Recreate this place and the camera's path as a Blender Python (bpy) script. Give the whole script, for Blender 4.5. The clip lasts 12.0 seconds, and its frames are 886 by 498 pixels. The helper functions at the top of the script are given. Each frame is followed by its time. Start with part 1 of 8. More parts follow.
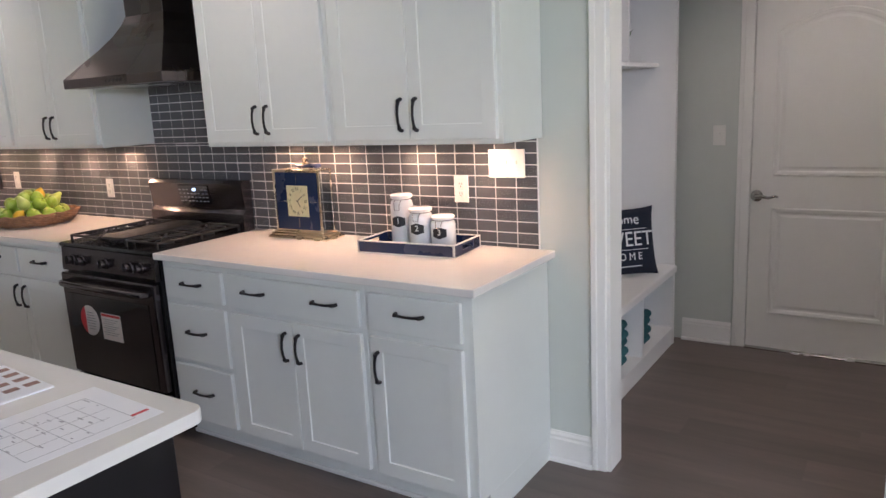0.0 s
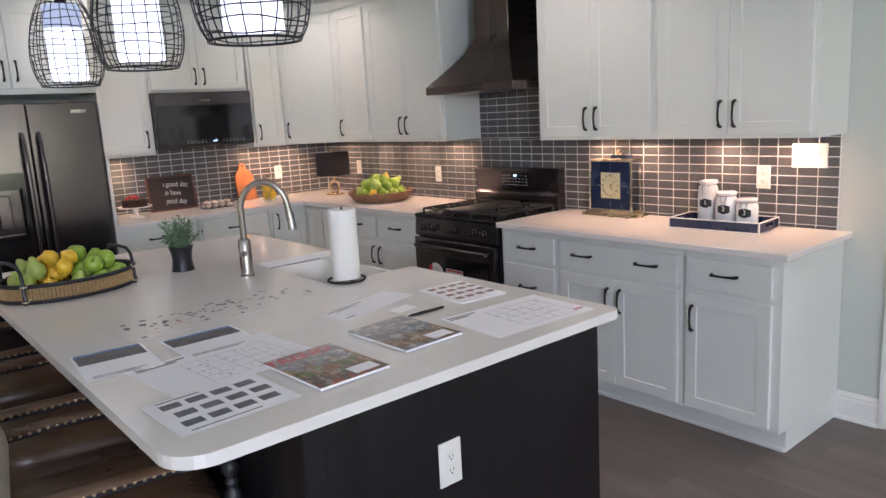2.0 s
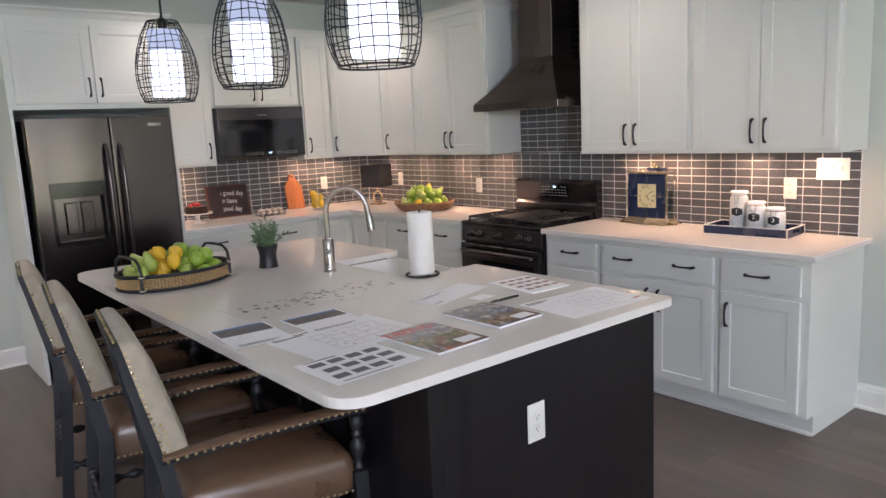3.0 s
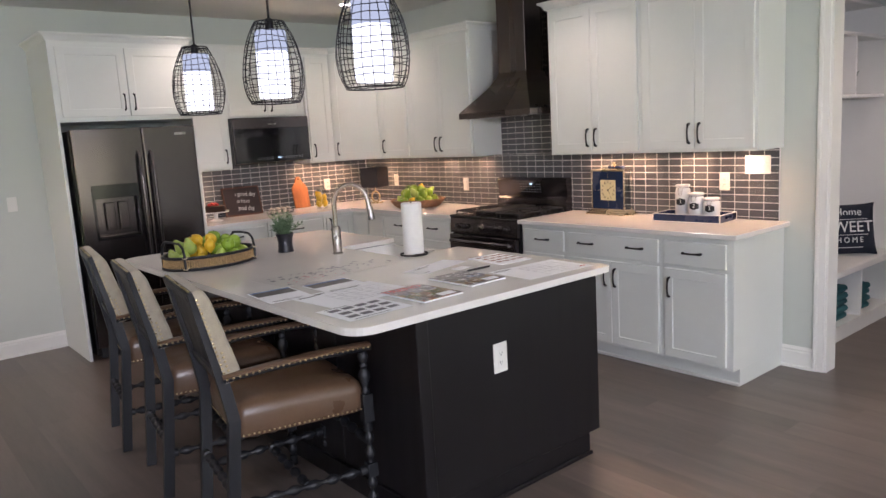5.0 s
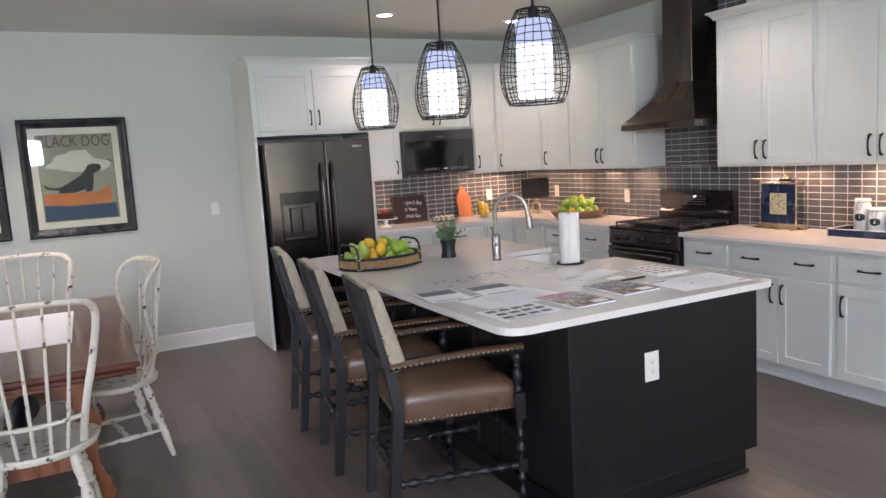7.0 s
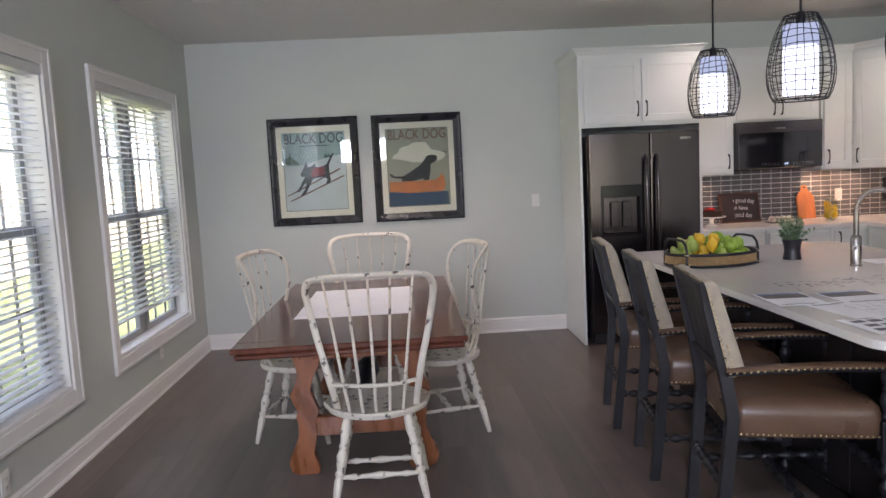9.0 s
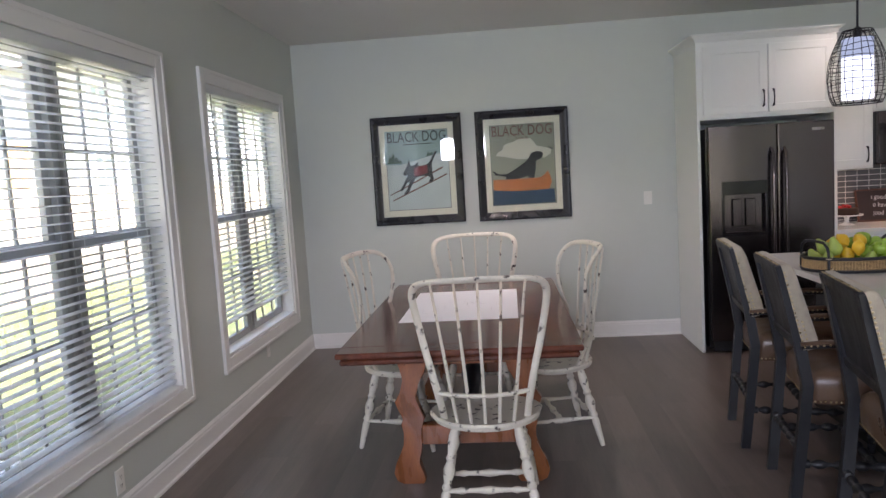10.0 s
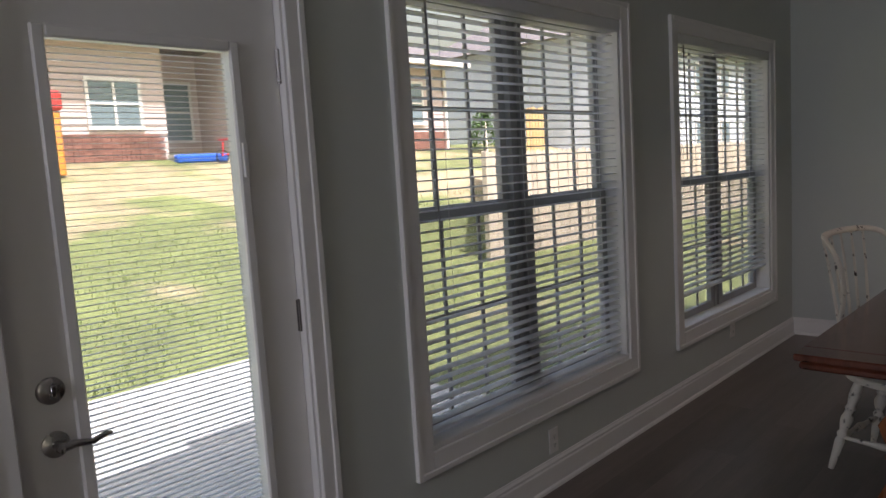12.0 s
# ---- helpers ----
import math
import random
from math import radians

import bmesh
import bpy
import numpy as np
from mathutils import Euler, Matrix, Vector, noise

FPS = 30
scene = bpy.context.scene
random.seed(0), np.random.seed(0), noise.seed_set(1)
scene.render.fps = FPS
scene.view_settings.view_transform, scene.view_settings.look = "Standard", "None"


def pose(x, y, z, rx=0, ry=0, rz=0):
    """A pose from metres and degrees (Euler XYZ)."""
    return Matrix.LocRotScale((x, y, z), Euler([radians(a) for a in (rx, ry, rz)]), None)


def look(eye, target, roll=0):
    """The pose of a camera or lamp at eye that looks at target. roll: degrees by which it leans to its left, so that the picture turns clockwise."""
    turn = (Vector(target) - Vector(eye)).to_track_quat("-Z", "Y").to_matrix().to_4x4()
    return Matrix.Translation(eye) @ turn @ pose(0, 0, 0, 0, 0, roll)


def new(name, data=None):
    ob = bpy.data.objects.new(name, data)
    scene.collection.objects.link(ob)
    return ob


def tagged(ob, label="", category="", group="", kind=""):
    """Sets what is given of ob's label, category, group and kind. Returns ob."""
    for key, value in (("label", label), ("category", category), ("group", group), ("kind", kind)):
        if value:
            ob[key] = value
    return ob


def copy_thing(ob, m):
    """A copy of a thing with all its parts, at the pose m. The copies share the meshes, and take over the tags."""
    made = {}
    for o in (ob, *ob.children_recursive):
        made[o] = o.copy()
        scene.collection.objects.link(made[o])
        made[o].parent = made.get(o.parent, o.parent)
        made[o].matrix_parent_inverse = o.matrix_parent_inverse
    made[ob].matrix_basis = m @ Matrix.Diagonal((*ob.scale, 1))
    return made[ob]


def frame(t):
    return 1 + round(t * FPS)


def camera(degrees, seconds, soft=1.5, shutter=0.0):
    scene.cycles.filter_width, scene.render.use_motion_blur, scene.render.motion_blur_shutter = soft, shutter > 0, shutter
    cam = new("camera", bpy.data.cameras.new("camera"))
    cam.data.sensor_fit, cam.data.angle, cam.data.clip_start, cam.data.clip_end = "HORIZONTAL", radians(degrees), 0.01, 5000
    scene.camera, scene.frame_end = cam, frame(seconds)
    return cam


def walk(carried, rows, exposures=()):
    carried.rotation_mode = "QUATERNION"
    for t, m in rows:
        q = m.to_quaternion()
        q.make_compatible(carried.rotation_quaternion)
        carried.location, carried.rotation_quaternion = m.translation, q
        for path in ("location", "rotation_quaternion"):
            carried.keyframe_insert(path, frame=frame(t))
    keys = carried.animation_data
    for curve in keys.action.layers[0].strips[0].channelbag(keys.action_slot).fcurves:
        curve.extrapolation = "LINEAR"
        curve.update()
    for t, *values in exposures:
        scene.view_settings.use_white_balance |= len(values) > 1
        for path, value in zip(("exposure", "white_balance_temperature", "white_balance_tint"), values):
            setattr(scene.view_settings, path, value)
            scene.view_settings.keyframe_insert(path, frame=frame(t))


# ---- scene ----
cam = camera(63.1, 12.0)
PATH = [
    (0, (5.738, -2.62, 1.531), (4.667, -0.981, 1.125), -2.9),
    (0.5, (5.697, -2.873, 1.506), (4.542, -1.296, 1.084), -3.6),
    (1, (5.754, -3.086, 1.539), (4.451, -1.626, 1.127), -3.8),
    (1.5, (5.832, -3.331, 1.552), (4.399, -1.996, 1.149), -3.4),
    (2, (5.859, -3.549, 1.559), (4.35, -2.289, 1.187), -3.2),
    (2.5, (5.884, -3.799, 1.559), (4.356, -2.557, 1.212), -3.0),
    (2.7, (5.915, -3.883, 1.566), (4.385, -2.64, 1.232), -2.8),
    (4.5, (6.434, -4.351, 1.563), (4.94, -3.06, 1.244), -3.4),
    (5, (6.575, -4.419, 1.565), (5.051, -3.162, 1.251), -3.4),
    (5.5, (6.703, -4.456, 1.58), (5.139, -3.247, 1.276), -3.4),
    (6, (6.738, -4.469, 1.579), (5.13, -3.313, 1.295), -3.5),
    (6.5, (6.743, -4.483, 1.572), (5.064, -3.429, 1.305), -3.6),
    (7, (6.734, -4.506, 1.574), (4.963, -3.613, 1.315), -3.5),
    (7.5, (6.703, -4.531, 1.567), (4.839, -3.848, 1.32), -3.4),
    (7.7, (6.663, -4.529, 1.546), (4.77, -3.933, 1.303), -2.9),
    (9.3, (6.582, -4.588, 1.505), (4.593, -4.57, 1.296), -3.0),
    (9.5, (6.547, -4.589, 1.51), (4.558, -4.614, 1.298), -3.0),
    (10, (6.426, -4.641, 1.511), (4.443, -4.814, 1.31), -3.5),
    (10.5, (6.31, -4.694, 1.514), (4.364, -5.115, 1.323), -3.9),
    (11, (6.21, -4.652, 1.495), (4.369, -5.408, 1.292), -3.7),
    (11.5, (6.105, -4.58, 1.502), (4.436, -5.659, 1.274), -3.1),
    (12, (6.033, -4.593, 1.493), (4.583, -5.952, 1.269), -3.5),
]
walk(cam, [(t, look(eye, target, roll)) for t, eye, target, roll in PATH],
     [(0, 2.75, 5750, 25), (2.5, 2.78, 5850, 25), (4.5, 2.8, 6150, 28), (7.5, 2.95, 5850, 27), (9.5, 2.6, 6000, 31), (10.5, 2.45, 5900, 28), (11.0, 2.15, 5950, 28), (11.5, 1.65, 5800, 30), (12.0, 0.85, 6200, 30)])

# ---- world, sun and lamps ----
world = bpy.data.worlds.new("world")
scene.world = world
world.use_nodes = True
sky = world.node_tree.nodes.new("ShaderNodeTexSky")
sky.sky_type, sky.sun_disc = "NISHITA", False
sky.dust_density, sky.air_density = 7.0, 2.4
sky.sun_elevation, sky.sun_rotation = radians(64.3), radians(12)
world.node_tree.links.new(sky.outputs[0], world.node_tree.nodes["Background"].inputs[0])
world.node_tree.nodes["Background"].inputs[1].default_value = 0.15


def lamp(name, kind, energy, color, m, size=0.1, size_y=0.0, **extra):
    data = bpy.data.lights.new(name, kind)
    data.energy, data.color = energy, color
    if kind == "AREA":
        data.size = size
        if size_y:
            data.shape, data.size_y = "RECTANGLE", size_y
    elif kind in ("POINT", "SPOT"):
        data.shadow_soft_size = size
    else:
        data.angle = size
    for key, value in extra.items():
        if key == "spot":
            data.spot_size, data.spot_blend = value
    ob = new(name, data)
    ob.matrix_world = m
    return ob


SUN_FROM = Vector((0.10, 0.47, 1.0))
lamp("sun", "SUN", 5.0, (1, 0.95, 0.87), look(SUN_FROM, (0, 0, 0)), radians(0.5))
# living room's east wall, behind the walk: added wide fill lamp, then high-window daylight
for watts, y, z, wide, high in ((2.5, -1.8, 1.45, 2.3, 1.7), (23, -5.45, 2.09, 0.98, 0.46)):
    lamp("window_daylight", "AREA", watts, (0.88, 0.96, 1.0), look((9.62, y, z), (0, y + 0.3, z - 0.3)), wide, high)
# the last downlight is unseen, added to light the mudroom from within
CANS = [(1.10, -2.07), (1.03, -0.78), (1.48, -4.75), (3.30, -0.95), (5.6, -0.95), (5.6, -2.9), (4.9, -5.1), (7.6, -3.0), (5.35, 0.80)]
for x, y in CANS:
    lamp("downlight_lamp", "SPOT", 7 if y > 0 else (15 if x < 2 and y < -4 else (0.8 if x > 4.5 and y < -2 else 4.5)), (1, 0.84, 0.66), pose(x, y, 2.725), 0.06, spot=(radians(125), 0.6))
PENDANTS = [(2.11, -2.62), (3.11, -2.62), (4.01, -2.62)]

# ---- materials ----


def material(name, color, rough=0.5, metal=0.0, vary=0.08, scale=6.0, stretch=(1, 1, 1), bump=0.0, bump_scale=150.0, per_object=0.0, island=0.0,
             second=None, second_scale=2.0, second_at=0.6, rough_vary=0.08, coat=0.0, detail=6.0, transmission=0.0, emit=0.0, sheen=0.0):
    """A surface with colour that varies at two scales, uneven gloss and fine relief."""
    m = bpy.data.materials.new(name)
    m.use_nodes = True
    tree = m.node_tree
    add, link = tree.nodes.new, tree.links.new
    shader = tree.nodes["Principled BSDF"]
    shader.inputs["Metallic"].default_value = metal
    shader.inputs["Coat Weight"].default_value = coat
    shader.inputs["Coat Roughness"].default_value = 0.12
    shader.inputs["Transmission Weight"].default_value = transmission
    shader.inputs["Sheen Weight"].default_value = sheen
    where, grid = add("ShaderNodeTexCoord"), add("ShaderNodeMapping")
    grid.inputs["Scale"].default_value = stretch
    link(where.outputs["Object"], grid.inputs[0])
    source = grid.outputs[0]
    info = add("ShaderNodeObjectInfo")
    if per_object:
        shift = add("ShaderNodeVectorMath")
        shift.operation = "MULTIPLY_ADD"
        spread = add("ShaderNodeCombineXYZ")
        for n in range(3):
            link(info.outputs["Random"], spread.inputs[n])
        link(spread.outputs[0], shift.inputs[0])
        shift.inputs[1].default_value = (37, 53, 19)
        link(source, shift.inputs[2])
        source = shift.outputs[0]
    broad, fine = add("ShaderNodeTexNoise"), add("ShaderNodeTexNoise")
    broad.inputs["Scale"].default_value, broad.inputs["Detail"].default_value = scale, detail
    fine.inputs["Scale"].default_value, fine.inputs["Detail"].default_value = scale * 9, 3.0
    link(source, broad.inputs[0])
    link(source, fine.inputs[0])
    mixed = add("ShaderNodeMath")
    mixed.operation = "MULTIPLY_ADD"
    mixed.inputs[1].default_value = 0.35
    link(fine.outputs[0], mixed.inputs[0])
    link(broad.outputs[0], mixed.inputs[2])
    spread = add("ShaderNodeMapRange")
    spread.inputs["From Min"].default_value, spread.inputs["From Max"].default_value = 0.42, 0.93
    spread.inputs["To Min"].default_value, spread.inputs["To Max"].default_value = 1 - vary, 1 + vary
    link(mixed.outputs[0], spread.inputs[0])
    value = spread.outputs[0]
    for weight, socket in ((per_object, info.outputs["Random"]), (island, None)):
        if weight:
            if socket is None:
                socket = add("ShaderNodeNewGeometry").outputs["Random Per Island"]
            one = add("ShaderNodeMapRange")
            one.inputs["To Min"].default_value, one.inputs["To Max"].default_value = 1 - weight, 1 + weight
            link(socket, one.inputs[0])
            times = add("ShaderNodeMath")
            times.operation = "MULTIPLY"
            link(value, times.inputs[0])
            link(one.outputs[0], times.inputs[1])
            value = times.outputs[0]
    tone = add("ShaderNodeMix")
    tone.data_type = "RGBA"
    tone.inputs["A"].default_value = (*color, 1)
    tone.inputs["B"].default_value = (*(second or color), 1)
    tone.inputs["Factor"].default_value = 0
    if second:
        spots, edge = add("ShaderNodeTexNoise"), add("ShaderNodeMapRange")
        spots.inputs["Scale"].default_value, spots.inputs["Detail"].default_value = second_scale, 8
        link(source, spots.inputs[0])
        edge.inputs["From Min"].default_value, edge.inputs["From Max"].default_value = second_at - 0.03, second_at + 0.05
        link(spots.outputs[0], edge.inputs[0])
        link(edge.outputs[0], tone.inputs["Factor"])
    paint = add("ShaderNodeVectorMath")
    paint.operation = "SCALE"
    link(tone.outputs["Result"], paint.inputs[0])
    link(value, paint.inputs["Scale"])
    link(paint.outputs[0], shader.inputs["Base Color"])
    gloss = add("ShaderNodeMapRange")
    gloss.inputs["From Min"].default_value, gloss.inputs["From Max"].default_value = 0.3, 0.7
    gloss.inputs["To Min"].default_value, gloss.inputs["To Max"].default_value = max(rough - rough_vary, 0.01), min(rough + rough_vary, 1)
    link(broad.outputs[0], gloss.inputs[0])
    link(gloss.outputs[0], shader.inputs["Roughness"])
    if bump:
        relief, lift = add("ShaderNodeTexNoise"), add("ShaderNodeBump")
        relief.inputs["Scale"].default_value = bump_scale
        lift.inputs["Strength"].default_value, lift.inputs["Distance"].default_value = bump, 0.002
        link(source, relief.inputs[0])
        link(relief.outputs[0], lift.inputs["Height"])
        link(lift.outputs[0], shader.inputs["Normal"])
    if emit:
        shader.inputs["Emission Color"].default_value = (*color, 1)
        shader.inputs["Emission Strength"].default_value = emit
    return m


WALL = material("wall_paint", (0.57, 0.60, 0.56), 0.7, vary=0.02, scale=1.5, bump=0.12, bump_scale=260)
CEILING = material("ceiling_paint", (0.74, 0.73, 0.70), 0.85, vary=0.015, scale=2, bump=0.15, bump_scale=180)
TRIM = material("trim_paint", (0.80, 0.79, 0.76), 0.38, vary=0.02, scale=3)
CAB = material("cabinet_paint", (0.72, 0.74, 0.71), 0.36, vary=0.02, scale=3, bump=0.03, bump_scale=90)
QUARTZ = material("white_quartz", (0.77, 0.75, 0.72), 0.12, vary=0.025, scale=2.2, rough_vary=0.03, second=(0.73, 0.71, 0.68), second_scale=3.0, second_at=0.66)
TILE = material("charcoal_tile", (0.094, 0.098, 0.107), 0.36, vary=0.12, scale=9, per_object=0.06, island=0.08, bump=0.06, bump_scale=60)
GROUT = material("grout", (0.80, 0.79, 0.77), 0.85, vary=0.06, scale=30)
PLANK = material("vinyl_plank", (0.140, 0.111, 0.096), 0.33, vary=0.22, scale=1.6, stretch=(0.8, 8, 1), per_object=0.15, bump=0.03, bump_scale=70, rough_vary=0.015)
ESPRESSO = material("espresso_wood", (0.0065, 0.0055, 0.007), 0.38, vary=0.12, scale=3, stretch=(5, 5, 0.5), bump=0.015, bump_scale=60)
BLACK_STEEL = material("black_stainless", (0.13, 0.115, 0.118), 0.20, metal=0.96, vary=0.05, scale=2, stretch=(1, 1, 0.05), rough_vary=0.05)
HOOD_STEEL = material("hood_black_stainless", (0.115, 0.095, 0.085), 0.25, metal=1.0, vary=0.06, scale=2, stretch=(1, 1, 0.05), rough_vary=0.05)
BLACK_GLASS = material("black_glass", (0.006, 0.006, 0.008), 0.05, vary=0.02, scale=2, rough_vary=0.02, coat=0.5)
BLACK_ENAMEL = material("black_enamel", (0.010, 0.010, 0.011), 0.16, vary=0.05, scale=4)
CAST_IRON = material("cast_iron", (0.018, 0.018, 0.019), 0.55, vary=0.15, scale=20, bump=0.3, bump_scale=300)
BLACK_METAL = material("black_iron_pull", (0.012, 0.011, 0.012), 0.38, metal=0.3, vary=0.1, scale=20)
NICKEL = material("brushed_nickel", (0.40, 0.385, 0.365), 0.24, metal=1.0, vary=0.04, scale=5)
PLASTIC = material("white_plastic", (0.78, 0.77, 0.73), 0.35, vary=0.01, scale=5)
DARK = material("dark_slot", (0.01, 0.01, 0.01), 0.6, vary=0.02)
CERAMIC = material("white_fireclay", (0.84, 0.83, 0.80), 0.10, vary=0.02, scale=3, rough_vary=0.03)
LEATHER = material("brown_leather", (0.125, 0.072, 0.042), 0.34, vary=0.16, scale=9, bump=0.25, bump_scale=160, rough_vary=0.1)
LINEN = material("tan_linen", (0.40, 0.35, 0.27), 0.9, vary=0.12, scale=25, bump=0.4, bump_scale=500, sheen=0.2)
CHAIR_WOOD = material("weathered_black_wood", (0.011, 0.012, 0.015), 0.45, vary=0.3, scale=8, stretch=(4, 4, 1), bump=0.2, bump_scale=80)
BRASS = material("antique_brass", (0.50, 0.40, 0.24), 0.3, metal=1.0, vary=0.1, scale=30)
TABLE = material("mahogany", (0.115, 0.036, 0.020), 0.20, vary=0.3, scale=2.5, stretch=(0.8, 10, 1), coat=0.35, rough_vary=0.05)
TABLE_LEG = material("walnut_leg", (0.25, 0.085, 0.028), 0.30, vary=0.45, scale=5, stretch=(3, 3, 0.9), coat=0.2)
CHIPPED = material("chipped_cream_paint", (0.66, 0.62, 0.53), 0.48, vary=0.08, scale=10, second=(0.045, 0.032, 0.026), second_scale=26, second_at=0.635, bump=0.2, bump_scale=60)
BLIND = material("blind_slat", (0.90, 0.90, 0.89), 0.4, vary=0.015, scale=5)
tree = BLIND.node_tree
through_slat, both, out = tree.nodes.new("ShaderNodeBsdfTranslucent"), tree.nodes.new("ShaderNodeMixShader"), tree.nodes["Material Output"]
through_slat.inputs[0].default_value, both.inputs[0].default_value = (0.90, 0.92, 0.94, 1), 0.5
tree.links.new(tree.nodes["Principled BSDF"].outputs[0], both.inputs[1])
tree.links.new(through_slat.outputs[0], both.inputs[2])
tree.links.new(both.outputs[0], out.inputs[0])
BRONZE = material("dark_bronze_vinyl", (0.03, 0.033, 0.037), 0.45, vary=0.05)
WHITE_VINYL = material("white_vinyl", (0.72, 0.72, 0.70), 0.4, vary=0.02)
PAPER = material("white_paper", (0.86, 0.87, 0.90), 0.7, vary=0.012, scale=4)
INK = material("dark_ink", (0.03, 0.03, 0.035), 0.6)
TOWEL = material("paper_towel", (0.84, 0.83, 0.80), 0.95, vary=0.03, scale=40, bump=0.6, bump_scale=200)
NAVY = material("navy_lacquer", (0.012, 0.024, 0.070), 0.25, vary=0.05)
MAT_BOARD = material("cream_mat_board", (0.74, 0.70, 0.58), 0.8, vary=0.02)
FRAME_BLACK = material("black_picture_frame", (0.012, 0.013, 0.016), 0.3, vary=0.1, scale=10)


def plain(name, color, rough=0.6, **more):
    return material(name, color, rough, **more)


def glass(name, tint=(1, 1, 1), rough=0.0):
    """Thin clear glass: mostly see-through, with a mirror gloss by Fresnel."""
    m = bpy.data.materials.new(name)
    m.use_nodes = True
    tree = m.node_tree
    tree.nodes.remove(tree.nodes["Principled BSDF"])
    clear, shine = tree.nodes.new("ShaderNodeBsdfTransparent"), tree.nodes.new("ShaderNodeBsdfGlossy")
    facing, mix = tree.nodes.new("ShaderNodeLayerWeight"), tree.nodes.new("ShaderNodeMixShader")
    power, low = tree.nodes.new("ShaderNodeMath"), tree.nodes.new("ShaderNodeMath")
    facing.inputs[0].default_value = 0.5
    power.operation, low.operation = "POWER", "MULTIPLY_ADD"
    power.inputs[1].default_value, low.inputs[1].default_value, low.inputs[2].default_value = 5.0, 0.9, 0.035
    clear.inputs[0].default_value = (*tint, 1)
    shine.inputs["Roughness"].default_value = rough
    link = tree.links.new
    link(facing.outputs["Facing"], power.inputs[0])
    link(power.outputs[0], low.inputs[0])
    link(low.outputs[0], mix.inputs[0])
    link(clear.outputs[0], mix.inputs[1])
    link(shine.outputs[0], mix.inputs[2])
    link(mix.outputs[0], tree.nodes["Material Output"].inputs[0])
    return m


GLASS = glass("clear_glass", (0.96, 0.98, 0.97))
SCREEN = glass("insect_screen_mesh", (0.85, 0.86, 0.86), 0.5)


def glow(name, color, strength):
    m = bpy.data.materials.new(name)
    m.use_nodes = True
    tree = m.node_tree
    tree.nodes.remove(tree.nodes["Principled BSDF"])
    e = tree.nodes.new("ShaderNodeEmission")
    e.inputs[0].default_value, e.inputs[1].default_value = (*color, 1), strength
    tree.links.new(e.outputs[0], tree.nodes["Material Output"].inputs[0])
    return m


# ---- mesh tools ----


def box(bm, x0, x1, y0, y1, z0, z1, bevel=0.0, seg=1):
    m = Matrix.LocRotScale(((x0 + x1) / 2, (y0 + y1) / 2, (z0 + z1) / 2), None, (abs(x1 - x0), abs(y1 - y0), abs(z1 - z0)))
    made = bmesh.ops.create_cube(bm, size=1, matrix=m)["verts"]
    if bevel:
        edges = list({e for v in made for e in v.link_edges})
        bmesh.ops.bevel(bm, geom=edges, offset=bevel, segments=seg, affect="EDGES", profile=0.6)


def lathe(bm, profile, seg=20, m=Matrix()):
    """A turned body round z; profile: (radius, z) from below to above."""
    rings = []
    for r, z in profile:
        if r < 1e-5:
            rings.append([bm.verts.new(m @ Vector((0, 0, z)))])
        else:
            rings.append([bm.verts.new(m @ Vector((r * math.cos(a), r * math.sin(a), z))) for a in (2 * math.pi * k / seg for k in range(seg))])
    for a, b in zip(rings, rings[1:]):
        for k in range(seg):
            j = (k + 1) % seg
            if len(a) == 1 and len(b) > 1:
                bm.faces.new((a[0], b[j], b[k]))
            elif len(b) == 1 and len(a) > 1:
                bm.faces.new((a[k], a[j], b[0]))
            elif len(a) > 1:
                bm.faces.new((a[k], a[j], b[j], b[k]))
    if len(rings[0]) > 1:
        bm.faces.new(rings[0][::-1])
    if len(rings[-1]) > 1:
        bm.faces.new(rings[-1])


def along(a, b):
    """The matrix that lays the z axis from a to b, and the length."""
    a, b = Vector(a), Vector(b)
    d = b - a
    return Matrix.Translation(a) @ d.to_track_quat("Z", "Y").to_matrix().to_4x4(), d.length


def tube(bm, points, radius, seg=8, closed=False, flat=1.0):
    """A round bar along points; radius: one, or one a point. flat: squashes it across."""
    pts = [Vector(p) for p in points]
    n = len(pts)
    radii = radius if isinstance(radius, (list, tuple)) else [radius] * n
    rings, side = [], None
    for i, p in enumerate(pts):
        d = (pts[(i + 1) % n] - pts[i - 1]) if closed else (pts[min(i + 1, n - 1)] - pts[max(i - 1, 0)])
        d.normalize()
        if side is None:
            side = d.cross(Vector((0, 0, 1)))
            if side.length < 0.1:
                side = d.cross(Vector((1, 0, 0)))
        side = (side - d * side.dot(d)).normalized()
        up = d.cross(side)
        rings.append([bm.verts.new(p + radii[i] * (math.cos(a) * side + flat * math.sin(a) * up)) for a in (2 * math.pi * k / seg for k in range(seg))])
    pairs = list(zip(rings, rings[1:])) + ([(rings[-1], rings[0])] if closed else [])
    for a, b in pairs:
        for k in range(seg):
            j = (k + 1) % seg
            bm.faces.new((a[k], a[j], b[j], b[k]))
    if not closed:
        bm.faces.new(rings[0][::-1])
        bm.faces.new(rings[-1])


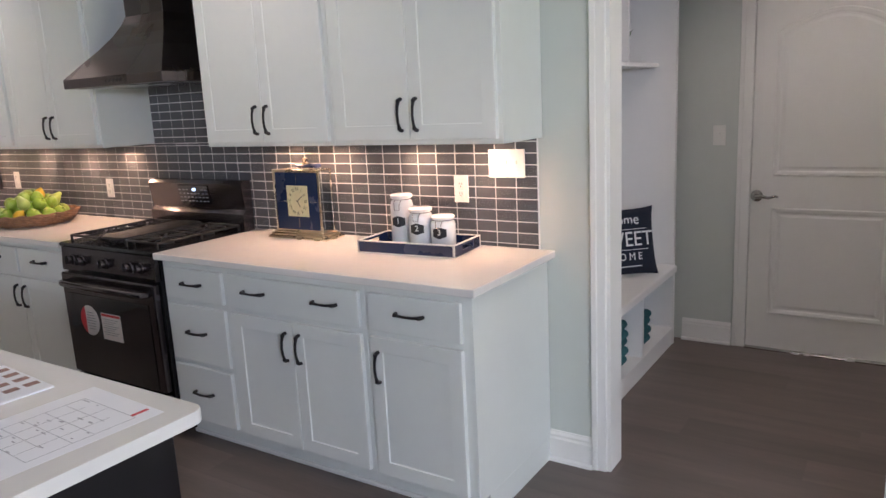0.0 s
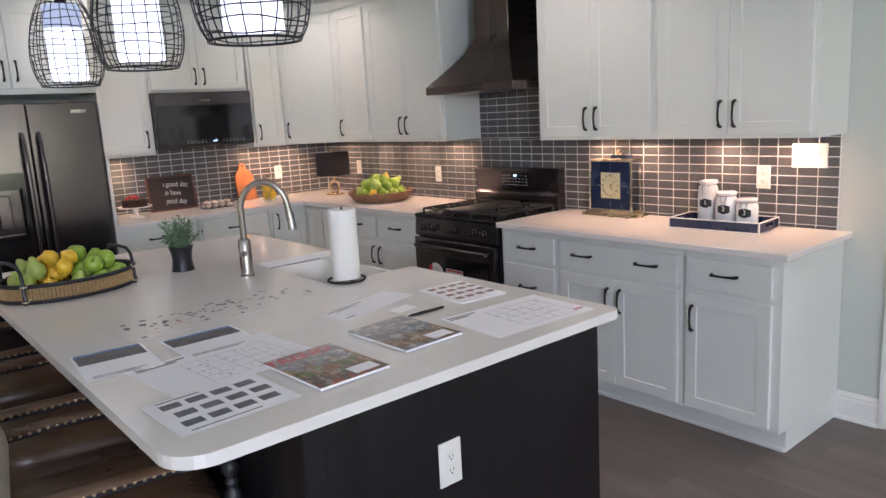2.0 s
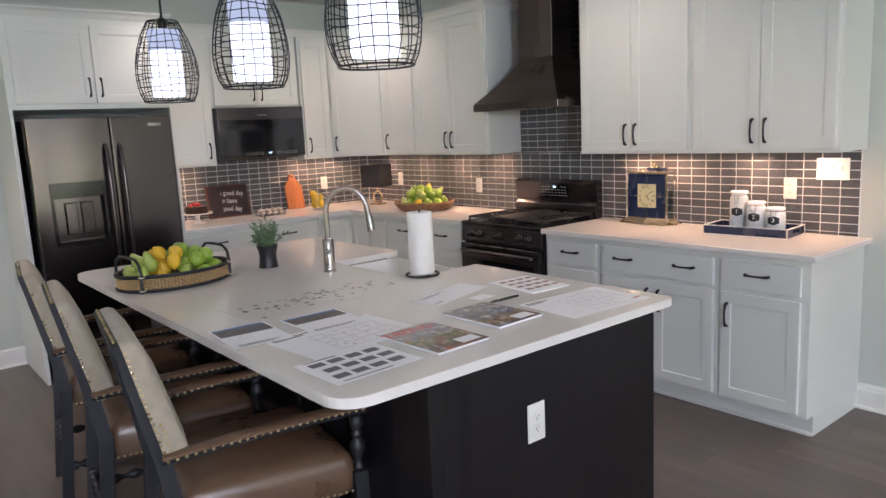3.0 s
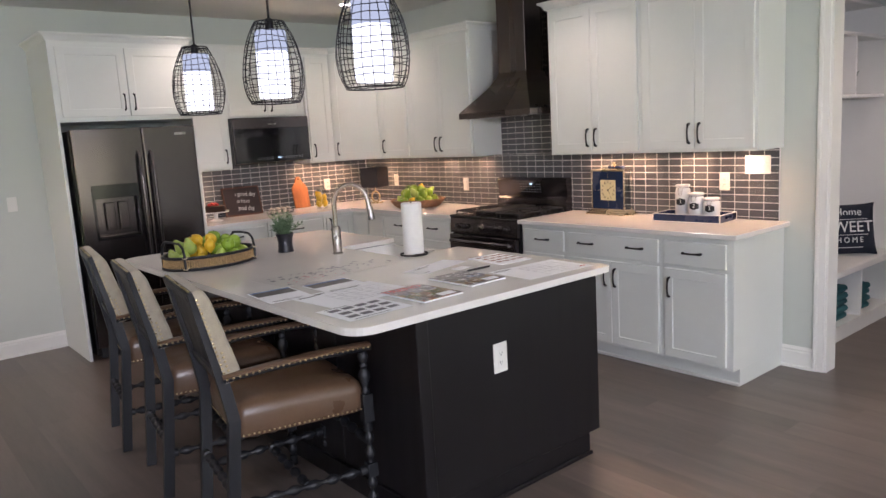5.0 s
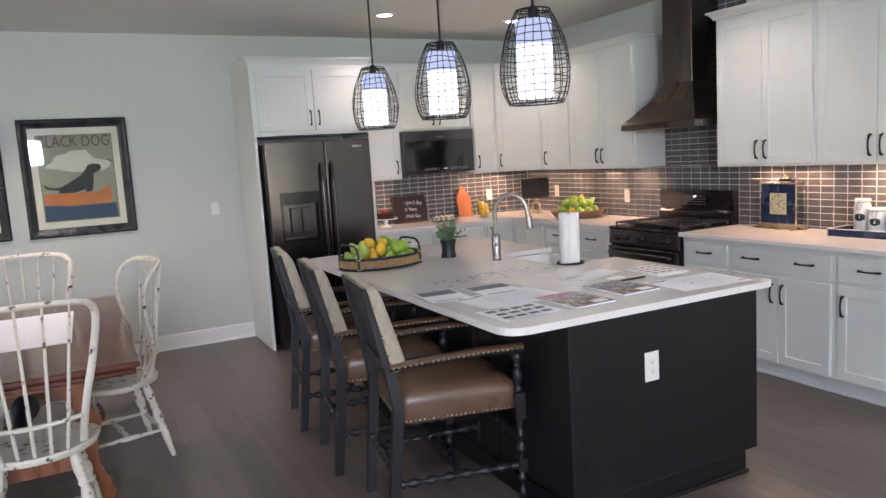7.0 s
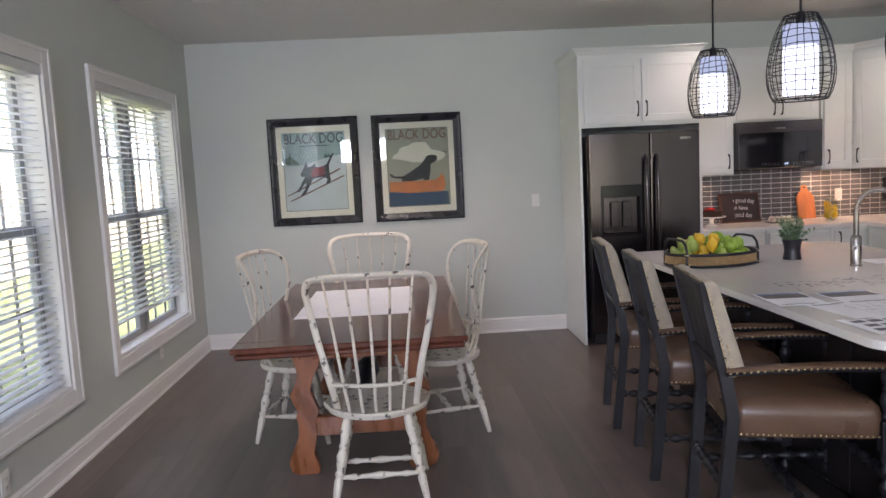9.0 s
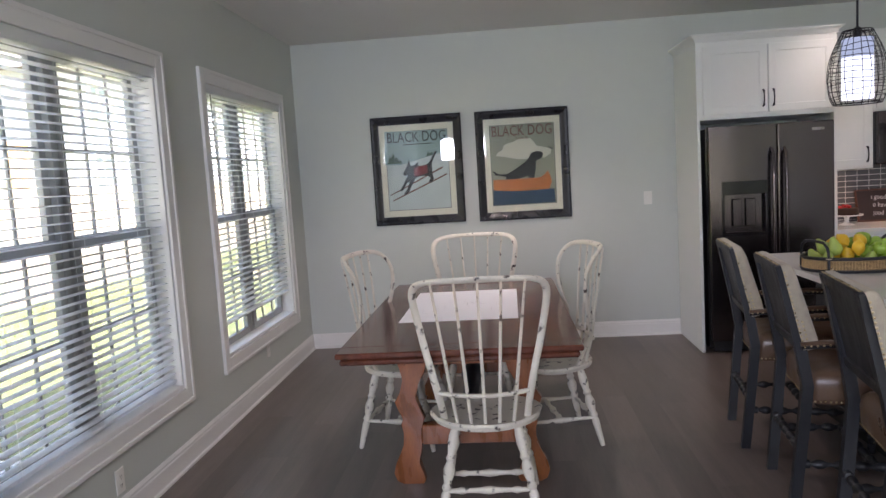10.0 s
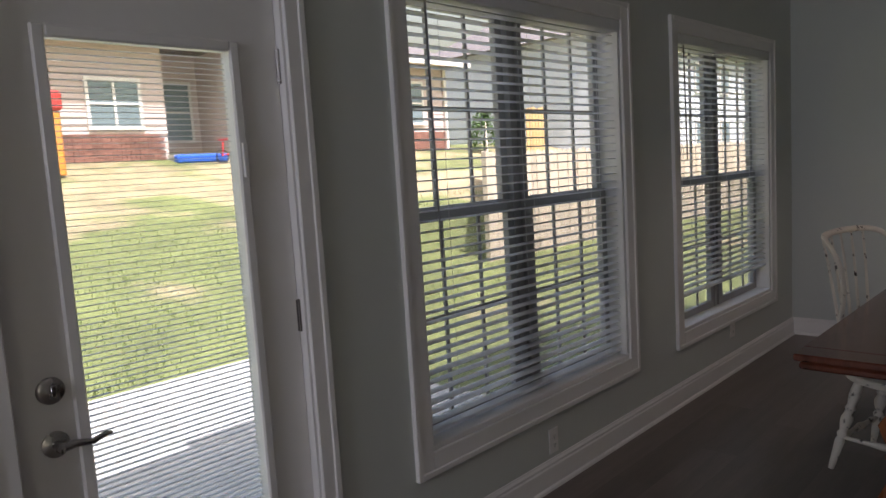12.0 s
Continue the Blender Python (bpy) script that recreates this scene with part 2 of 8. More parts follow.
def prism(bm, outline, z0, z1, bevel=0.0, m=Matrix()):
    """An upright prism over an outline of (x, y), counter-clockwise."""
    low = [bm.verts.new(m @ Vector((x, y, z0))) for x, y in outline]
    high = [bm.verts.new(m @ Vector((x, y, z1))) for x, y in outline]
    faces = [bm.faces.new(low[::-1]), bm.faces.new(high)]
    for k in range(len(outline)):
        j = (k + 1) % len(outline)
        faces.append(bm.faces.new((low[k], low[j], high[j], high[k])))
    if bevel:
        edges = list({e for f in faces[:2] for e in f.edges})
        bmesh.ops.bevel(bm, geom=edges, offset=bevel, segments=2, affect="EDGES", profile=0.6)


def part(name, bm, mat, parent=None, label="", smooth=False, kind=""):
    data = bpy.data.meshes.new(name)
    bmesh.ops.recalc_face_normals(bm, faces=bm.faces[:])
    if smooth:
        for f in bm.faces:
            f.smooth = True
        for e in bm.edges:
            if len(e.link_faces) == 2 and e.calc_face_angle(0) > 0.7:
                e.smooth = False
    bm.to_mesh(data)
    bm.free()
    data.materials.append(mat)
    ob = new(name, data)
    ob.parent = parent
    return tagged(ob, label, kind=kind)


def boxes(name, mat, parent, *sizes, bevel=0.0, label="", kind=""):
    bm = bmesh.new()
    for s in sizes:
        box(bm, *s, bevel=bevel)
    return part(name, bm, mat, parent, label, kind=kind)


def thing(name, label, category, m=Matrix(), group="", kind=""):
    ob = new(name)
    ob.empty_display_size = 0.1
    ob.matrix_basis = m
    return tagged(ob, label, category, group, kind)


def lettering(name, text, size, mat, parent, m, label="", align="CENTER", depth=0.0006):
    curve = bpy.data.curves.new(name, "FONT")
    curve.body, curve.size, curve.align_x, curve.align_y, curve.extrude = text, size, align, "CENTER", depth
    curve.resolution_u = 3
    carrier = bpy.data.objects.new(name, curve)
    scene.collection.objects.link(carrier)
    bpy.context.view_layer.update()
    data = bpy.data.meshes.new_from_object(carrier)
    bpy.data.objects.remove(carrier)
    data.materials.clear()
    data.materials.append(mat)
    ob = new(name, data)
    ob.parent, ob.matrix_basis = parent, m
    return tagged(ob, label)


def setting(name, mat, *sizes, bevel=0.0, label=""):
    ob = boxes(name, mat, None, *sizes, bevel=bevel, label=label, kind="structure")
    return ob


# ---- the large structure ----
SOUTH, EAST, TOP = -6.455, 9.6, 2.74
D0, D1 = 4.705, 5.535      # the patio door's slab
MUD = 1.765               # the mudroom's back wall
tagged(setting("floor", material("floor_bed", (0.075, 0.058, 0.049), 0.8), (-0.15, EAST + 0.15, SOUTH - 0.16, MUD + 0.15, -0.12, -0.006)), "dark brown wood-look vinyl plank floor", "floor")
tagged(setting("ceiling", CEILING, (-0.15, EAST + 0.15, SOUTH - 0.16, MUD + 0.15, TOP, TOP + 0.2)), "matt white flat ceiling", "ceiling")
tagged(setting("wall_west", WALL, (-0.15, 0, SOUTH, 0.14, 0, TOP)), "pale grey-green painted wall", "wall")
OPEN0, OPEN1, OPEN_TOP = 4.78, 5.76, 2.42
tagged(setting("wall_north", WALL, (0, OPEN0, 0, 0.12, 0, TOP), (OPEN1, EAST, 0, 0.12, 0, TOP), (OPEN0, OPEN1, 0, 0.12, OPEN_TOP, TOP)),
       "pale grey-green painted wall with an opening to the mudroom", "wall")
# y0, y1, z0, z1: the high window, then an invented opening for the fill lamp
EAST_OPENINGS = [(-5.95, -4.95, 1.85, 2.33), (-3.0, -0.6, 0.55, 2.35)]
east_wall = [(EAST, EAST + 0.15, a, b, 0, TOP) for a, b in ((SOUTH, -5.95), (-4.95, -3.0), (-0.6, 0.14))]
east_wall += [(EAST, EAST + 0.15, a, b, z0, z1) for a, b, low, high in EAST_OPENINGS for z0, z1 in ((0, low), (high, TOP))]
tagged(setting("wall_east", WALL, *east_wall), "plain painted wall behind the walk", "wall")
# windows of the south wall: x0, x1, z0, z1 of the openings
WINDOWS = [(2.655, 4.18, 0.43, 2.175), (0.495, 2.005, 0.43, 2.175)]
wall = []
edge = 0.0
for x0, x1, z0, z1 in sorted(WINDOWS) + [(D0 - 0.035, D1 + 0.035, 0, 2.07)]:
    wall += [(edge, x0, SOUTH - 0.16, SOUTH, 0, TOP), (x0, x1, SOUTH - 0.16, SOUTH, z1, TOP)]
    if z0:
        wall.append((x0, x1, SOUTH - 0.16, SOUTH, 0, z0))
    edge = x1
wall.append((edge, EAST, SOUTH - 0.16, SOUTH, 0, TOP))
tagged(setting("wall_south", WALL, *wall), "grey painted wall with two windows and the patio door", "wall")
# the mudroom
MD0, MD1 = 4.985, 5.80
tagged(setting("wall_mudroom_north", WALL, (4.05, MD0 - 0.01, MUD, MUD + 0.12, 0, TOP), (MD1 + 0.01, 6.5, MUD, MUD + 0.12, 0, TOP), (MD0 - 0.01, MD1 + 0.01, MUD, MUD + 0.12, 2.05, TOP)),
       "pale painted mudroom wall round the garage door", "wall")
tagged(setting("wall_mudroom_west", WALL, (4.02, 4.14, 0.12, MUD, 0, TOP)), "painted mudroom wall behind the lockers", "wall")
tagged(setting("wall_mudroom_east", WALL, (6.4, 6.5, 0.12, MUD, 0, TOP)), "painted mudroom wall", "wall")


def baseboard(name, a, b, normal):
    """A moulded baseboard from a to b on the floor; normal: the way it faces."""
    a, b, n = Vector((*a, 0)), Vector((*b, 0)), Vector((*normal, 0))
    bm = bmesh.new()
    profile = [(0, 0), (0.028, 0), (0.026, 0.012), (0.016, 0.018), (0.015, 0.100), (0.011, 0.108), (0.012, 0.118), (0.006, 0.128), (0.004, 0.135), (0, 0.135)]
    ends = [[bm.verts.new(p + n * d + Vector((0, 0, z))) for d, z in profile] for p in (a, b)]
    for k in range(len(profile)):
        j = (k + 1) % len(profile)
        bm.faces.new((ends[0][k], ends[0][j], ends[1][j], ends[1][k]))
    bm.faces.new(ends[0])
    bm.faces.new(ends[1][::-1])
    return tagged(part(name, bm, TRIM, kind="structure"), "white moulded baseboard", "baseboard")


baseboard("baseboard", (0, SOUTH), (0, -3.137), (1, 0))
baseboard("baseboard", (0, SOUTH), (D0 - 0.12, SOUTH), (0, 1))
baseboard("baseboard", (D1 + 0.12, SOUTH), (EAST, SOUTH), (0, 1))
baseboard("baseboard", (4.53, 0), (OPEN0 - 0.059, 0), (0, -1))
baseboard("baseboard", (OPEN1 + 0.09, 0), (EAST, 0), (0, -1))
baseboard("baseboard", (4.62, MUD), (MD0 - 0.08, MUD), (0, -1))
baseboard("baseboard", (EAST, SOUTH), (EAST, 0), (-1, 0))


def casing(name, x0, x1, z0, z1, y, out, width=0.085, sill=False, label="white moulded casing"):
    """Flat trim with a raised outer band round an opening in a wall y = const; out: +1 or -1, the way it faces."""
    sizes = []
    edge, low, high = width, z0 - (width if sill else 0), z1 + width
    for d, w in ((0.016, width), (0.022, 0.024)):
        f = sorted((y, y + out * d))
        if w < width:
            edge, high, low = edge + 0.002, high + 0.002, low - (0.002 if sill else 0)
        sizes += [(x0 - edge, x0 - edge + w, *f, low, high), (x1 + edge - w, x1 + edge, *f, low, high)]
        sizes.append((x0 - edge + w, x1 + edge - w, *f, high - w, high))
        if sill:
            sizes.append((x0 - edge + w, x1 + edge - w, *f, low, low + w))
    return tagged(boxes(name, TRIM, None, *sizes, bevel=0.003, kind="structure"), label, "trim")


casing("trim", OPEN0, OPEN1, 0, OPEN_TOP, 0, -1, 0.058)
casing("trim", MD0, MD1, 0, 2.04, MUD, -1, 0.07)
casing("trim", D0 - 0.01, D1 + 0.01, 0, 2.05, SOUTH, 1, 0.07)
for x0, x1, z0, z1 in WINDOWS:
    casing("trim", x0, x1, z0, z1, SOUTH, 1, 0.088, sill=True)
tagged(setting("trim", TRIM, (OPEN0, OPEN0 + 0.015, -0.004, 0.124, 0, OPEN_TOP), (OPEN1 - 0.015, OPEN1, -0.004, 0.124, 0, OPEN_TOP), (OPEN0, OPEN1, -0.004, 0.124, OPEN_TOP - 0.015, OPEN_TOP)),
       "white jamb lining of the mudroom opening", "trim")

# ---- kitchen cabinets ----


def pull(parent, x, z, face, upright, length=0.118):
    """A black arched pull with spread feet, in front of y = face (which looks to -y)."""
    h = length / 2
    way = Vector((0, 0, 1)) if upright else Vector((1, 0, 0))
    at = Vector((x, face, z))
    bm = bmesh.new()
    pts = [at + way * (s * h) + Vector((0, -d, 0)) for s, d in ((-1, 0.0), (-0.97, 0.012), (-0.88, 0.020), (-0.72, 0.021), (-0.5, 0.026), (0, 0.029), (0.5, 0.026), (0.72, 0.021), (0.88, 0.020), (0.97, 0.012), (1, 0.0))]
    tube(bm, pts, [0.0075, 0.0078, 0.0085, 0.0062, 0.0054, 0.0052, 0.0054, 0.0062, 0.0085, 0.0078, 0.0075], 8)
    return part("handle", bm, BLACK_METAL, parent, "black iron arched pull", smooth=True)


def shaker(name, parent, x0, x1, z0, z1, face, rail=0.055, thick=0.019):
    """A framed front with a recessed panel; its back lies on y = face."""
    bm = bmesh.new()
    f, e = face - thick, 0.0015
    steps = [(0, face), (0, f + e), (e, f), (rail, f), (rail + 0.002, f + 0.0045), (rail + 0.004, f + 0.0050)]
    rings = [[bm.verts.new(p) for p in ((x0 + i, y, z0 + i), (x1 - i, y, z0 + i), (x1 - i, y, z1 - i), (x0 + i, y, z1 - i))] for i, y in steps]
    for a, b in zip(rings, rings[1:]):
        for k in range(4):
            bm.faces.new((a[k], a[(k + 1) % 4], b[(k + 1) % 4], b[k]))
    bm.faces.new(rings[0][::-1])
    bm.faces.new(rings[-1])
    return part(name, bm, CAB, parent)


def slab_front(parent, x0, x1, z0, z1, face):
    bm = bmesh.new()
    box(bm, x0, x1, face - 0.019, face, z0, z1, 0.004, 2)
    return part("drawer_front", bm, CAB, parent)


def cabinet(name, label, m, w, depth, z0, z1, fronts, toe=True, group="", ends=()):
    """A cabinet unit: back on y = 0, face to -y, x from 0 to w. fronts: (kind, x0, x1, z0, z1, pulls), pulls as (x, z, upright)."""
    unit = thing(name, label, "cabinet", m, group)
    bm = bmesh.new()
    if toe:
        box(bm, 0, w, -depth, -0.004, z0, z1, 0.001)
    else:
        box(bm, 0, w, -depth + 0.02, -0.004, z0 + 0.022, z1)
        box(bm, 0, w, -depth, -depth + 0.02, z0, z1)
        box(bm, 0, 0.016, -depth + 0.02, -0.004, z0, z0 + 0.022)
        box(bm, w - 0.016, w, -depth + 0.02, -0.004, z0, z0 + 0.022)
    if toe:
        box(bm, 0, w, -depth + 0.075, -0.004, 0, z0)
    part("body", bm, CAB, unit)
    if toe:
        boxes("shoe_moulding", TRIM, unit, (0, w, -depth + 0.060, -depth + 0.075, 0, 0.02), bevel=0.004)
    for kind, a, b, c, d, pulls in fronts:
        front = slab_front(unit, a, b, c, d, -depth) if kind == "drawer" else shaker("door", unit, a, b, c, d, -depth)
        for x, z, upright in pulls:
            pull(front, x, z, -depth - 0.019, upright)
    return unit


BASE_D, UP_D, BASE_TOP = 0.61, 0.325, 0.884
UPPER0, UPPER1 = 1.365, 2.395
g = "base cabinets"
cabinet("drawer_cabinet", "white painted base cabinet with three drawers beside the range", pose(2.885, 0, 0), 0.43, BASE_D, 0.105, BASE_TOP,
        [("drawer", 0.025, 0.405, 0.705, 0.850, [(0.215, 0.785, False)]), ("drawer", 0.025, 0.405, 0.415, 0.680, [(0.215, 0.56, False)]), ("drawer", 0.025, 0.405, 0.125, 0.390, [(0.215, 0.27, False)])], group=g)
cabinet("base_cabinet", "white shaker base cabinet with a wide drawer over two doors", pose(3.315, 0, 0), 0.75, BASE_D, 0.105, BASE_TOP,
        [("drawer", 0.02, 0.73, 0.705, 0.850, [(0.175, 0.785, False), (0.565, 0.785, False)]),
         ("door", 0.02, 0.3735, 0.125, 0.680, [(0.338, 0.575, True)]), ("door", 0.3765, 0.73, 0.125, 0.680, [(0.412, 0.575, True)])], group=g)
cabinet("base_cabinet", "white shaker base cabinet, one drawer over one door, counter's end", pose(4.065, 0, 0), 0.465, BASE_D, 0.105, BASE_TOP,
        [("drawer", 0.025, 0.425, 0.705, 0.850, [(0.215, 0.785, False)]), ("door", 0.025, 0.425, 0.125, 0.680, [(0.062, 0.565, True)])], group=g)
cabinet("base_cabinet", "white shaker base cabinet, two drawers over two doors", pose(1.145, 0, 0), 0.965, BASE_D, 0.105, BASE_TOP,
        [("drawer", 0.025, 0.470, 0.705, 0.850, [(0.247, 0.785, False)]), ("drawer", 0.495, 0.940, 0.705, 0.850, [(0.717, 0.785, False)]),
         ("door", 0.025, 0.479, 0.125, 0.680, [(0.442, 0.575, True)]), ("door", 0.486, 0.940, 0.125, 0.680, [(0.523, 0.575, True)])], group=g)
# the corner base cabinet has its doors at a right angle
corner = thing("corner_base_cabinet", "white corner base cabinet with two doors meeting squarely", "cabinet", pose(0, 0, 0), g)
bm = bmesh.new()
prism(bm, [(0.004, -0.945), (0.61, -0.945), (0.61, -0.61), (1.143, -0.61), (1.143, -0.004), (0.004, -0.004)], 0.105, BASE_TOP)
prism(bm, [(0.004, -0.945), (0.53, -0.945), (0.53, -0.53), (1.143, -0.53), (1.143, -0.004), (0.004, -0.004)], 0, 0.105)
part("body", bm, CAB, corner)
shaker("door", corner, 0.632, 0.885, 0.125, 0.850, -0.61)
blank = slab_front(corner, 0.90, 1.125, 0.125, 0.850, -0.61)
side = shaker("door", corner, -0.92, -0.632, 0.125, 0.850, -0.61)
side.matrix_basis = pose(0, 0, 0, 0, 0, 90)
pull(side, -0.885, 0.775, -0.629, True)
cabinet("base_cabinet", "white base cabinet with drawers on the short run", pose(0, -1.52, 0, 0, 0, 90), 0.57, BASE_D, 0.105, BASE_TOP,
        [("drawer", 0.025, 0.545, 0.705, 0.850, [(0.285, 0.785, False)]), ("door", 0.025, 0.545, 0.125, 0.680, [(0.50, 0.60, True)])], group=g)
cabinet("base_cabinet", "white base cabinet with a drawer beside the refrigerator", pose(0, -2.13, 0, 0, 0, 90), 0.605, BASE_D, 0.105, BASE_TOP,
        [("drawer", 0.025, 0.58, 0.705, 0.850, [(0.30, 0.785, False)]), ("door", 0.025, 0.58, 0.125, 0.680, [(0.06, 0.60, True)])], group=g)

# uppers
g = "wall cabinets"


def upper(x0, x1, doors, label, m=None, z0=UPPER0):
    w = x1 - x0
    fronts = []
    if doors == 2:
        mid = w / 2
        fronts = [("door", 0.02, mid - 0.0015, z0 + 0.02, UPPER1 - 0.03, [(mid - 0.035, z0 + 0.115, True)]), ("door", mid + 0.0015, w - 0.02, z0 + 0.02, UPPER1 - 0.03, [(mid + 0.035, z0 + 0.115, True)])]
    else:
        at = 0.055 if doors == "left" else w - 0.055
        fronts = [("door", 0.02, w - 0.02, z0 + 0.02, UPPER1 - 0.03, [(at, z0 + 0.115, True)])]
    return cabinet("wall_cabinet", label, m or pose(x0, 0, 0), w, UP_D, z0, UPPER1, fronts, toe=False, group=g)


upper(3.735, 4.52, 2, "white shaker wall cabinet with two doors, above the canister tray")
upper(2.95, 3.733, 2, "white shaker wall cabinet with two doors, above the clock")
upper(1.235, 2.10, 2, "white shaker wall cabinet with two doors, beside the range hood")
upper(0.80, 1.233, "left", "narrow white shaker wall cabinet with one door")
turn = pose(0, 0, 0, 0, 0, 90)
upper(0, 0.285, "left", "narrow white shaker wall cabinet beside the microwave", m=pose(0, -0.872, 0, 0, 0, 90))
upper(0, 0.775, 2, "short white shaker wall cabinet above the microwave", m=pose(0, -1.665, 0, 0, 0, 90), z0=1.815)
upper(0, 0.46, "right", "white shaker wall cabinet with one door between refrigerator and microwave", m=pose(0, -2.127, 0, 0, 0, 90))
diag = thing("corner_wall_cabinet", "white wall cabinet set across the corner, with one wide door", "cabinet", pose(0, 0, 0), g)
A, B = Vector((0.325, -0.585)), Vector((0.798, -0.325))
bm = bmesh.new()
prism(bm, [(0.004, -0.585), tuple(A), tuple(B), (0.798, -0.004), (0.004, -0.004)], UPPER0 + 0.022, UPPER1)
prism(bm, [tuple(A + Vector((-0.02, 0.004))), tuple(A), tuple(B), tuple(B + Vector((-0.01, 0.02)))], UPPER0, UPPER0 + 0.022)
part("body", bm, CAB, diag)
span = (B - A).length
door = shaker("door", diag, 0.03, span - 0.03, UPPER0 + 0.02, UPPER1 - 0.03, 0)
door.matrix_basis = Matrix.Translation((*A, 0)) @ Matrix.Rotation(math.atan2((B - A).y, (B - A).x), 4, "Z")
pull(door, 0.065, UPPER0 + 0.115, -0.019, True)


def crown(points, z=UPPER1, out=0.045, high=0.055):
    """A sloped crown moulding along points (x, y); it leans out to the right of its way."""
    bm = bmesh.new()
    pts = [Vector(p) for p in points]
    profile = [(-0.01, 0), (0.006, 0), (0.010, 0.010), (out * 0.5, high * 0.55), (out, high - 0.010), (out, high), (-0.01, high)]
    normals = [Vector(((b - a).y, -(b - a).x)).normalized() for a, b in zip(pts, pts[1:])]
    rings = []
    for i, p in enumerate(pts):
        n0, n1 = normals[max(i - 1, 0)], normals[min(i, len(normals) - 1)]
        n = (n0 + n1).normalized()
        n = n / max(n.dot(n1), 0.3)
        rings.append([bm.verts.new((p.x + n.x * d, p.y + n.y * d, z + h)) for d, h in profile])
    for a, b in zip(rings, rings[1:]):
        for k in range(len(profile)):
            j = (k + 1) % len(profile)
            bm.faces.new((a[k], a[j], b[j], b[k]))
    bm.faces.new(rings[0])
    bm.faces.new(rings[-1][::-1])
    return tagged(part("crown_moulding", bm, CAB, kind="structure"), "white crown moulding on the cabinets", "trim")


FR0, FR1, FR_D = -3.135, -2.108, 0.70
crown([(2.952, -0.02), (2.952, -0.345), (4.518, -0.345), (4.518, -0.02)][::1])
crown([(0.345, -2.125), (0.345, -0.59), (0.80, -0.345), (2.10, -0.345), (2.10, -0.005)])
crown([(0.005, FR0), (FR_D, FR0), (FR_D, FR1), (0.35, FR1)])

# refrigerator surround
surround = thing("refrigerator_cabinet", "white tall panels and two-door cabinet round the refrigerator", "cabinet", pose(0, 0, 0), g)
boxes("side_panel", CAB, surround, (0.004, FR_D, FR0, FR0 + 0.022, 0, UPPER1), bevel=0.001)
boxes("side_panel", CAB, surround, (0.004, FR_D, FR1 - 0.022, FR1, 0, UPPER1), bevel=0.001)
boxes("body", CAB, surround, (0.004, FR_D, FR0 + 0.022, FR1 - 0.022, 1.81, UPPER1 - 0.001))
for a, b, at in ((0.045, 0.517, 0.485), (0.526, 0.998, 0.558)):
    d = shaker("door", surround, a, b, 1.845, UPPER1 - 0.045, 0)
    d.matrix_basis = Matrix.Translation((FR_D, FR0, 0)) @ Matrix.Rotation(radians(90), 4, "Z")
    pull(d, at, 1.95, -0.019, True)

# counters: one piece each
top = tagged(boxes("countertop", QUARTZ, None, (2.882, 4.565, -0.655, -0.001, BASE_TOP, 0.914), bevel=0.003), "white quartz counter with an eased edge on the white cabinets", "countertop")
bm = bmesh.new()
prism(bm, [(0.001, -2.106), (0.655, -2.106), (0.655, -0.655), (2.108, -0.655), (2.108, -0.001), (0.001, -0.001)], BASE_TOP, 0.914, 0.003)
tagged(part("countertop", bm, QUARTZ), "white quartz counter that turns the corner on the white cabinets", "countertop")

# ---- island ----
IX0, IX1, IY0, IY1 = 1.865, 4.51, -3.135, -1.695
S0, S1, S_BACK = 2.775, 3.42, -2.11
bm = bmesh.new()


def rounded(points, radii, steps=6):
    out = []
    n = len(points)
    for i, (p, r) in enumerate(zip(points, radii)):
        p, a, b = Vector(p), Vector(points[i - 1]), Vector(points[(i + 1) % n])
        if not r:
            out.append(tuple(p))
            continue
        u, v = (a - p).normalized(), (b - p).normalized()
        c = p + (u + v) * r
        for k in range(steps + 1):
            t = math.pi / 2 * k / steps
            out.append(tuple(c - v * r * math.cos(t) - u * r * math.sin(t)))
    return out


outline = rounded([(IX0, IY0), (IX1, IY0), (IX1, IY1), (S1, IY1), (S1, S_BACK), (S0, S_BACK), (S0, IY1), (IX0, IY1)], [0.09, 0.09, 0.03, 0, 0.02, 0.02, 0, 0.03])
prism(bm, outline, 0.884, 0.914, 0.003)
tagged(part("countertop", bm, QUARTZ), "white quartz island top with rounded corners, overhanging the stools", "countertop")
BX0, BX1, BY0, BY1 = 2.02, 4.452, -2.82, -1.765
island = thing("kitchen_island", "espresso-stained wooden island with a notched toe kick and panelled back", "kitchen island", pose(0, 0, 0))
S_IN = 0.665
boxes("body", ESPRESSO, island, (BX0, S0 - 0.01, BY0 + 0.02, BY1, 0.105, 0.884), (S1 + 0.01, BX1 - 0.02, BY0 + 0.02, BY1, 0.105, 0.884), (S0 - 0.01, S1 + 0.01, BY0 + 0.02, S_BACK - 0.03, 0.105, 0.884),
      (S0 - 0.01, S1 + 0.01, S_BACK - 0.03, BY1, 0.105, 0.655), (BX0, BX1 - 0.02, BY0 + 0.02, BY1 - 0.075, 0, 0.105))
boxes("end_panel", ESPRESSO, island, (BX1 - 0.02, BX1, BY0 + 0.02, BY1 + 0.022, 0.105, 0.884), (BX1 - 0.02, BX1, BY0 + 0.02, BY1 - 0.055, 0, 0.105), bevel=0.0015)
for n in range(4):
    a = BX0 + n * (BX1 - BX0) / 4
    boxes("back_panel", ESPRESSO, island, (a + 0.002, a + (BX1 - BX0) / 4 - 0.002, BY0, BY0 + 0.018, 0.10, 0.884), bevel=0.002)
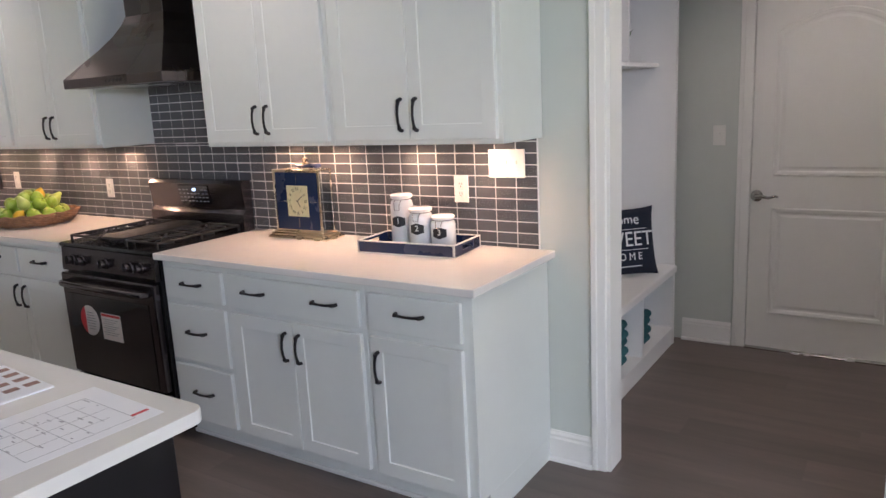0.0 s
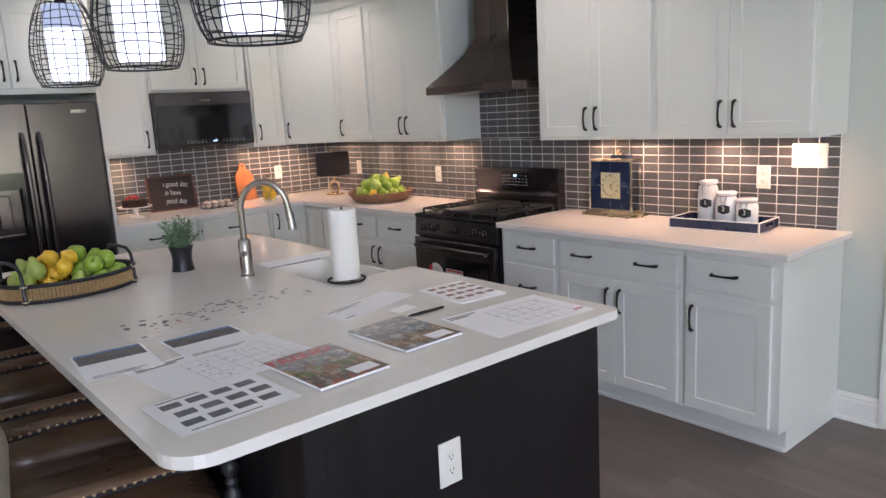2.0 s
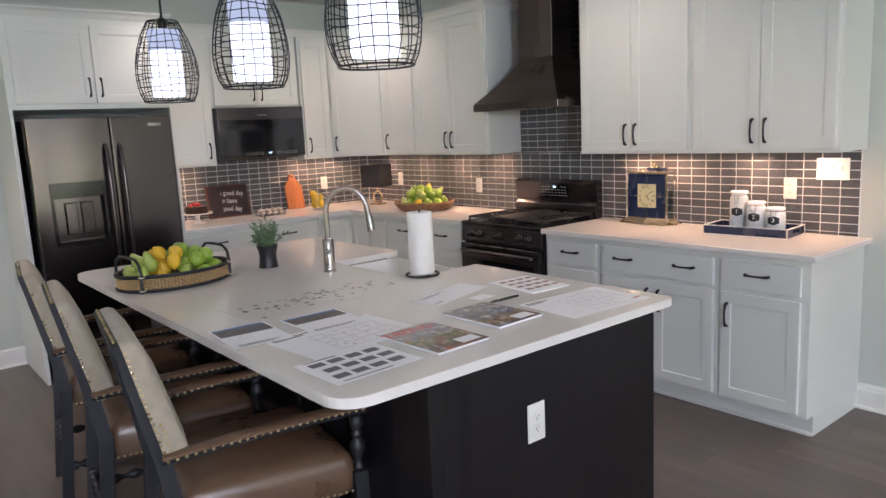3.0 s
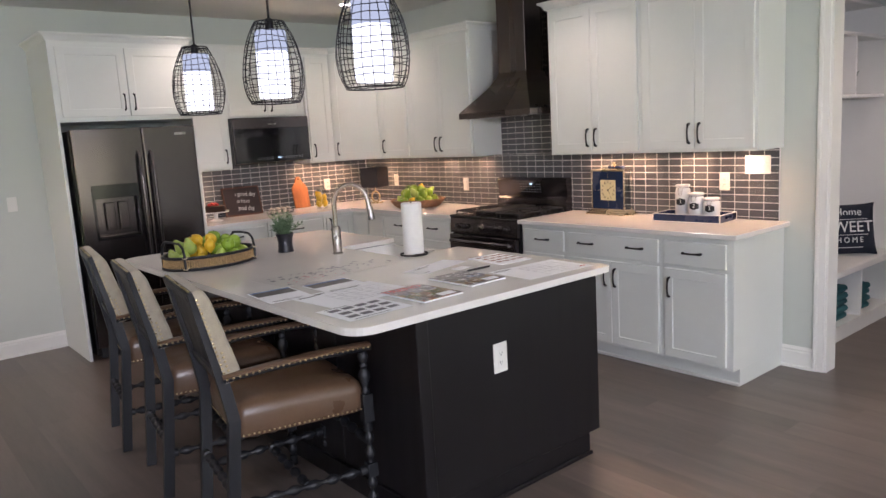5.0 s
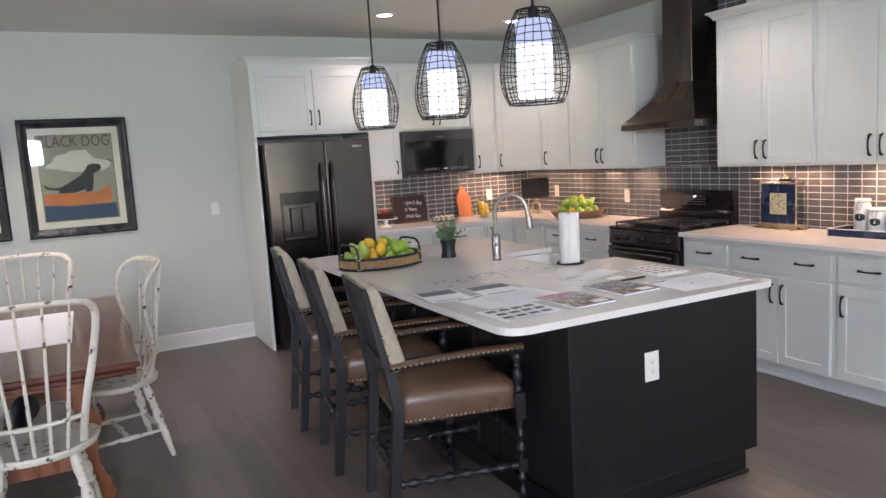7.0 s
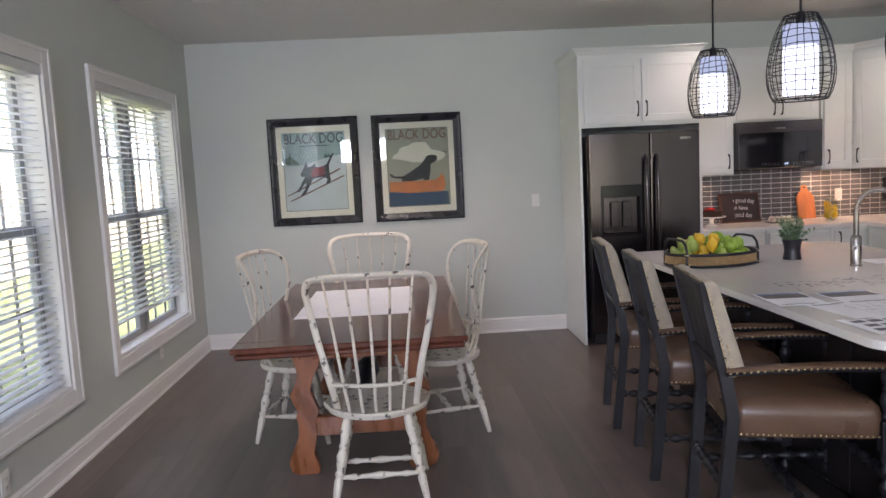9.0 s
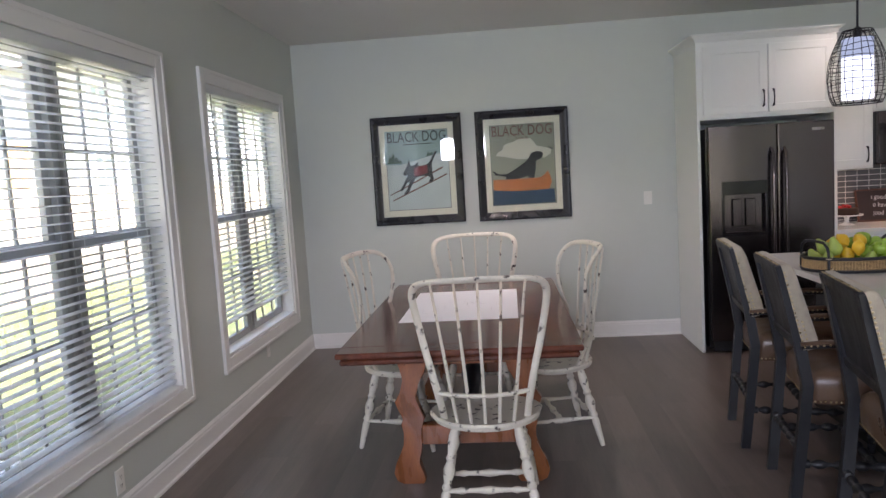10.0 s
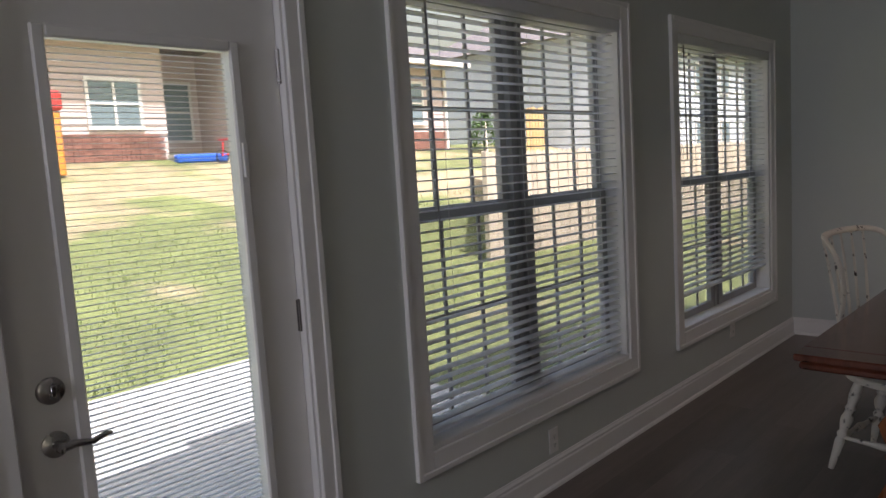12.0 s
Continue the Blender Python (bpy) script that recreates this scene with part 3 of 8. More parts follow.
boxes("corner_post", ESPRESSO, island, (BX1 - 0.045, BX1 + 0.012, BY0 - 0.012, BY0 + 0.045, 0, 0.884), bevel=0.003)
boxes("base_moulding", ESPRESSO, island, (BX0, BX1 + 0.012, BY0 - 0.012, BY0, 0, 0.10), (BX1, BX1 + 0.014, BY0 + 0.046, BY1 - 0.05, 0, 0.018), bevel=0.003)
for a, b in ((2.04, 2.40), (2.405, 2.76), (3.45, 3.92), (3.925, 4.40)):
    d = shaker("door", island, -b, -a, 0.125, 0.860, 0)
    d.data.materials[0] = ESPRESSO
    d.matrix_basis = Matrix.Translation((0, BY1, 0)) @ Matrix.Rotation(math.pi, 4, "Z")

# apron sink
bm = bmesh.new()
prism(bm, rounded([(S0 + 0.002, S_BACK - 0.02), (S1 - 0.002, S_BACK - 0.02), (S1 - 0.002, BY1 + 0.05), (S0 + 0.002, BY1 + 0.05)], [0.02, 0.02, 0.03, 0.03]), 0.66, 0.882, 0.006)
sink_outer = part("basin", bm, CERAMIC)
bm = bmesh.new()
prism(bm, rounded([(S0 + 0.025, S_BACK + 0.005), (S1 - 0.025, S_BACK + 0.005), (S1 - 0.025, BY1 + 0.022), (S0 + 0.025, BY1 + 0.022)], [0.05, 0.05, 0.05, 0.05]), 0.69, 1.0, 0.0)
cutter = part("cutter", bm, CERAMIC)
cut = sink_outer.modifiers.new("cut", "BOOLEAN")
cut.object, cut.operation, cut.solver = cutter, "DIFFERENCE", "EXACT"
bpy.context.view_layer.update()
hollow = bpy.data.meshes.new_from_object(sink_outer.evaluated_get(bpy.context.evaluated_depsgraph_get()))
sink_outer.modifiers.clear()
sink_outer.data = hollow
bpy.data.objects.remove(cutter)
sink = thing("apron_sink", "white fireclay apron-front sink set into the island", "sink", pose(0, 0, 0))
sink_outer.parent = sink
bm = bmesh.new()
lathe(bm, [(0.0, 0), (0.045, 0), (0.045, 0.003), (0.036, 0.004), (0.030, 0.001), (0.0, 0.001)], 24, pose((S0 + S1) / 2, -1.93, 0.6905))
part("drain", bm, NICKEL, sink, "steel drain strainer", smooth=True)

# tap
tap = thing("kitchen_faucet", "brushed nickel pull-down tap with a tall gooseneck", "faucet", pose(2.98, -2.248, 0.914, 0, 0, -38))
bm = bmesh.new()
lathe(bm, [(0.0, 0), (0.031, 0), (0.031, 0.006), (0.0265, 0.010), (0.0265, 0.15), (0.022, 0.158), (0.0175, 0.163), (0.0, 0.163)], 24)
part("base", bm, NICKEL, tap, smooth=True)
bm = bmesh.new()
R = 0.098
neck = [(0, 0, 0.16), (0, 0, 0.23), (0, 0, 0.285)] + [(0, R - R * math.cos(a), 0.285 + R * 1.15 * math.sin(a)) for a in (math.pi * k / 16 for k in range(1, 17))]
end = Vector(neck[-1])
tube(bm, neck[:-1] + [tuple(end + Vector((0, 0.006, -0.03)))], 0.0135, 14)
part("gooseneck", bm, NICKEL, tap, smooth=True)
bm = bmesh.new()
m, far = along(end + Vector((0, 0.006, -0.02)), end + Vector((0, 0.016, -0.098)))
lathe(bm, [(0.0, 0), (0.0165, 0), (0.0175, 0.01), (0.0175, far * 0.7), (0.021, far * 0.95), (0.020, far), (0.0, far)], 20, m)
part("spray_head", bm, NICKEL, tap, "brushed nickel spray head", smooth=True)
bm = bmesh.new()
tube(bm, [(0.022, 0, 0.10), (0.048, 0, 0.10)], 0.0135, 12)
tube(bm, [(0.046, 0, 0.10), (0.075, 0.002, 0.112), (0.115, 0.004, 0.118)], [0.006, 0.0045, 0.004], 8)
part("lever", bm, NICKEL, tap, "slim side lever", smooth=True)

# ---- range, hood, refrigerator, microwave ----
RX = 2.122
rng = thing("gas_range", "black stainless gas range with griddle and stickers on its door", "range", pose(RX, 0, 0))
W = 0.756
boxes("body", BLACK_ENAMEL, rng, (0, W, -0.63, -0.03, 0.08, 0.895), (0.03, W - 0.03, -0.58, -0.05, 0, 0.08), bevel=0.003)
boxes("cooktop", BLACK_ENAMEL, rng, (-0.004, W + 0.004, -0.655, -0.06, 0.895, 0.917), bevel=0.006)
bm = bmesh.new()
prism(bm, [(-0.655, 0.79), (-0.645, 0.895), (-0.62, 0.895), (-0.62, 0.775), (-0.652, 0.775)], 0, W, 0.002, Matrix(((0, 0, 1, 0), (1, 0, 0, 0), (0, 1, 0, 0), (0, 0, 0, 1))))
part("control_panel", bm, BLACK_STEEL, rng)
for x in (0.10, 0.185, 0.378, 0.571, 0.656):
    bm = bmesh.new()
    m, _ = along((x, -0.650, 0.833), (x, -0.70, 0.838))
    lathe(bm, [(0.0, 0), (0.026, 0), (0.026, 0.006), (0.021, 0.009), (0.019, 0.030), (0.0165, 0.034), (0.0, 0.034)], 20, m)
    box(bm, x - 0.004, x + 0.004, -0.694, -0.68, 0.817, 0.857, 0.002)
    part("knob", bm, BLACK_STEEL, rng, "round black control knob", smooth=True)
oven = boxes("oven_door", BLACK_STEEL, rng, (0.004, W - 0.004, -0.672, -0.634, 0.235, 0.765), bevel=0.006)
boxes("window_pane", BLACK_GLASS, oven, (0.05, W - 0.05, -0.6755, -0.6725, 0.25, 0.665), bevel=0.001, label="black glass oven window")
bm = bmesh.new()
tube(bm, [(0.05, -0.672, 0.715), (0.055, -0.705, 0.720), (0.10, -0.718, 0.722), (W / 2, -0.722, 0.722), (W - 0.10, -0.718, 0.722), (W - 0.055, -0.705, 0.720), (W - 0.05, -0.672, 0.715)], 0.0125, 12, flat=1.3)
part("handle", bm, BLACK_STEEL, oven, "black stainless towel-bar handle", smooth=True)
boxes("drawer", BLACK_STEEL, rng, (0.004, W - 0.004, -0.668, -0.634, 0.095, 0.222), bevel=0.006)
bm = bmesh.new()
prism(bm, [(-0.10, 0.905), (-0.10, 1.00), (-0.075, 1.02), (-0.098, 1.155), (-0.078, 1.172), (-0.03, 1.172), (-0.03, 0.905)], 0.0, W, 0.003, Matrix(((0, 0, 1, 0), (1, 0, 0, 0), (0, 1, 0, 0), (0, 0, 0, 1))))
back = part("backguard", bm, BLACK_STEEL, rng)
lean = along((0.25, -0.0755, 1.02), (0.25, -0.098, 1.155))[0]
tilt = math.degrees(math.atan2(0.023, 0.135))
face = boxes("display", BLACK_GLASS, rng, (-0.12, 0.12, -0.004, 0.0, -0.052, 0.052), bevel=0.001, label="black glass control display")
face.matrix_basis = Matrix.Translation((0.378, -0.0895, 1.094)) @ Matrix.Rotation(radians(tilt), 4, "X")
CYAN = glow("display_digits", (0.55, 0.8, 1.0), 0.6)
lettering("clock_digits", "447", 0.022, CYAN, face, Matrix.Translation((0.01, -0.0046, 0.028)) @ Matrix.Rotation(radians(90), 4, "X"), "glowing clock digits")
KEY = plain("key_marks", (0.35, 0.36, 0.38))
bm = bmesh.new()
for r in range(4):
    for c in range(8):
        if not (r == 0 and 3 <= c <= 5):
            x, z = -0.105 + c * 0.030, 0.028 - r * 0.021
            box(bm, x - 0.008, x + 0.008, -0.0048, -0.0040, z - 0.002, z + 0.002)
part("key_marks", bm, KEY, face, "rows of small grey key marks")
# grates: bars over three burner zones, griddle in the middle
for n, (a, b) in enumerate(((0.03, 0.265), (0.49, 0.725))):
    bm = bmesh.new()
    z = 0.945
    for y in (-0.60, -0.35, -0.11):
        tube(bm, [(a, y, z), (b, y, z)], 0.006, 6)
    for x in (a, (a + b) / 2, b):
        tube(bm, [(x, -0.60, z), (x, -0.11, z)], 0.006, 6)
    for cy in (-0.475, -0.23):
        for ang in range(0, 360, 45):
            ca, sa = math.cos(radians(ang)), math.sin(radians(ang))
            cx = (a + b) / 2
            tube(bm, [(cx + 0.03 * ca, cy + 0.03 * sa, z + 0.004), (cx + 0.105 * ca, cy + 0.105 * sa, z)], 0.005, 6)
    for x in (a, b):
        for y in (-0.60, -0.35, -0.11):
            tube(bm, [(x, y, 0.917), (x, y, z)], 0.007, 6)
    part("grate", bm, CAST_IRON, rng, "cast-iron burner grate", smooth=True)
    for cy in (-0.475, -0.23):
        bm = bmesh.new()
        lathe(bm, [(0.0, 0), (0.045, 0), (0.045, 0.010), (0.036, 0.012), (0.036, 0.018), (0.0, 0.019)], 20, pose((a + b) / 2, cy, 0.917))
        part("burner", bm, CAST_IRON, rng, smooth=True)
bm = bmesh.new()
prism(bm, rounded([(0.275, -0.61), (0.482, -0.61), (0.482, -0.12), (0.275, -0.12)], [0.05] * 4), 0.945, 0.957, 0.004)
for x in (0.28, 0.477):
    for y in (-0.55, -0.18):
        tube(bm, [(x, y, 0.917), (x, y, 0.947)], 0.007, 6)
part("griddle", bm, CAST_IRON, rng, "oval cast-iron griddle over the middle burner", smooth=True)
# stickers on the oven glass
WHITE_STICKER = plain("sticker_white", (0.72, 0.70, 0.68), 0.5)
RED = plain("sticker_red", (0.55, 0.03, 0.04), 0.5)
GREY = plain("print_grey", (0.28, 0.28, 0.29), 0.6)
m = Matrix(((1, 0, 0, 0), (0, 0, 1, -0.6765), (0, 1, 0, 0), (0, 0, 0, 1)))
bm = bmesh.new()
lathe(bm, [(0, 0), (0.078, 0), (0.078, 0.0006), (0, 0.0006)], 32, m @ pose(0.215, 0.535, 0.0))
disc = part("round_sticker", bm, WHITE_STICKER, oven, "round white and red paper sticker")
bm = bmesh.new()
arc = [(0.215 + 0.077 * math.cos(radians(a)), 0.535 + 0.077 * math.sin(radians(a))) for a in range(115, 246, 10)]
prism(bm, arc, -0.0012, -0.0004, 0, m)
part("red_band", bm, RED, disc, "red edge band")
bm = bmesh.new()
for k in range(7):
    wide = 0.045 - abs(k - 3) * 0.006
    box(bm, 0.228 - wide, 0.228 + wide * 0.9, -0.6778, -0.6771, 0.575 - k * 0.014, 0.5785 - k * 0.014)
part("print_lines", bm, GREY, disc, "lines of small grey print")
card = boxes("label_sticker", WHITE_STICKER, oven, (0.315, 0.475, -0.6772, -0.6765, 0.452, 0.588), label="white rectangular label with a red heading")
boxes("red_band", RED, card, (0.320, 0.47, -0.6779, -0.6773, 0.572, 0.584))
boxes("print_lines", GREY, card, *[(0.327 + 0.012 * (k % 2), 0.45 - 0.02 * (k % 3), -0.6779, -0.6773, 0.556 - k * 0.011, 0.559 - k * 0.011) for k in range(8)])

# hood
hood = thing("range_hood", "brushed black stainless chimney hood over the range", "range hood", pose(RX, 0, 0))
bm = bmesh.new()
hx0, hx1, hy, hz = 0.018, 0.80, -0.515, 1.672
hx0, hx1 = 0.02, 0.80
box(bm, hx0, hx1, hy, -0.003, hz, hz + 0.045, 0.002)
part("rim", bm, HOOD_STEEL, hood, "straight lower rim")
bm = bmesh.new()
levels = [(0.0, hz + 0.045), (0.28, hz + 0.115), (0.55, hz + 0.18), (0.78, hz + 0.245), (0.93, hz + 0.30), (1.0, hz + 0.34)]
cx0, cx1, cy = 0.262, 0.558, -0.285
rings = []
for t, z in levels:
    a, b, c = hx0 + (cx0 - hx0) * t, hx1 + (cx1 - hx1) * t, hy + (cy - hy) * t
    rings.append([bm.verts.new(p) for p in ((a, -0.003, z), (a, c, z), (b, c, z), (b, -0.003, z))])
for p, q in zip(rings, rings[1:]):
    for k in range(4):
        bm.faces.new((p[k], p[(k + 1) % 4], q[(k + 1) % 4], q[k]))
bm.faces.new(rings[-1])
part("canopy", bm, HOOD_STEEL, hood, "sloping curved canopy")
boxes("chimney", HOOD_STEEL, hood, (cx0, cx1, cy, -0.003, hz + 0.34, TOP - 0.001), bevel=0.002)
boxes("buttons", DARK, hood, *[(0.37 + 0.028 * k, 0.385 + 0.028 * k, hy - 0.002, hy, hz + 0.016, hz + 0.030) for k in range(5)])
boxes("filter", NICKEL, hood, (0.07, 0.40, -0.47, -0.06, hz - 0.003, hz + 0.003), (0.42, 0.75, -0.47, -0.06, hz - 0.003, hz + 0.003))

# refrigerator: back to the west wall, face to +x
fridge = thing("refrigerator", "black stainless side-by-side refrigerator with a dispenser", "refrigerator", pose(-0.105, -3.075, 0, 0, 0, 90))
W = 0.925
boxes("body", BLACK_ENAMEL, fridge, (0.0, W, -0.80, -0.17, 0.03, 1.745), bevel=0.004)
boxes("grille", DARK, fridge, (0.03, W - 0.03, -0.81, -0.801, 0.01, 0.09), bevel=0.002)


def fridge_door(x0, x1, dispenser):
    bm = bmesh.new()
    if dispenser:
        def ring(a, b, y, c, d):
            return [bm.verts.new(p) for p in ((a, y, c), (b, y, c), (b, y, d), (a, y, d))]
        hole = (x0 + 0.095, x1 - 0.075, 0.93, 1.27)
        rings = [ring(x0, x1, -0.805, 0.10, 1.755), ring(x0, x1, -0.859, 0.10, 1.755), ring(x0 + 0.006, x1 - 0.006, -0.865, 0.106, 1.749),
                 ring(hole[0], hole[1], -0.865, hole[2], hole[3]), ring(hole[0], hole[1], -0.82, hole[2], hole[3])]
        for a, b in zip(rings, rings[1:]):
            for k in range(4):
                bm.faces.new((a[k], a[(k + 1) % 4], b[(k + 1) % 4], b[k]))
        bm.faces.new(rings[0][::-1])
        bm.faces.new(rings[-1])
    else:
        box(bm, x0, x1, -0.865, -0.805, 0.10, 1.755, 0.010, 3)
    return part("door", bm, BLACK_STEEL, fridge, "black stainless door panel")


left = fridge_door(0.004, 0.505, True)
right = fridge_door(0.511, W - 0.004, False)
boxes("dispenser_frame", BLACK_ENAMEL, left, (0.095, 0.435, -0.873, -0.8655, 1.235, 1.335), (0.095, 0.112, -0.873, -0.8655, 0.92, 1.235), (0.418, 0.435, -0.873, -0.8655, 0.92, 1.235), (0.112, 0.418, -0.873, -0.8655, 0.92, 0.937), bevel=0.002)
for a in (0.18, 0.28):
    boxes("dispenser_paddle", BLACK_STEEL, left, (a, a + 0.07, -0.845, -0.83, 0.99, 1.20), bevel=0.004)
boxes("drip_tray", BLACK_STEEL, left, (0.12, 0.41, -0.862, -0.822, 0.94, 0.952), bevel=0.004)
for d, x in ((left, 0.462), (right, 0.555)):
    bm = bmesh.new()
    tube(bm, [(x, -0.865, 0.62), (x, -0.905, 0.66), (x, -0.918, 0.82), (x, -0.922, 1.08), (x, -0.918, 1.36), (x, -0.905, 1.53), (x, -0.865, 1.57)], 0.013, 12)
    part("handle", bm, BLACK_STEEL, d, "long curved bar handle", smooth=True)
boxes("name_plate", NICKEL, right, (0.76, 0.85, -0.8675, -0.8655, 1.685, 1.705))

# microwave
oven = thing("microwave", "black stainless over-counter microwave with a black glass door", "microwave", pose(0, -1.665, 0, 0, 0, 90))
W = 0.775
boxes("body", BLACK_ENAMEL, oven, (0.004, W - 0.004, -0.355, -0.005, 1.40, 1.812), bevel=0.002)
d = boxes("door", BLACK_STEEL, oven, (0.004, W - 0.004, -0.39, -0.357, 1.40, 1.812), bevel=0.006)
boxes("window_pane", BLACK_GLASS, d, (0.012, W - 0.012, -0.394, -0.3905, 1.408, 1.715), bevel=0.003)
lettering("clock_digits", "4:47", 0.020, CYAN, d, Matrix.Translation((0.44, -0.3946, 1.44)) @ Matrix.Rotation(radians(90), 4, "X"))
boxes("key_marks", KEY, d, *[(0.22 + 0.028 * k, 0.235 + 0.028 * k, -0.3948, -0.3941, 1.432 + 0.014 * r, 1.435 + 0.014 * r) for k in range(17) for r in range(2) if not 6 <= k <= 9])
boxes("name_plate", NICKEL, d, (0.35, 0.43, -0.3925, -0.3905, 1.745, 1.755))
boxes("vent", DARK, oven, (0.05, W - 0.05, -0.35, -0.20, 1.394, 1.3995))

# ---- windows, blinds and the patio door ----
GREY_VINYL = material("window_vinyl", (0.36, 0.365, 0.36), 0.45, vary=0.03)


def window(n, x0, x1, z0, z1, blind_to):
    w = thing("window_%d" % n, "twin double-hung window with divided panes", "window", pose(0, SOUTH, 0), kind="structure")
    boxes("window_frame", WHITE_VINYL, w, (x0, x0 + 0.018, -0.158, 0.0, z0, z1), (x1 - 0.018, x1, -0.158, 0.0, z0, z1), (x0 + 0.018, x1 - 0.018, -0.158, 0.0, z1 - 0.018, z1))
    boxes("window_sill", TRIM, w, (x0, x1, -0.158, 0.004, z0, z0 + 0.022), bevel=0.003)
    mid, rail, a, b = (x0 + x1) / 2, 1.315, -0.15, -0.09
    boxes("mullion", GREY_VINYL, w, (mid - 0.050, mid - 0.019, a, b, z0 + 0.022, z1 - 0.018), (mid - 0.019, mid + 0.019, a, b - 0.016, z0 + 0.022, z1 - 0.018), (mid + 0.019, mid + 0.050, a, b, z0 + 0.022, z1 - 0.018), bevel=0.002)
    for s0, s1 in ((x0 + 0.018, mid - 0.050), (mid + 0.050, x1 - 0.018)):
        for lo, hi, dy in ((z0 + 0.022, rail + 0.02, 0.0), (rail - 0.02, z1 - 0.018, -0.022)):
            y0, y1 = a + 0.022 + dy, b - 0.006 + dy
            sash = boxes("sash", GREY_VINYL, w, (s0, s0 + 0.045, y0, y1, lo, hi), (s1 - 0.045, s1, y0, y1, lo, hi), (s0 + 0.045, s1 - 0.045, y0, y1, lo, lo + 0.045), (s0 + 0.045, s1 - 0.045, y0, y1, hi - 0.045, hi), bevel=0.002)
            sx, sz, ym = (s0 + s1) / 2, (lo + hi) / 2, (y0 + y1) / 2
            third = (s1 - s0) / 6
            boxes("muntin", GREY_VINYL, sash, (sx - third - 0.007, sx - third + 0.007, ym - 0.006, ym + 0.006, lo + 0.045, hi - 0.045), (sx + third - 0.007, sx + third + 0.007, ym - 0.006, ym + 0.006, lo + 0.045, hi - 0.045), (s0 + 0.045, s1 - 0.045, ym - 0.0055, ym + 0.0055, sz - 0.010, sz + 0.010))
            pane = boxes("pane", GLASS, sash, (s0 + 0.04, s1 - 0.04, ym - 0.002, ym + 0.002, lo + 0.04, hi - 0.04))
            pane.visible_shadow = False
        screen = boxes("insect_screen", SCREEN, w, (s0 + 0.01, s1 - 0.01, a - 0.004, a - 0.002, z0 + 0.03, rail + 0.01), label="fine grey insect screen")
        screen.visible_shadow = False
    blind = thing("window_blind", "white slatted blind with open slats hanging in the window", "blind", pose(0, SOUTH, 0), "blinds")
    boxes("headrail", BLIND, blind, (x0 + 0.024, x1 - 0.024, -0.075, -0.018, z1 - 0.052, z1 - 0.020), bevel=0.003)
    boxes("valance", BLIND, blind, (x0 + 0.004, x1 - 0.004, -0.012, 0.010, z1 - 0.056, z1 - 0.002), bevel=0.003)
    boxes("bottom_rail", BLIND, blind, (x0 + 0.03, x1 - 0.03, -0.070, -0.022, blind_to, blind_to + 0.016), bevel=0.003)
    bm = bmesh.new()
    arc = [(-0.025, -0.0020), (-0.012, 0.0008), (0.0, 0.0016), (0.012, 0.0008), (0.025, -0.0020)]
    rows = [[bm.verts.new((x, y, z + d)) for y, z in arc] for x, d in ((x0 + 0.03, 0), (x1 - 0.03, 0))]
    low = [[bm.verts.new((x, y, z - 0.0020)) for y, z in arc] for x in (x0 + 0.03, x1 - 0.03)]
    for top_row in (rows, low):
        for k in range(4):
            bm.faces.new((top_row[0][k], top_row[0][k + 1], top_row[1][k + 1], top_row[1][k]))
    for k in (0, 4):
        bm.faces.new((rows[0][k], rows[1][k], low[1][k], low[0][k]))
    for k in (0, 1):
        bm.faces.new([*rows[k], *low[k][::-1]])
    z, first, count, gap = z1 - 0.072, None, 0, 0.0385
    span = z - (blind_to + 0.03)
    while z > blind_to + 0.025:
        if first is None:
            first = slat = part("slat", bm, BLIND, blind, smooth=True)
        else:
            slat = new("slat", first.data)
            slat.parent = blind
        slat.matrix_basis = pose(0, -0.045, z, 1 + 1.5 * math.sin(count * 1.7), 0, 0.05 * math.sin(count * 2.3))
        z -= gap
        count += 1
    for x in (x0 + 0.20, mid, x1 - 0.20):
        for y in (-0.071, -0.019):
            bm = bmesh.new()
            tube(bm, [(x, y, blind_to + 0.01), (x, y, z1 - 0.052)], 0.0011, 4)
            part("ladder_cord", bm, BLIND, blind)
    bm = bmesh.new()
    tube(bm, [(x1 - 0.13, -0.013, z1 - 0.055), (x1 - 0.128, -0.002, 1.15 if n == 1 else 1.45)], 0.0045, 6)
    part("wand", bm, plain("clear_wand_%d" % n, (0.25, 0.25, 0.25), 0.2), blind, "slim tilt wand", smooth=True)


window(1, *WINDOWS[0], 0.475)
window(2, *WINDOWS[1], 0.625)

door = thing("door_1", "white glazed patio door with blinds sealed in the glass, closed", "door", pose(0, SOUTH, 0), kind="structure")
G0, G1, GZ0, GZ1 = 4.870, 5.372, 0.26, 1.865
bm = bmesh.new()
y0, y1 = -0.075, -0.030
for s in ((D0, G0, 0.012, 2.035), (G1, D1, 0.012, 2.035), (G0, G1, 0.012, GZ0), (G0, G1, GZ1, 2.035)):
    box(bm, s[0], s[1], y0, y1, s[2], s[3])
part("slab", bm, TRIM, door, "white painted door slab")
bm = bmesh.new()
for s in ((G0 - 0.028, G0 + 0.004, GZ0 - 0.028, GZ1 + 0.028), (G1 - 0.004, G1 + 0.028, GZ0 - 0.028, GZ1 + 0.028), (G0 + 0.004, G1 - 0.004, GZ0 - 0.028, GZ0 + 0.004), (G0 + 0.004, G1 - 0.004, GZ1 - 0.004, GZ1 + 0.028)):
    box(bm, s[0], s[1], y1, y1 + 0.014, s[2], s[3], 0.005)
part("glazing_bead", bm, TRIM, door, "raised white frame round the glass")
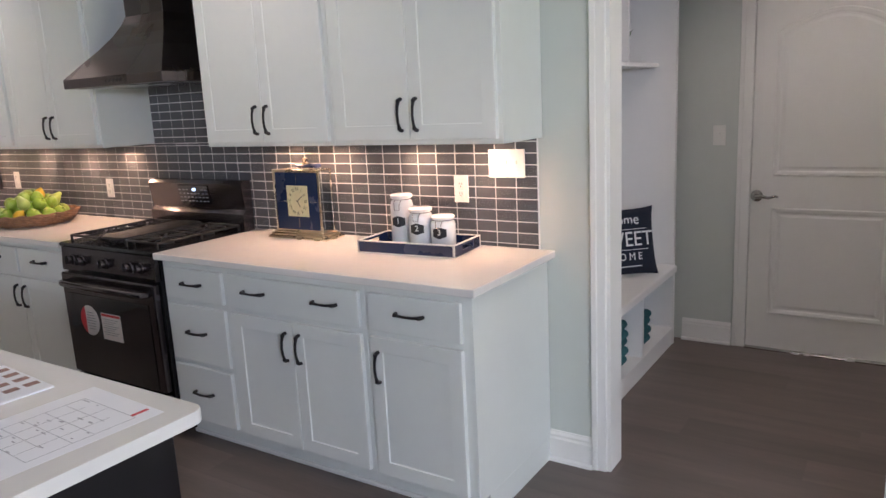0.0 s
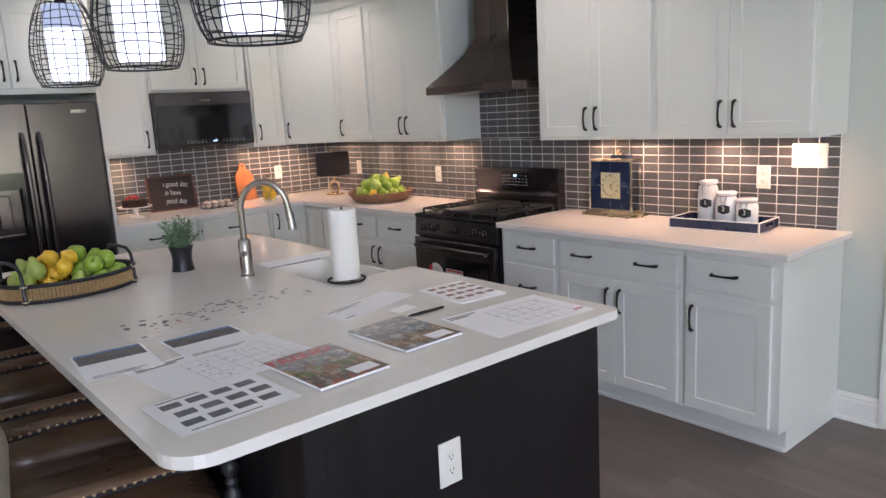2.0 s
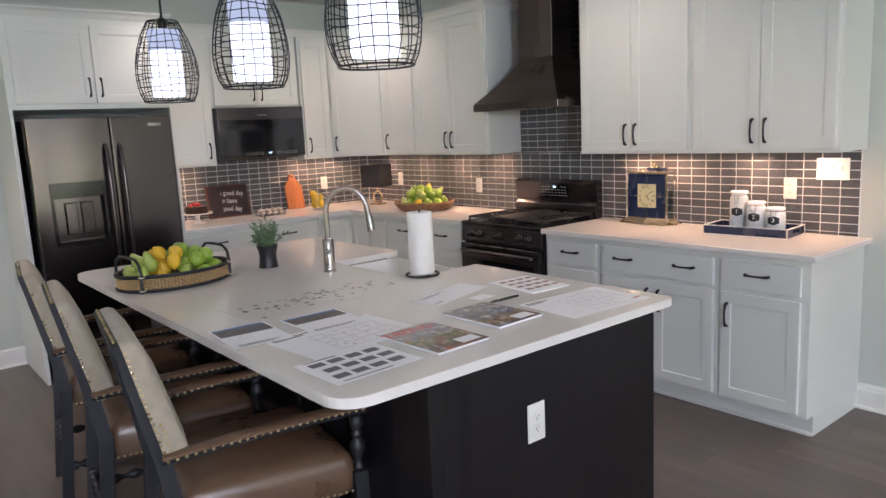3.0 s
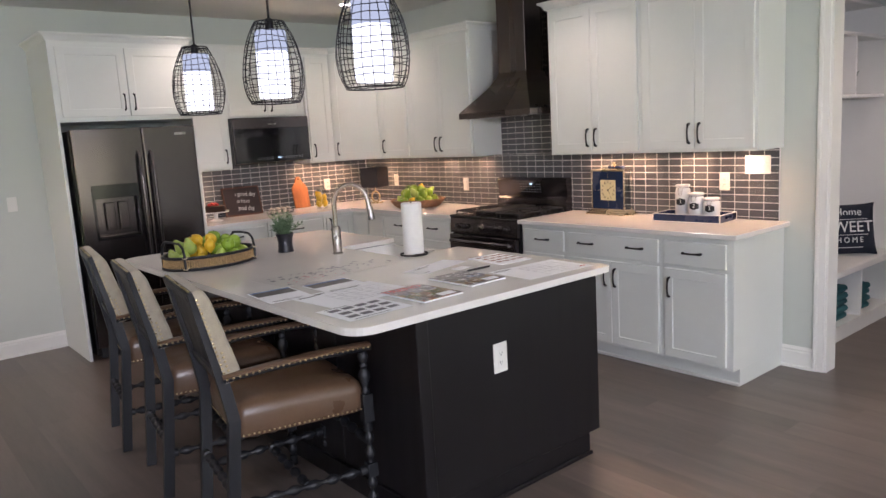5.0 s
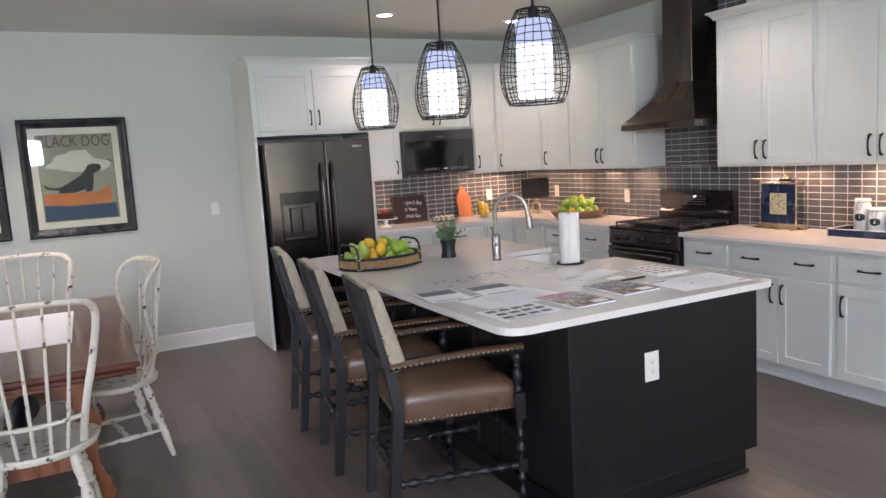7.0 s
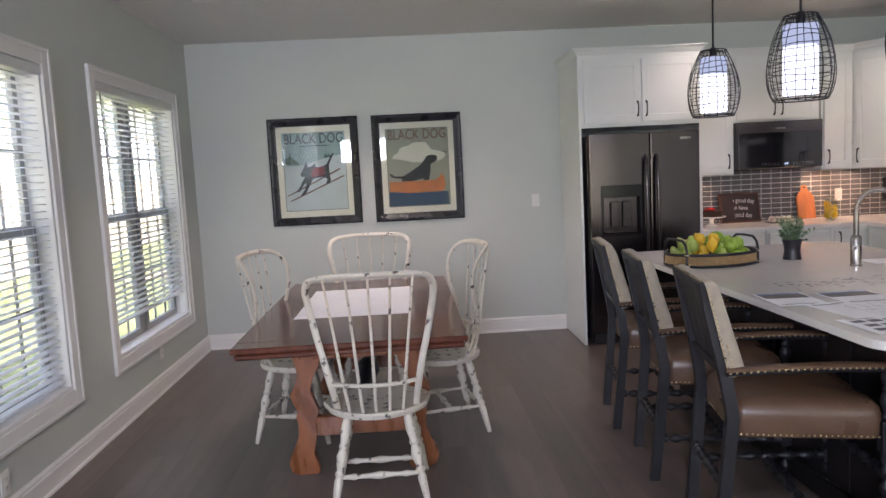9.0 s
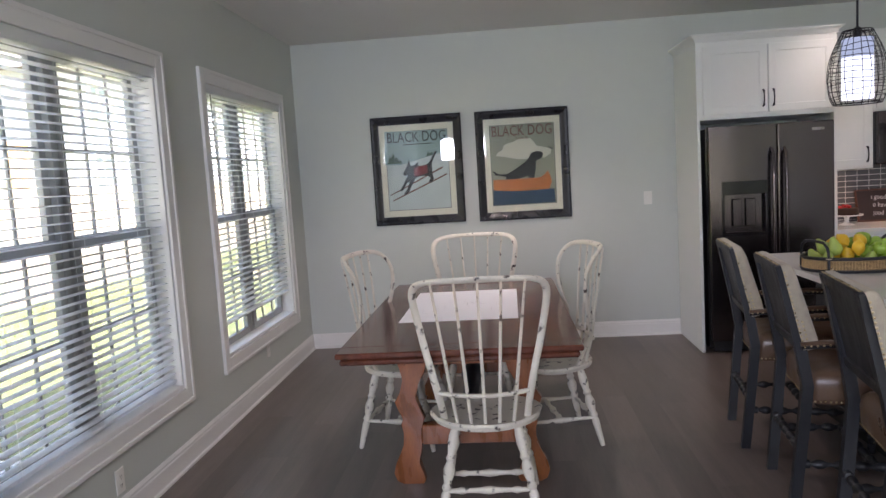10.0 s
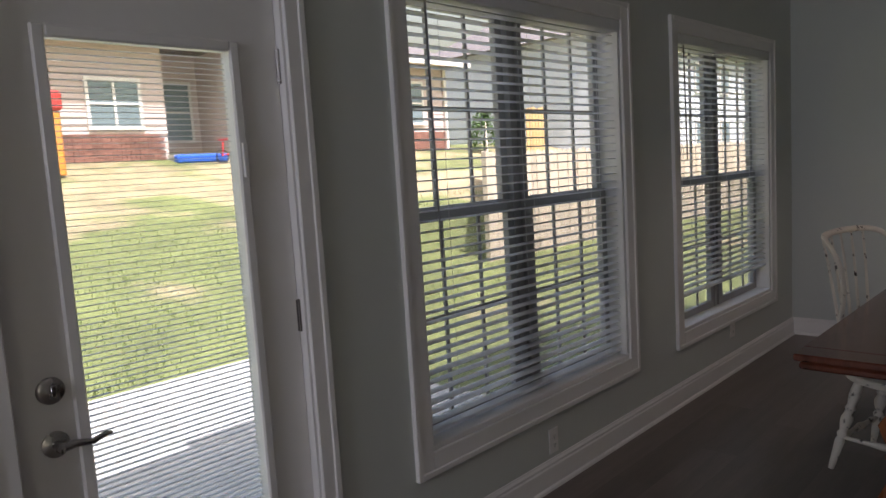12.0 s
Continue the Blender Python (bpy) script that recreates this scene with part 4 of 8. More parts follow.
for y in (y0 + 0.006, y1 - 0.006):
    pane = boxes("pane", GLASS, door, (G0, G1, y - 0.0015, y + 0.0015, GZ0, GZ1))
    pane.visible_shadow = False
bm = bmesh.new()
z = GZ0 + 0.02
while z < GZ1 - 0.02:
    box(bm, G0 + 0.008, G1 - 0.008, -0.0590, -0.0465, z, z + 0.0014)
    z += 0.0158
part("mini_blind", bm, BLIND, door, "fine white slats sealed between the panes", kind="stuff")
boxes("blind_slider", PLASTIC, door, (G0 - 0.022, G0 - 0.006, y1 + 0.014, y1 + 0.024, 1.50, 1.60), bevel=0.002)
boxes("threshold", NICKEL, door, (D0 - 0.03, D1 + 0.03, -0.17, 0.03, 0.0, 0.011), bevel=0.003)
tagged(boxes("jamb", TRIM, door, (D0 - 0.034, D0 - 0.003, -0.158, 0.0, 0, 2.068), (D1 + 0.003, D1 + 0.034, -0.158, 0.0, 0, 2.068), (D0 - 0.003, D1 + 0.003, -0.158, 0.0, 2.04, 2.068)))
for z in (0.25, 1.055, 1.83):
    bm = bmesh.new()
    box(bm, D0 - 0.010, D0 + 0.006, y1, y1 + 0.004, z - 0.05, z + 0.05)
    tube(bm, [(D0 - 0.002, y1 + 0.006, z - 0.052), (D0 - 0.002, y1 + 0.006, z + 0.052)], 0.006, 8)
    part("hinge", bm, NICKEL, door, smooth=True)


def lever(parent, x, y, z, way, out):
    bm = bmesh.new()
    m, _ = along((x, y, z), (x, y + out * 0.05, z))
    lathe(bm, [(0.0, 0), (0.033, 0), (0.033, 0.006), (0.024, 0.012), (0.013, 0.016), (0.012, 0.048), (0.0, 0.05)], 20, m)
    tube(bm, [(x, y + out * 0.045, z), (x + way * 0.03, y + out * 0.052, z + 0.004), (x + way * 0.07, y + out * 0.050, z - 0.004), (x + way * 0.105, y + out * 0.048, z + 0.006), (x + way * 0.118, y + out * 0.046, z + 0.002)],
         [0.012, 0.010, 0.008, 0.007, 0.005], 10)
    return part("door_handle", bm, NICKEL, parent, "satin nickel wave lever", smooth=True)


lever(door, 5.450, y1, 0.875, -1, 1)
bm = bmesh.new()
lathe(bm, [(0.0, 0), (0.034, 0), (0.033, 0.008), (0.026, 0.014), (0.0, 0.015)], 20, along((5.448, y1, 1.01), (5.448, y1 + 0.02, 1.01))[0])
box(bm, 5.441, 5.455, y1 + 0.014, y1 + 0.030, 0.992, 1.028, 0.003)
part("deadbolt", bm, NICKEL, door, "round deadbolt turn", smooth=True)


def plate(name, label, m, w=0.070, h=0.115, switches=0, sockets=0):
    """A wall plate in the local x-z plane, facing -y."""
    p = thing(name, label, "switch" if switches else "outlet", m)
    boxes("cover_plate", PLASTIC, p, (-w / 2, w / 2, -0.006, 0, -h / 2, h / 2), bevel=0.002)
    for k in range(switches):
        x = (k - (switches - 1) / 2) * 0.046
        boxes("toggle", PLASTIC, p, (x - 0.0045, x + 0.0045, -0.017, -0.0062, -0.002, 0.014), bevel=0.001)
    if sockets:
        bm = bmesh.new()
        for z in (-0.020, 0.020):
            box(bm, -0.017, 0.017, -0.0085, -0.0062, z - 0.014, z + 0.014, 0.001)
        part("socket_face", bm, PLASTIC, p)
        bm = bmesh.new()
        for z in (-0.020, 0.020):
            for x in (-0.006, 0.006):
                box(bm, x - 0.001, x + 0.001, -0.0092, -0.0086, z - 0.002, z + 0.006)
            box(bm, -0.002, 0.002, -0.0092, -0.0086, z - 0.010, z - 0.006)
        part("slots", bm, DARK, p)
    return p


IVORY = "white wall outlet on the charcoal tile backsplash"
plate("wall_switch", "white wall plate with three toggles and a blank on the tile", pose(4.365, -0.013, 1.263), 0.165, 0.115, 3)
plate("wall_outlet", IVORY, pose(4.145, -0.013, 1.155), sockets=1)
plate("wall_outlet", IVORY, pose(1.625, -0.013, 1.10), sockets=1)
plate("wall_outlet", IVORY, pose(0.55, -0.013, 1.13), sockets=1)
plate("wall_outlet", IVORY, pose(0.013, -0.52, 1.12, 0, 0, 90), sockets=1)
plate("wall_switch", "white single toggle switch on the grey-green wall", pose(0.001, -3.385, 1.215, 0, 0, 90), switches=1)
plate("wall_outlet", "white outlet on the dark island end panel", pose(BX1 + 0.001, -2.394, 0.625, 0, 0, 90), 0.078, 0.128, sockets=1)
plate("wall_outlet", "white outlet low on the window wall", pose(3.385, SOUTH + 0.001, 0.215, 0, 0, 180), sockets=1)
plate("wall_outlet", "white outlet low on the window wall near the corner", pose(1.25, SOUTH + 0.001, 0.30, 0, 0, 180), sockets=1)
plate("wall_switch", "white single toggle switch beside the garage door", pose(4.81, MUD - 0.001, 1.25), switches=1)

# ---- mudroom: garage door and lockers ----
gd = thing("door_2", "white two-panel garage door with an arched upper panel, closed", "door", pose(0, MUD, 0), kind="structure")
boxes("slab", TRIM, gd, (MD0 + 0.003, MD1 - 0.003, 0.004, 0.045, 0.010, 2.03))


def raised_panel(x0, x1, z0, z1, arch):
    bm = bmesh.new()
    def ring(i, y):
        pts = [(x0 + i, z0 + i), (x1 - i, z0 + i)]
        n = 14
        for k in range(n + 1):
            t = k / n
            x = (x1 - i) + (x0 + i - (x1 - i)) * t
            pts.append((x, z1 - i + arch * (math.sin(math.pi * t) if arch else 0)))
        return [bm.verts.new((x, y, z)) for x, z in pts]
    rings = [ring(0, 0.0035), ring(0.006, -0.006), ring(0.022, -0.004), ring(0.030, 0.0015), ring(0.040, 0.0015), ring(0.052, -0.003)]
    for a, b in zip(rings, rings[1:]):
        for k in range(len(a)):
            j = (k + 1) % len(a)
            bm.faces.new((a[k], a[j], b[j], b[k]))
    bm.faces.new(rings[-1])
    return part("door_panel", bm, TRIM, gd, "moulded door panel")


raised_panel(MD0 + 0.115, MD1 - 0.115, 1.02, 1.80, 0.10)
raised_panel(MD0 + 0.115, MD1 - 0.115, 0.22, 0.84, 0)
boxes("jamb", TRIM, gd, (MD0 - 0.009, MD0, 0, 0.118, 0, 2.045), (MD1, MD1 + 0.009, 0, 0.118, 0, 2.045), (MD0, MD1, 0, 0.118, 2.036, 2.049))
boxes("threshold", NICKEL, gd, (MD0, MD1, -0.03, 0.05, 0, 0.009), bevel=0.002)
lever(gd, MD0 + 0.035, 0.003, 0.905, 1, -1)
tagged(setting("wall_garage", DARK, (4.9, 5.9, MUD + 0.14, MUD + 0.2, 0, 2.2)), "dark closing wall behind the garage door", "wall")
LF, LY0, LY1 = 4.60, 0.14, 1.62
lock = thing("mudroom_lockers", "white built-in hall bench with cubbies below and open shelves above", "hall bench", pose(0, 0, 0))
boxes("end_panel", TRIM, lock, (4.142, LF, LY1, LY1 + 0.03, 0, 2.30), bevel=0.002)
boxes("end_panel", TRIM, lock, (4.142, LF, LY0, LY0 + 0.02, 0, 2.30), bevel=0.002)
boxes("seat", TRIM, lock, (4.142, LF + 0.02, LY0 + 0.02, LY1, 0.455, 0.50), bevel=0.006, label="bench seat board")
boxes("plinth", TRIM, lock, (4.20, LF - 0.004, LY0 + 0.02, LY1, 0, 0.09), bevel=0.002)
boxes("bottom_shelf", TRIM, lock, (4.145, LF, LY0 + 0.02, LY1, 0.09, 0.11), bevel=0.001)
for y in (0.57, 1.05):
    boxes("divider", TRIM, lock, (4.145, LF - 0.003, y - 0.01, y + 0.01, 0.11, 0.454))
    boxes("divider", TRIM, lock, (4.145, 4.495, y + 0.05, y + 0.07, 1.671, 2.069))
for z in (1.65, 2.07):
    boxes("shelf", TRIM, lock, (4.145, 4.50, LY0 + 0.02, LY1, z - 0.001, z + 0.02), bevel=0.001)
boxes("back_panel", TRIM, lock, (4.1415, 4.144, LY0 + 0.02, LY1, 0.11, 2.30))
boxes("top", TRIM, lock, (4.145, 4.46, LY0, LY1 + 0.03, 2.30, 2.32), bevel=0.002)
for y in (0.40, 0.87, 1.36):
    hook = thing("coat_hook", "satin nickel double coat hook on the locker back", "coat hook", pose(4.144, y, 1.52), "coat hooks")
    bm = bmesh.new()
    box(bm, 0, 0.005, -0.012, 0.012, -0.03, 0.03, 0.002)
    tube(bm, [(0.004, 0, 0.01), (0.03, 0, 0.012), (0.055, 0, 0.03), (0.06, 0, 0.05)], 0.004, 8)
    tube(bm, [(0.004, 0, -0.015), (0.022, 0, -0.028), (0.035, 0, -0.018), (0.036, 0, -0.005)], 0.004, 8)
    part("hook", bm, NICKEL, hook, smooth=True)

# ---- outdoors ----
GRASS = material("lawn_soil", (0.145, 0.17, 0.058), 0.9, vary=0.35, scale=0.8, second=(0.31, 0.26, 0.15), second_scale=0.35, second_at=0.55, bump=0.8, bump_scale=40)
CONCRETE = material("patio_concrete", (0.52, 0.51, 0.49), 0.85, vary=0.08, scale=2, bump=0.2, bump_scale=120)
SIDING = material("beige_siding", (0.62, 0.53, 0.50), 0.7, vary=0.04, scale=2)
BLUE_SIDING = material("blue_grey_siding", (0.54, 0.60, 0.66), 0.7, vary=0.04, scale=2)
BRICK = material("brick_wall", (0.26, 0.13, 0.10), 0.85, vary=0.35, scale=6, island=0.2)
ROOF = material("shingle_roof", (0.16, 0.15, 0.15), 0.9, vary=0.3, scale=8)
FENCE = material("fence_pine", (0.52, 0.45, 0.36), 0.8, vary=0.2, scale=4, stretch=(4, 4, 0.6), per_object=0.1)
NEW_WOOD = material("new_pine", (0.55, 0.38, 0.18), 0.75, vary=0.15, scale=4)
FAR_GLASS = material("far_window_glass", (0.20, 0.27, 0.30), 0.12, vary=0.1, scale=1)


# the upper half of the lawn has dried to straw
nodes, links = GRASS.node_tree.nodes, GRASS.node_tree.links
tone_link = [l for l in links if l.to_socket.name == "Factor" and l.from_node.type == "MAP_RANGE"][0]
spots_link = [l for l in links if l.to_node == tone_link.from_node and l.to_socket.name == "Value"][0]
split, band, dried = nodes.new("ShaderNodeSeparateXYZ"), nodes.new("ShaderNodeMapRange"), nodes.new("ShaderNodeMath")
coords = [n for n in nodes if n.type == "TEX_COORD"][0]
links.new(coords.outputs["Object"], split.inputs[0])
links.new(split.outputs["Y"], band.inputs["Value"])
band.inputs["From Min"].default_value, band.inputs["From Max"].default_value = -16.5, -13.0
band.inputs["To Min"].default_value, band.inputs["To Max"].default_value = 0.10, -0.06
links.new(spots_link.from_socket, dried.inputs[0])
links.new(band.outputs[0], dried.inputs[1])
links.new(dried.outputs[0], tone_link.from_node.inputs["Value"])


def rise(y):
    """The lawn's height: level near the house, then climbing."""
    t = min(max((-y - 10.0) / 13.0, 0), 1)
    return -0.12 + 2.45 * t * (0.75 + 0.25 * t)


bm = bmesh.new()
xs = [-400, -120, -60, -40, -30, -24, -18, -12, -8, -4, 0, 4, 8, 12, 20, 40, 120, 400]
ys = [6.5, 2.2, -6.62, -8, -10, -11, -12, -13, -14.5, -16, -17.5, -19, -20.5, -22, -23, -40, -120, -500]
gridded = [[bm.verts.new((x, y, rise(y) + (0.03 * math.sin(x * 1.3 + y) if -22 < y < -11 else 0))) for x in xs] for y in ys]
for a, b in zip(gridded, gridded[1:]):
    for k in range(len(xs) - 1):
        bm.faces.new((a[k], a[k + 1], b[k + 1], b[k]))
tagged(part("ground", bm, GRASS, kind="structure", smooth=True), "green lawn with dry straw-coloured patches, rising away from the house", "lawn")
tagged(setting("ground_north", GRASS, (-400, 400, 6.5, 400, -0.2, -0.12)), "level lawn on the far side of the house", "lawn")
tagged(setting("patio", CONCRETE, (2.35, 8.0, -10.15, SOUTH - 0.17, -0.25, -0.075), bevel=0.01), "pale concrete patio slab", "patio")
rnd = random.Random(5)
bm = bmesh.new()
for _ in range(9000):
    y = -10.25 - 6.0 * rnd.random() ** 1.6
    x = rnd.uniform(-9, 6)
    z = rise(y)
    h, a = rnd.uniform(0.03, 0.075), rnd.uniform(0, math.pi)
    dx, dy = 0.007 * math.cos(a), 0.007 * math.sin(a)
    v = [bm.verts.new(p) for p in ((x - dx, y - dy, z - 0.01), (x + dx, y + dy, z - 0.01), (x + rnd.uniform(-0.03, 0.03), y + rnd.uniform(-0.03, 0.03), z + h))]
    bm.faces.new(v)
tagged(part("grass", bm, material("grass_blades", (0.16, 0.21, 0.06), 0.8, vary=0.2, island=0.35), kind="stuff"), "short green lawn grass", "grass")
# this house's own eave and outside walls; unseen flat roof slab blocks the sun
tagged(setting("roof", ROOF, (-0.9, EAST + 0.8, SOUTH - 0.62, 6.4, TOP + 0.24, TOP + 0.34)), "flat closing roof, unseen, with an eave over the window wall", "roof")
tagged(setting("roof_fascia", TRIM, (-0.9, EAST + 0.8, SOUTH - 0.64, SOUTH - 0.62, TOP + 0.12, TOP + 0.34), (-0.9, EAST + 0.8, SOUTH - 0.62, SOUTH - 0.17, TOP + 0.20, TOP + 0.235)), "white eave board and soffit", "roof")
# unseen block that puts the peak into the roof's shadow on the patio
tagged(setting("roof_gable", ROOF, (3.2, 4.4, -7.1, -6.7, TOP + 0.34, TOP + 0.60)), "low unseen gable block that peaks the eave's shadow", "roof")


def siding_wall(parent, name, mat, x0, x1, y, z0, z1, step=0.2, normal=-1):
    """Lapped boards on a wall y = const, each leaning over the next."""
    bm = bmesh.new()
    z = z0
    while z < z1 - 0.01:
        t = min(z + step, z1)
        v = [bm.verts.new(p) for p in ((x0, y, z), (x1, y, z), (x1, y - normal * 0.02, t), (x0, y - normal * 0.02, t))]
        bm.faces.new(v)
        u = [bm.verts.new(p) for p in ((x0, y - normal * 0.02, z), (x1, y - normal * 0.02, z), (x1, y, z), (x0, y, z))]
        bm.faces.new(u)
        z = t
    return part(name, bm, mat, parent)


def far_window(parent, x0, x1, z0, z1, y, n=2):
    w = boxes("window", TRIM, parent, (x0 - 0.08, x1 + 0.08, y + 0.003, y + 0.06, z0 - 0.08, z0), (x0 - 0.08, x1 + 0.08, y + 0.003, y + 0.06, z1, z1 + 0.08), (x0 - 0.08, x0, y + 0.003, y + 0.06, z0, z1), (x1, x1 + 0.08, y + 0.003, y + 0.06, z0, z1),
              *[(x0 + (x1 - x0) * k / n - 0.03, x0 + (x1 - x0) * k / n + 0.03, y + 0.003, y + 0.06, z0, z1) for k in range(1, n)], (x0, x1, y + 0.003, y + 0.05, (z0 + z1) / 2 - 0.025, (z0 + z1) / 2 + 0.025))
    boxes("pane", FAR_GLASS, w, (x0, x1, y + 0.01, y + 0.03, z0, z1))


def gable_roof(parent, x0, x1, y0, y1, z, high, mat=None):
    bm = bmesh.new()
    ym = (y0 + y1) / 2
    inset = (y1 - y0) / 2
    v = [bm.verts.new(p) for p in ((x0, y0, z), (x1, y0, z), (x1, y1, z), (x0, y1, z), (x0 + inset, ym, z + high), (x1 - inset, ym, z + high))]
    for f in ((0, 1, 5, 4), (1, 2, 5), (2, 3, 4, 5), (3, 0, 4), (3, 2, 1, 0)):
        bm.faces.new([v[k] for k in f])
    return part("roof", bm, mat or ROOF, parent)


# the neighbour's house: long beige wall over a brick base
Z0 = rise(-22)
home = thing("neighbour_house", "beige sided single-storey house with a brick base and a recessed porch", "house", pose(0, 0, 0))
Y = -22.0
boxes("wall", SIDING, home, (-13.2, -4.75, Y - 8, Y - 0.03, Z0, Z0 + 3.0), (-2.75, 9.0, Y - 8, Y - 0.03, Z0, Z0 + 3.0), (-4.75, -2.75, Y - 8, Y - 2.0, Z0, Z0 + 3.0))
siding_wall(home, "siding", SIDING, -2.75, 9.0, Y, Z0 + 0.65, Z0 + 2.75, normal=1)
siding_wall(home, "siding", SIDING, -13.2, -4.75, Y, Z0 + 0.65, Z0 + 2.75, normal=1)
bm = bmesh.new()
for r in range(8):
    for k in range(-60, 42):
        x = k * 0.22 + (r % 2) * 0.11
        if -4.85 < x < -2.70:
            continue
        box(bm, x + 0.006, x + 0.214, Y - 0.03, Y + 0.03 + rnd.uniform(0, 0.006), Z0 + r * 0.08 + 0.005, Z0 + r * 0.08 + 0.075)
part("brick_base", bm, BRICK, home, "red brick base courses", kind="stuff")
far_window(home, -2.07, -0.91, Z0 + 0.83, Z0 + 1.89, Y)
far_window(home, -6.6, -5.2, Z0 + 0.95, Z0 + 2.25, Y)
far_window(home, -11.9, -10.2, Z0 + 0.95, Z0 + 2.25, Y)
far_window(home, -4.45, -3.5, Z0 + 0.6, Z0 + 2.15, Y - 1.98, 1)
boxes("porch_slab", CONCRETE, home, (-4.9, -2.7, Y - 2.0, Y + 0.3, Z0 - 0.1, Z0 + 0.12))
gable_roof(home, -13.8, 9.6, Y - 8.6, Y + 0.6, Z0 + 2.95, 2.4)
boxes("gutter", TRIM, home, (-13.8, 9.6, Y + 0.58, Y + 0.68, Z0 + 2.82, Z0 + 2.97))
boxes("downspout", TRIM, home, (-13.1, -13.0, Y + 0.03, Y + 0.1, Z0, Z0 + 2.8))
slide = thing("play_slide", "orange plastic play slide on the neighbour's lawn", "slide", pose(0.62, -20.6, rise(-20.6)))
ORANGE = plain("orange_plastic", (0.75, 0.30, 0.05), 0.5)
boxes("chute", ORANGE, slide, (-0.35, 0.25, -0.4, 0.1, 0.0, 1.35), bevel=0.04)
boxes("roof", plain("red_plastic", (0.55, 0.06, 0.05), 0.5), slide, (-0.4, 0.3, -0.45, 0.15, 1.35, 1.75), bevel=0.05)
trike = thing("toy_tricycle", "small red and blue tricycle parked on the neighbour's porch edge", "tricycle", pose(-4.1, -21.3, rise(-21.3)))
bm = bmesh.new()
for x, r in ((-0.35, 0.12), (0.3, 0.17)):
    tube(bm, [(x + r * math.cos(a), 0, r + r * math.sin(a)) for a in (math.pi * k / 8 for k in range(16))], 0.02, 6, closed=True)
part("wheel", bm, DARK, trike, smooth=True)
bm = bmesh.new()
tube(bm, [(-0.35, 0, 0.14), (0.0, 0, 0.25), (0.3, 0, 0.2), (0.25, 0, 0.6)], 0.03, 6)
tube(bm, [(0.25, -0.2, 0.6), (0.25, 0.2, 0.6)], 0.02, 6)
part("frame", bm, RED, trike, "red tricycle frame", smooth=True)
tarp = boxes("paddling_pool", plain("blue_plastic", (0.03, 0.12, 0.55), 0.4), None, (-4.1, -2.7, -21.9, -21.5, rise(-21.7) - 0.05, rise(-21.7) + 0.18), bevel=0.05)
tagged(tarp, "folded blue plastic paddling pool beside the neighbour's porch", "paddling pool")

# fence of dog-eared boards across the lawn
fence = thing("garden_fence", "dog-eared pine board fence running across the rising lawn", "fence", pose(0, 0, 0))
board = None
FY, FX = -11.3, -2.2
for k in range(150):
    x = FX - 0.08 - k * 0.148
    h = 1.64 + 0.02 * math.sin(k * 1.9)
    if board is None:
        bm = bmesh.new()
        m = Matrix(((1, 0, 0, 0), (0, 0, 1, 0), (0, 1, 0, 0), (0, 0, 0, 1)))
        prism(bm, [(-0.069, 0), (0.069, 0), (0.069, 1.59), (0.035, 1.64), (-0.035, 1.64), (-0.069, 1.59)], -0.01, 0.01, 0, m)
        ob = board = part("board", bm, FENCE, fence)
    else:
        ob = new("board", board.data)
        ob.parent = fence
    ob.matrix_basis = pose(x, FY, rise(FY) - 0.03 + 0.012 * math.sin(k * 2.7), 0, 0.5 * math.sin(k * 3.1), 0)
for z in (0.3, 1.3):
    boxes("rail", FENCE, fence, (FX - 22, FX, FY - 0.06, FY - 0.012, rise(FY) + z, rise(FY) + z + 0.09))
boxes("end_post", FENCE, fence, (FX, FX + 0.09, FY - 0.06, FY + 0.03, rise(FY) - 0.1, rise(FY) + 1.62), bevel=0.005)
for k in range(60):
    x, y = FX - 0.115 * (k + 1), FY - 0.094 * (k + 1)
    ob = new("board", board.data)
    ob.parent = fence
    ob.matrix_basis = pose(x, y, rise(y) - 0.04 + 0.012 * math.sin(k * 2.3), 0, 0.5 * math.sin(k * 1.7), 39.3)


def far_house(label, mat, x0, x1, y, z0, storeys, roof, depth=9, front=None):
    h = thing("distant_house", label, "house", pose(0, 0, 0))
    top_z = z0 + storeys * 2.8
    boxes("wall", mat, h, (x0, x1, y - depth, y, z0, top_z))
    siding_wall(h, "siding", mat, x0, x1, y + 0.02, z0 + 0.1, top_z, normal=1)
    for s in range(storeys):
        x = x0 + 1.2
        while x + 1.2 < x1:
            far_window(h, x, x + 1.1, z0 + s * 2.8 + 0.9, z0 + s * 2.8 + 2.2, y + 0.03)
            x += 3.1
    gable_roof(h, x0 - 0.5, x1 + 0.5, y - depth - 0.5, y + 0.5, top_z, roof)
    return h


far_house("blue-grey two-storey sided house beyond the fence", BLUE_SIDING, -44.0, -19.5, -20.0, 0.8, 2, 3.0)
brick_home = far_house("red brick gabled house beyond the fence", BRICK, -41.0, -33.2, -33.0, 2.3, 1, 3.2, depth=4)
GREY_ROOF = material("lavender_grey_shingle", (0.30, 0.29, 0.32), 0.9, vary=0.15, scale=8)
bm = bmesh.new()
gm = Matrix(((1, 0, 0, 0), (0, 0, 1, 0), (0, 1, 0, 0), (0, 0, 0, 1)))
prism(bm, [(-39.3, 5.05), (-34.3, 5.05), (-36.8, 7.6)], -32.9, -32.4, 0, gm)
part("gable", bm, BLUE_SIDING, brick_home, "blue-grey sided front gable")
bm = bmesh.new()
for a, b in (((-39.7, 5.2), (-36.8, 7.85)), ((-33.9, 5.2), (-36.8, 7.85))):
    tube(bm, [(a[0], -32.35, a[1]), (b[0], -32.35, b[1])], 0.13, 4)
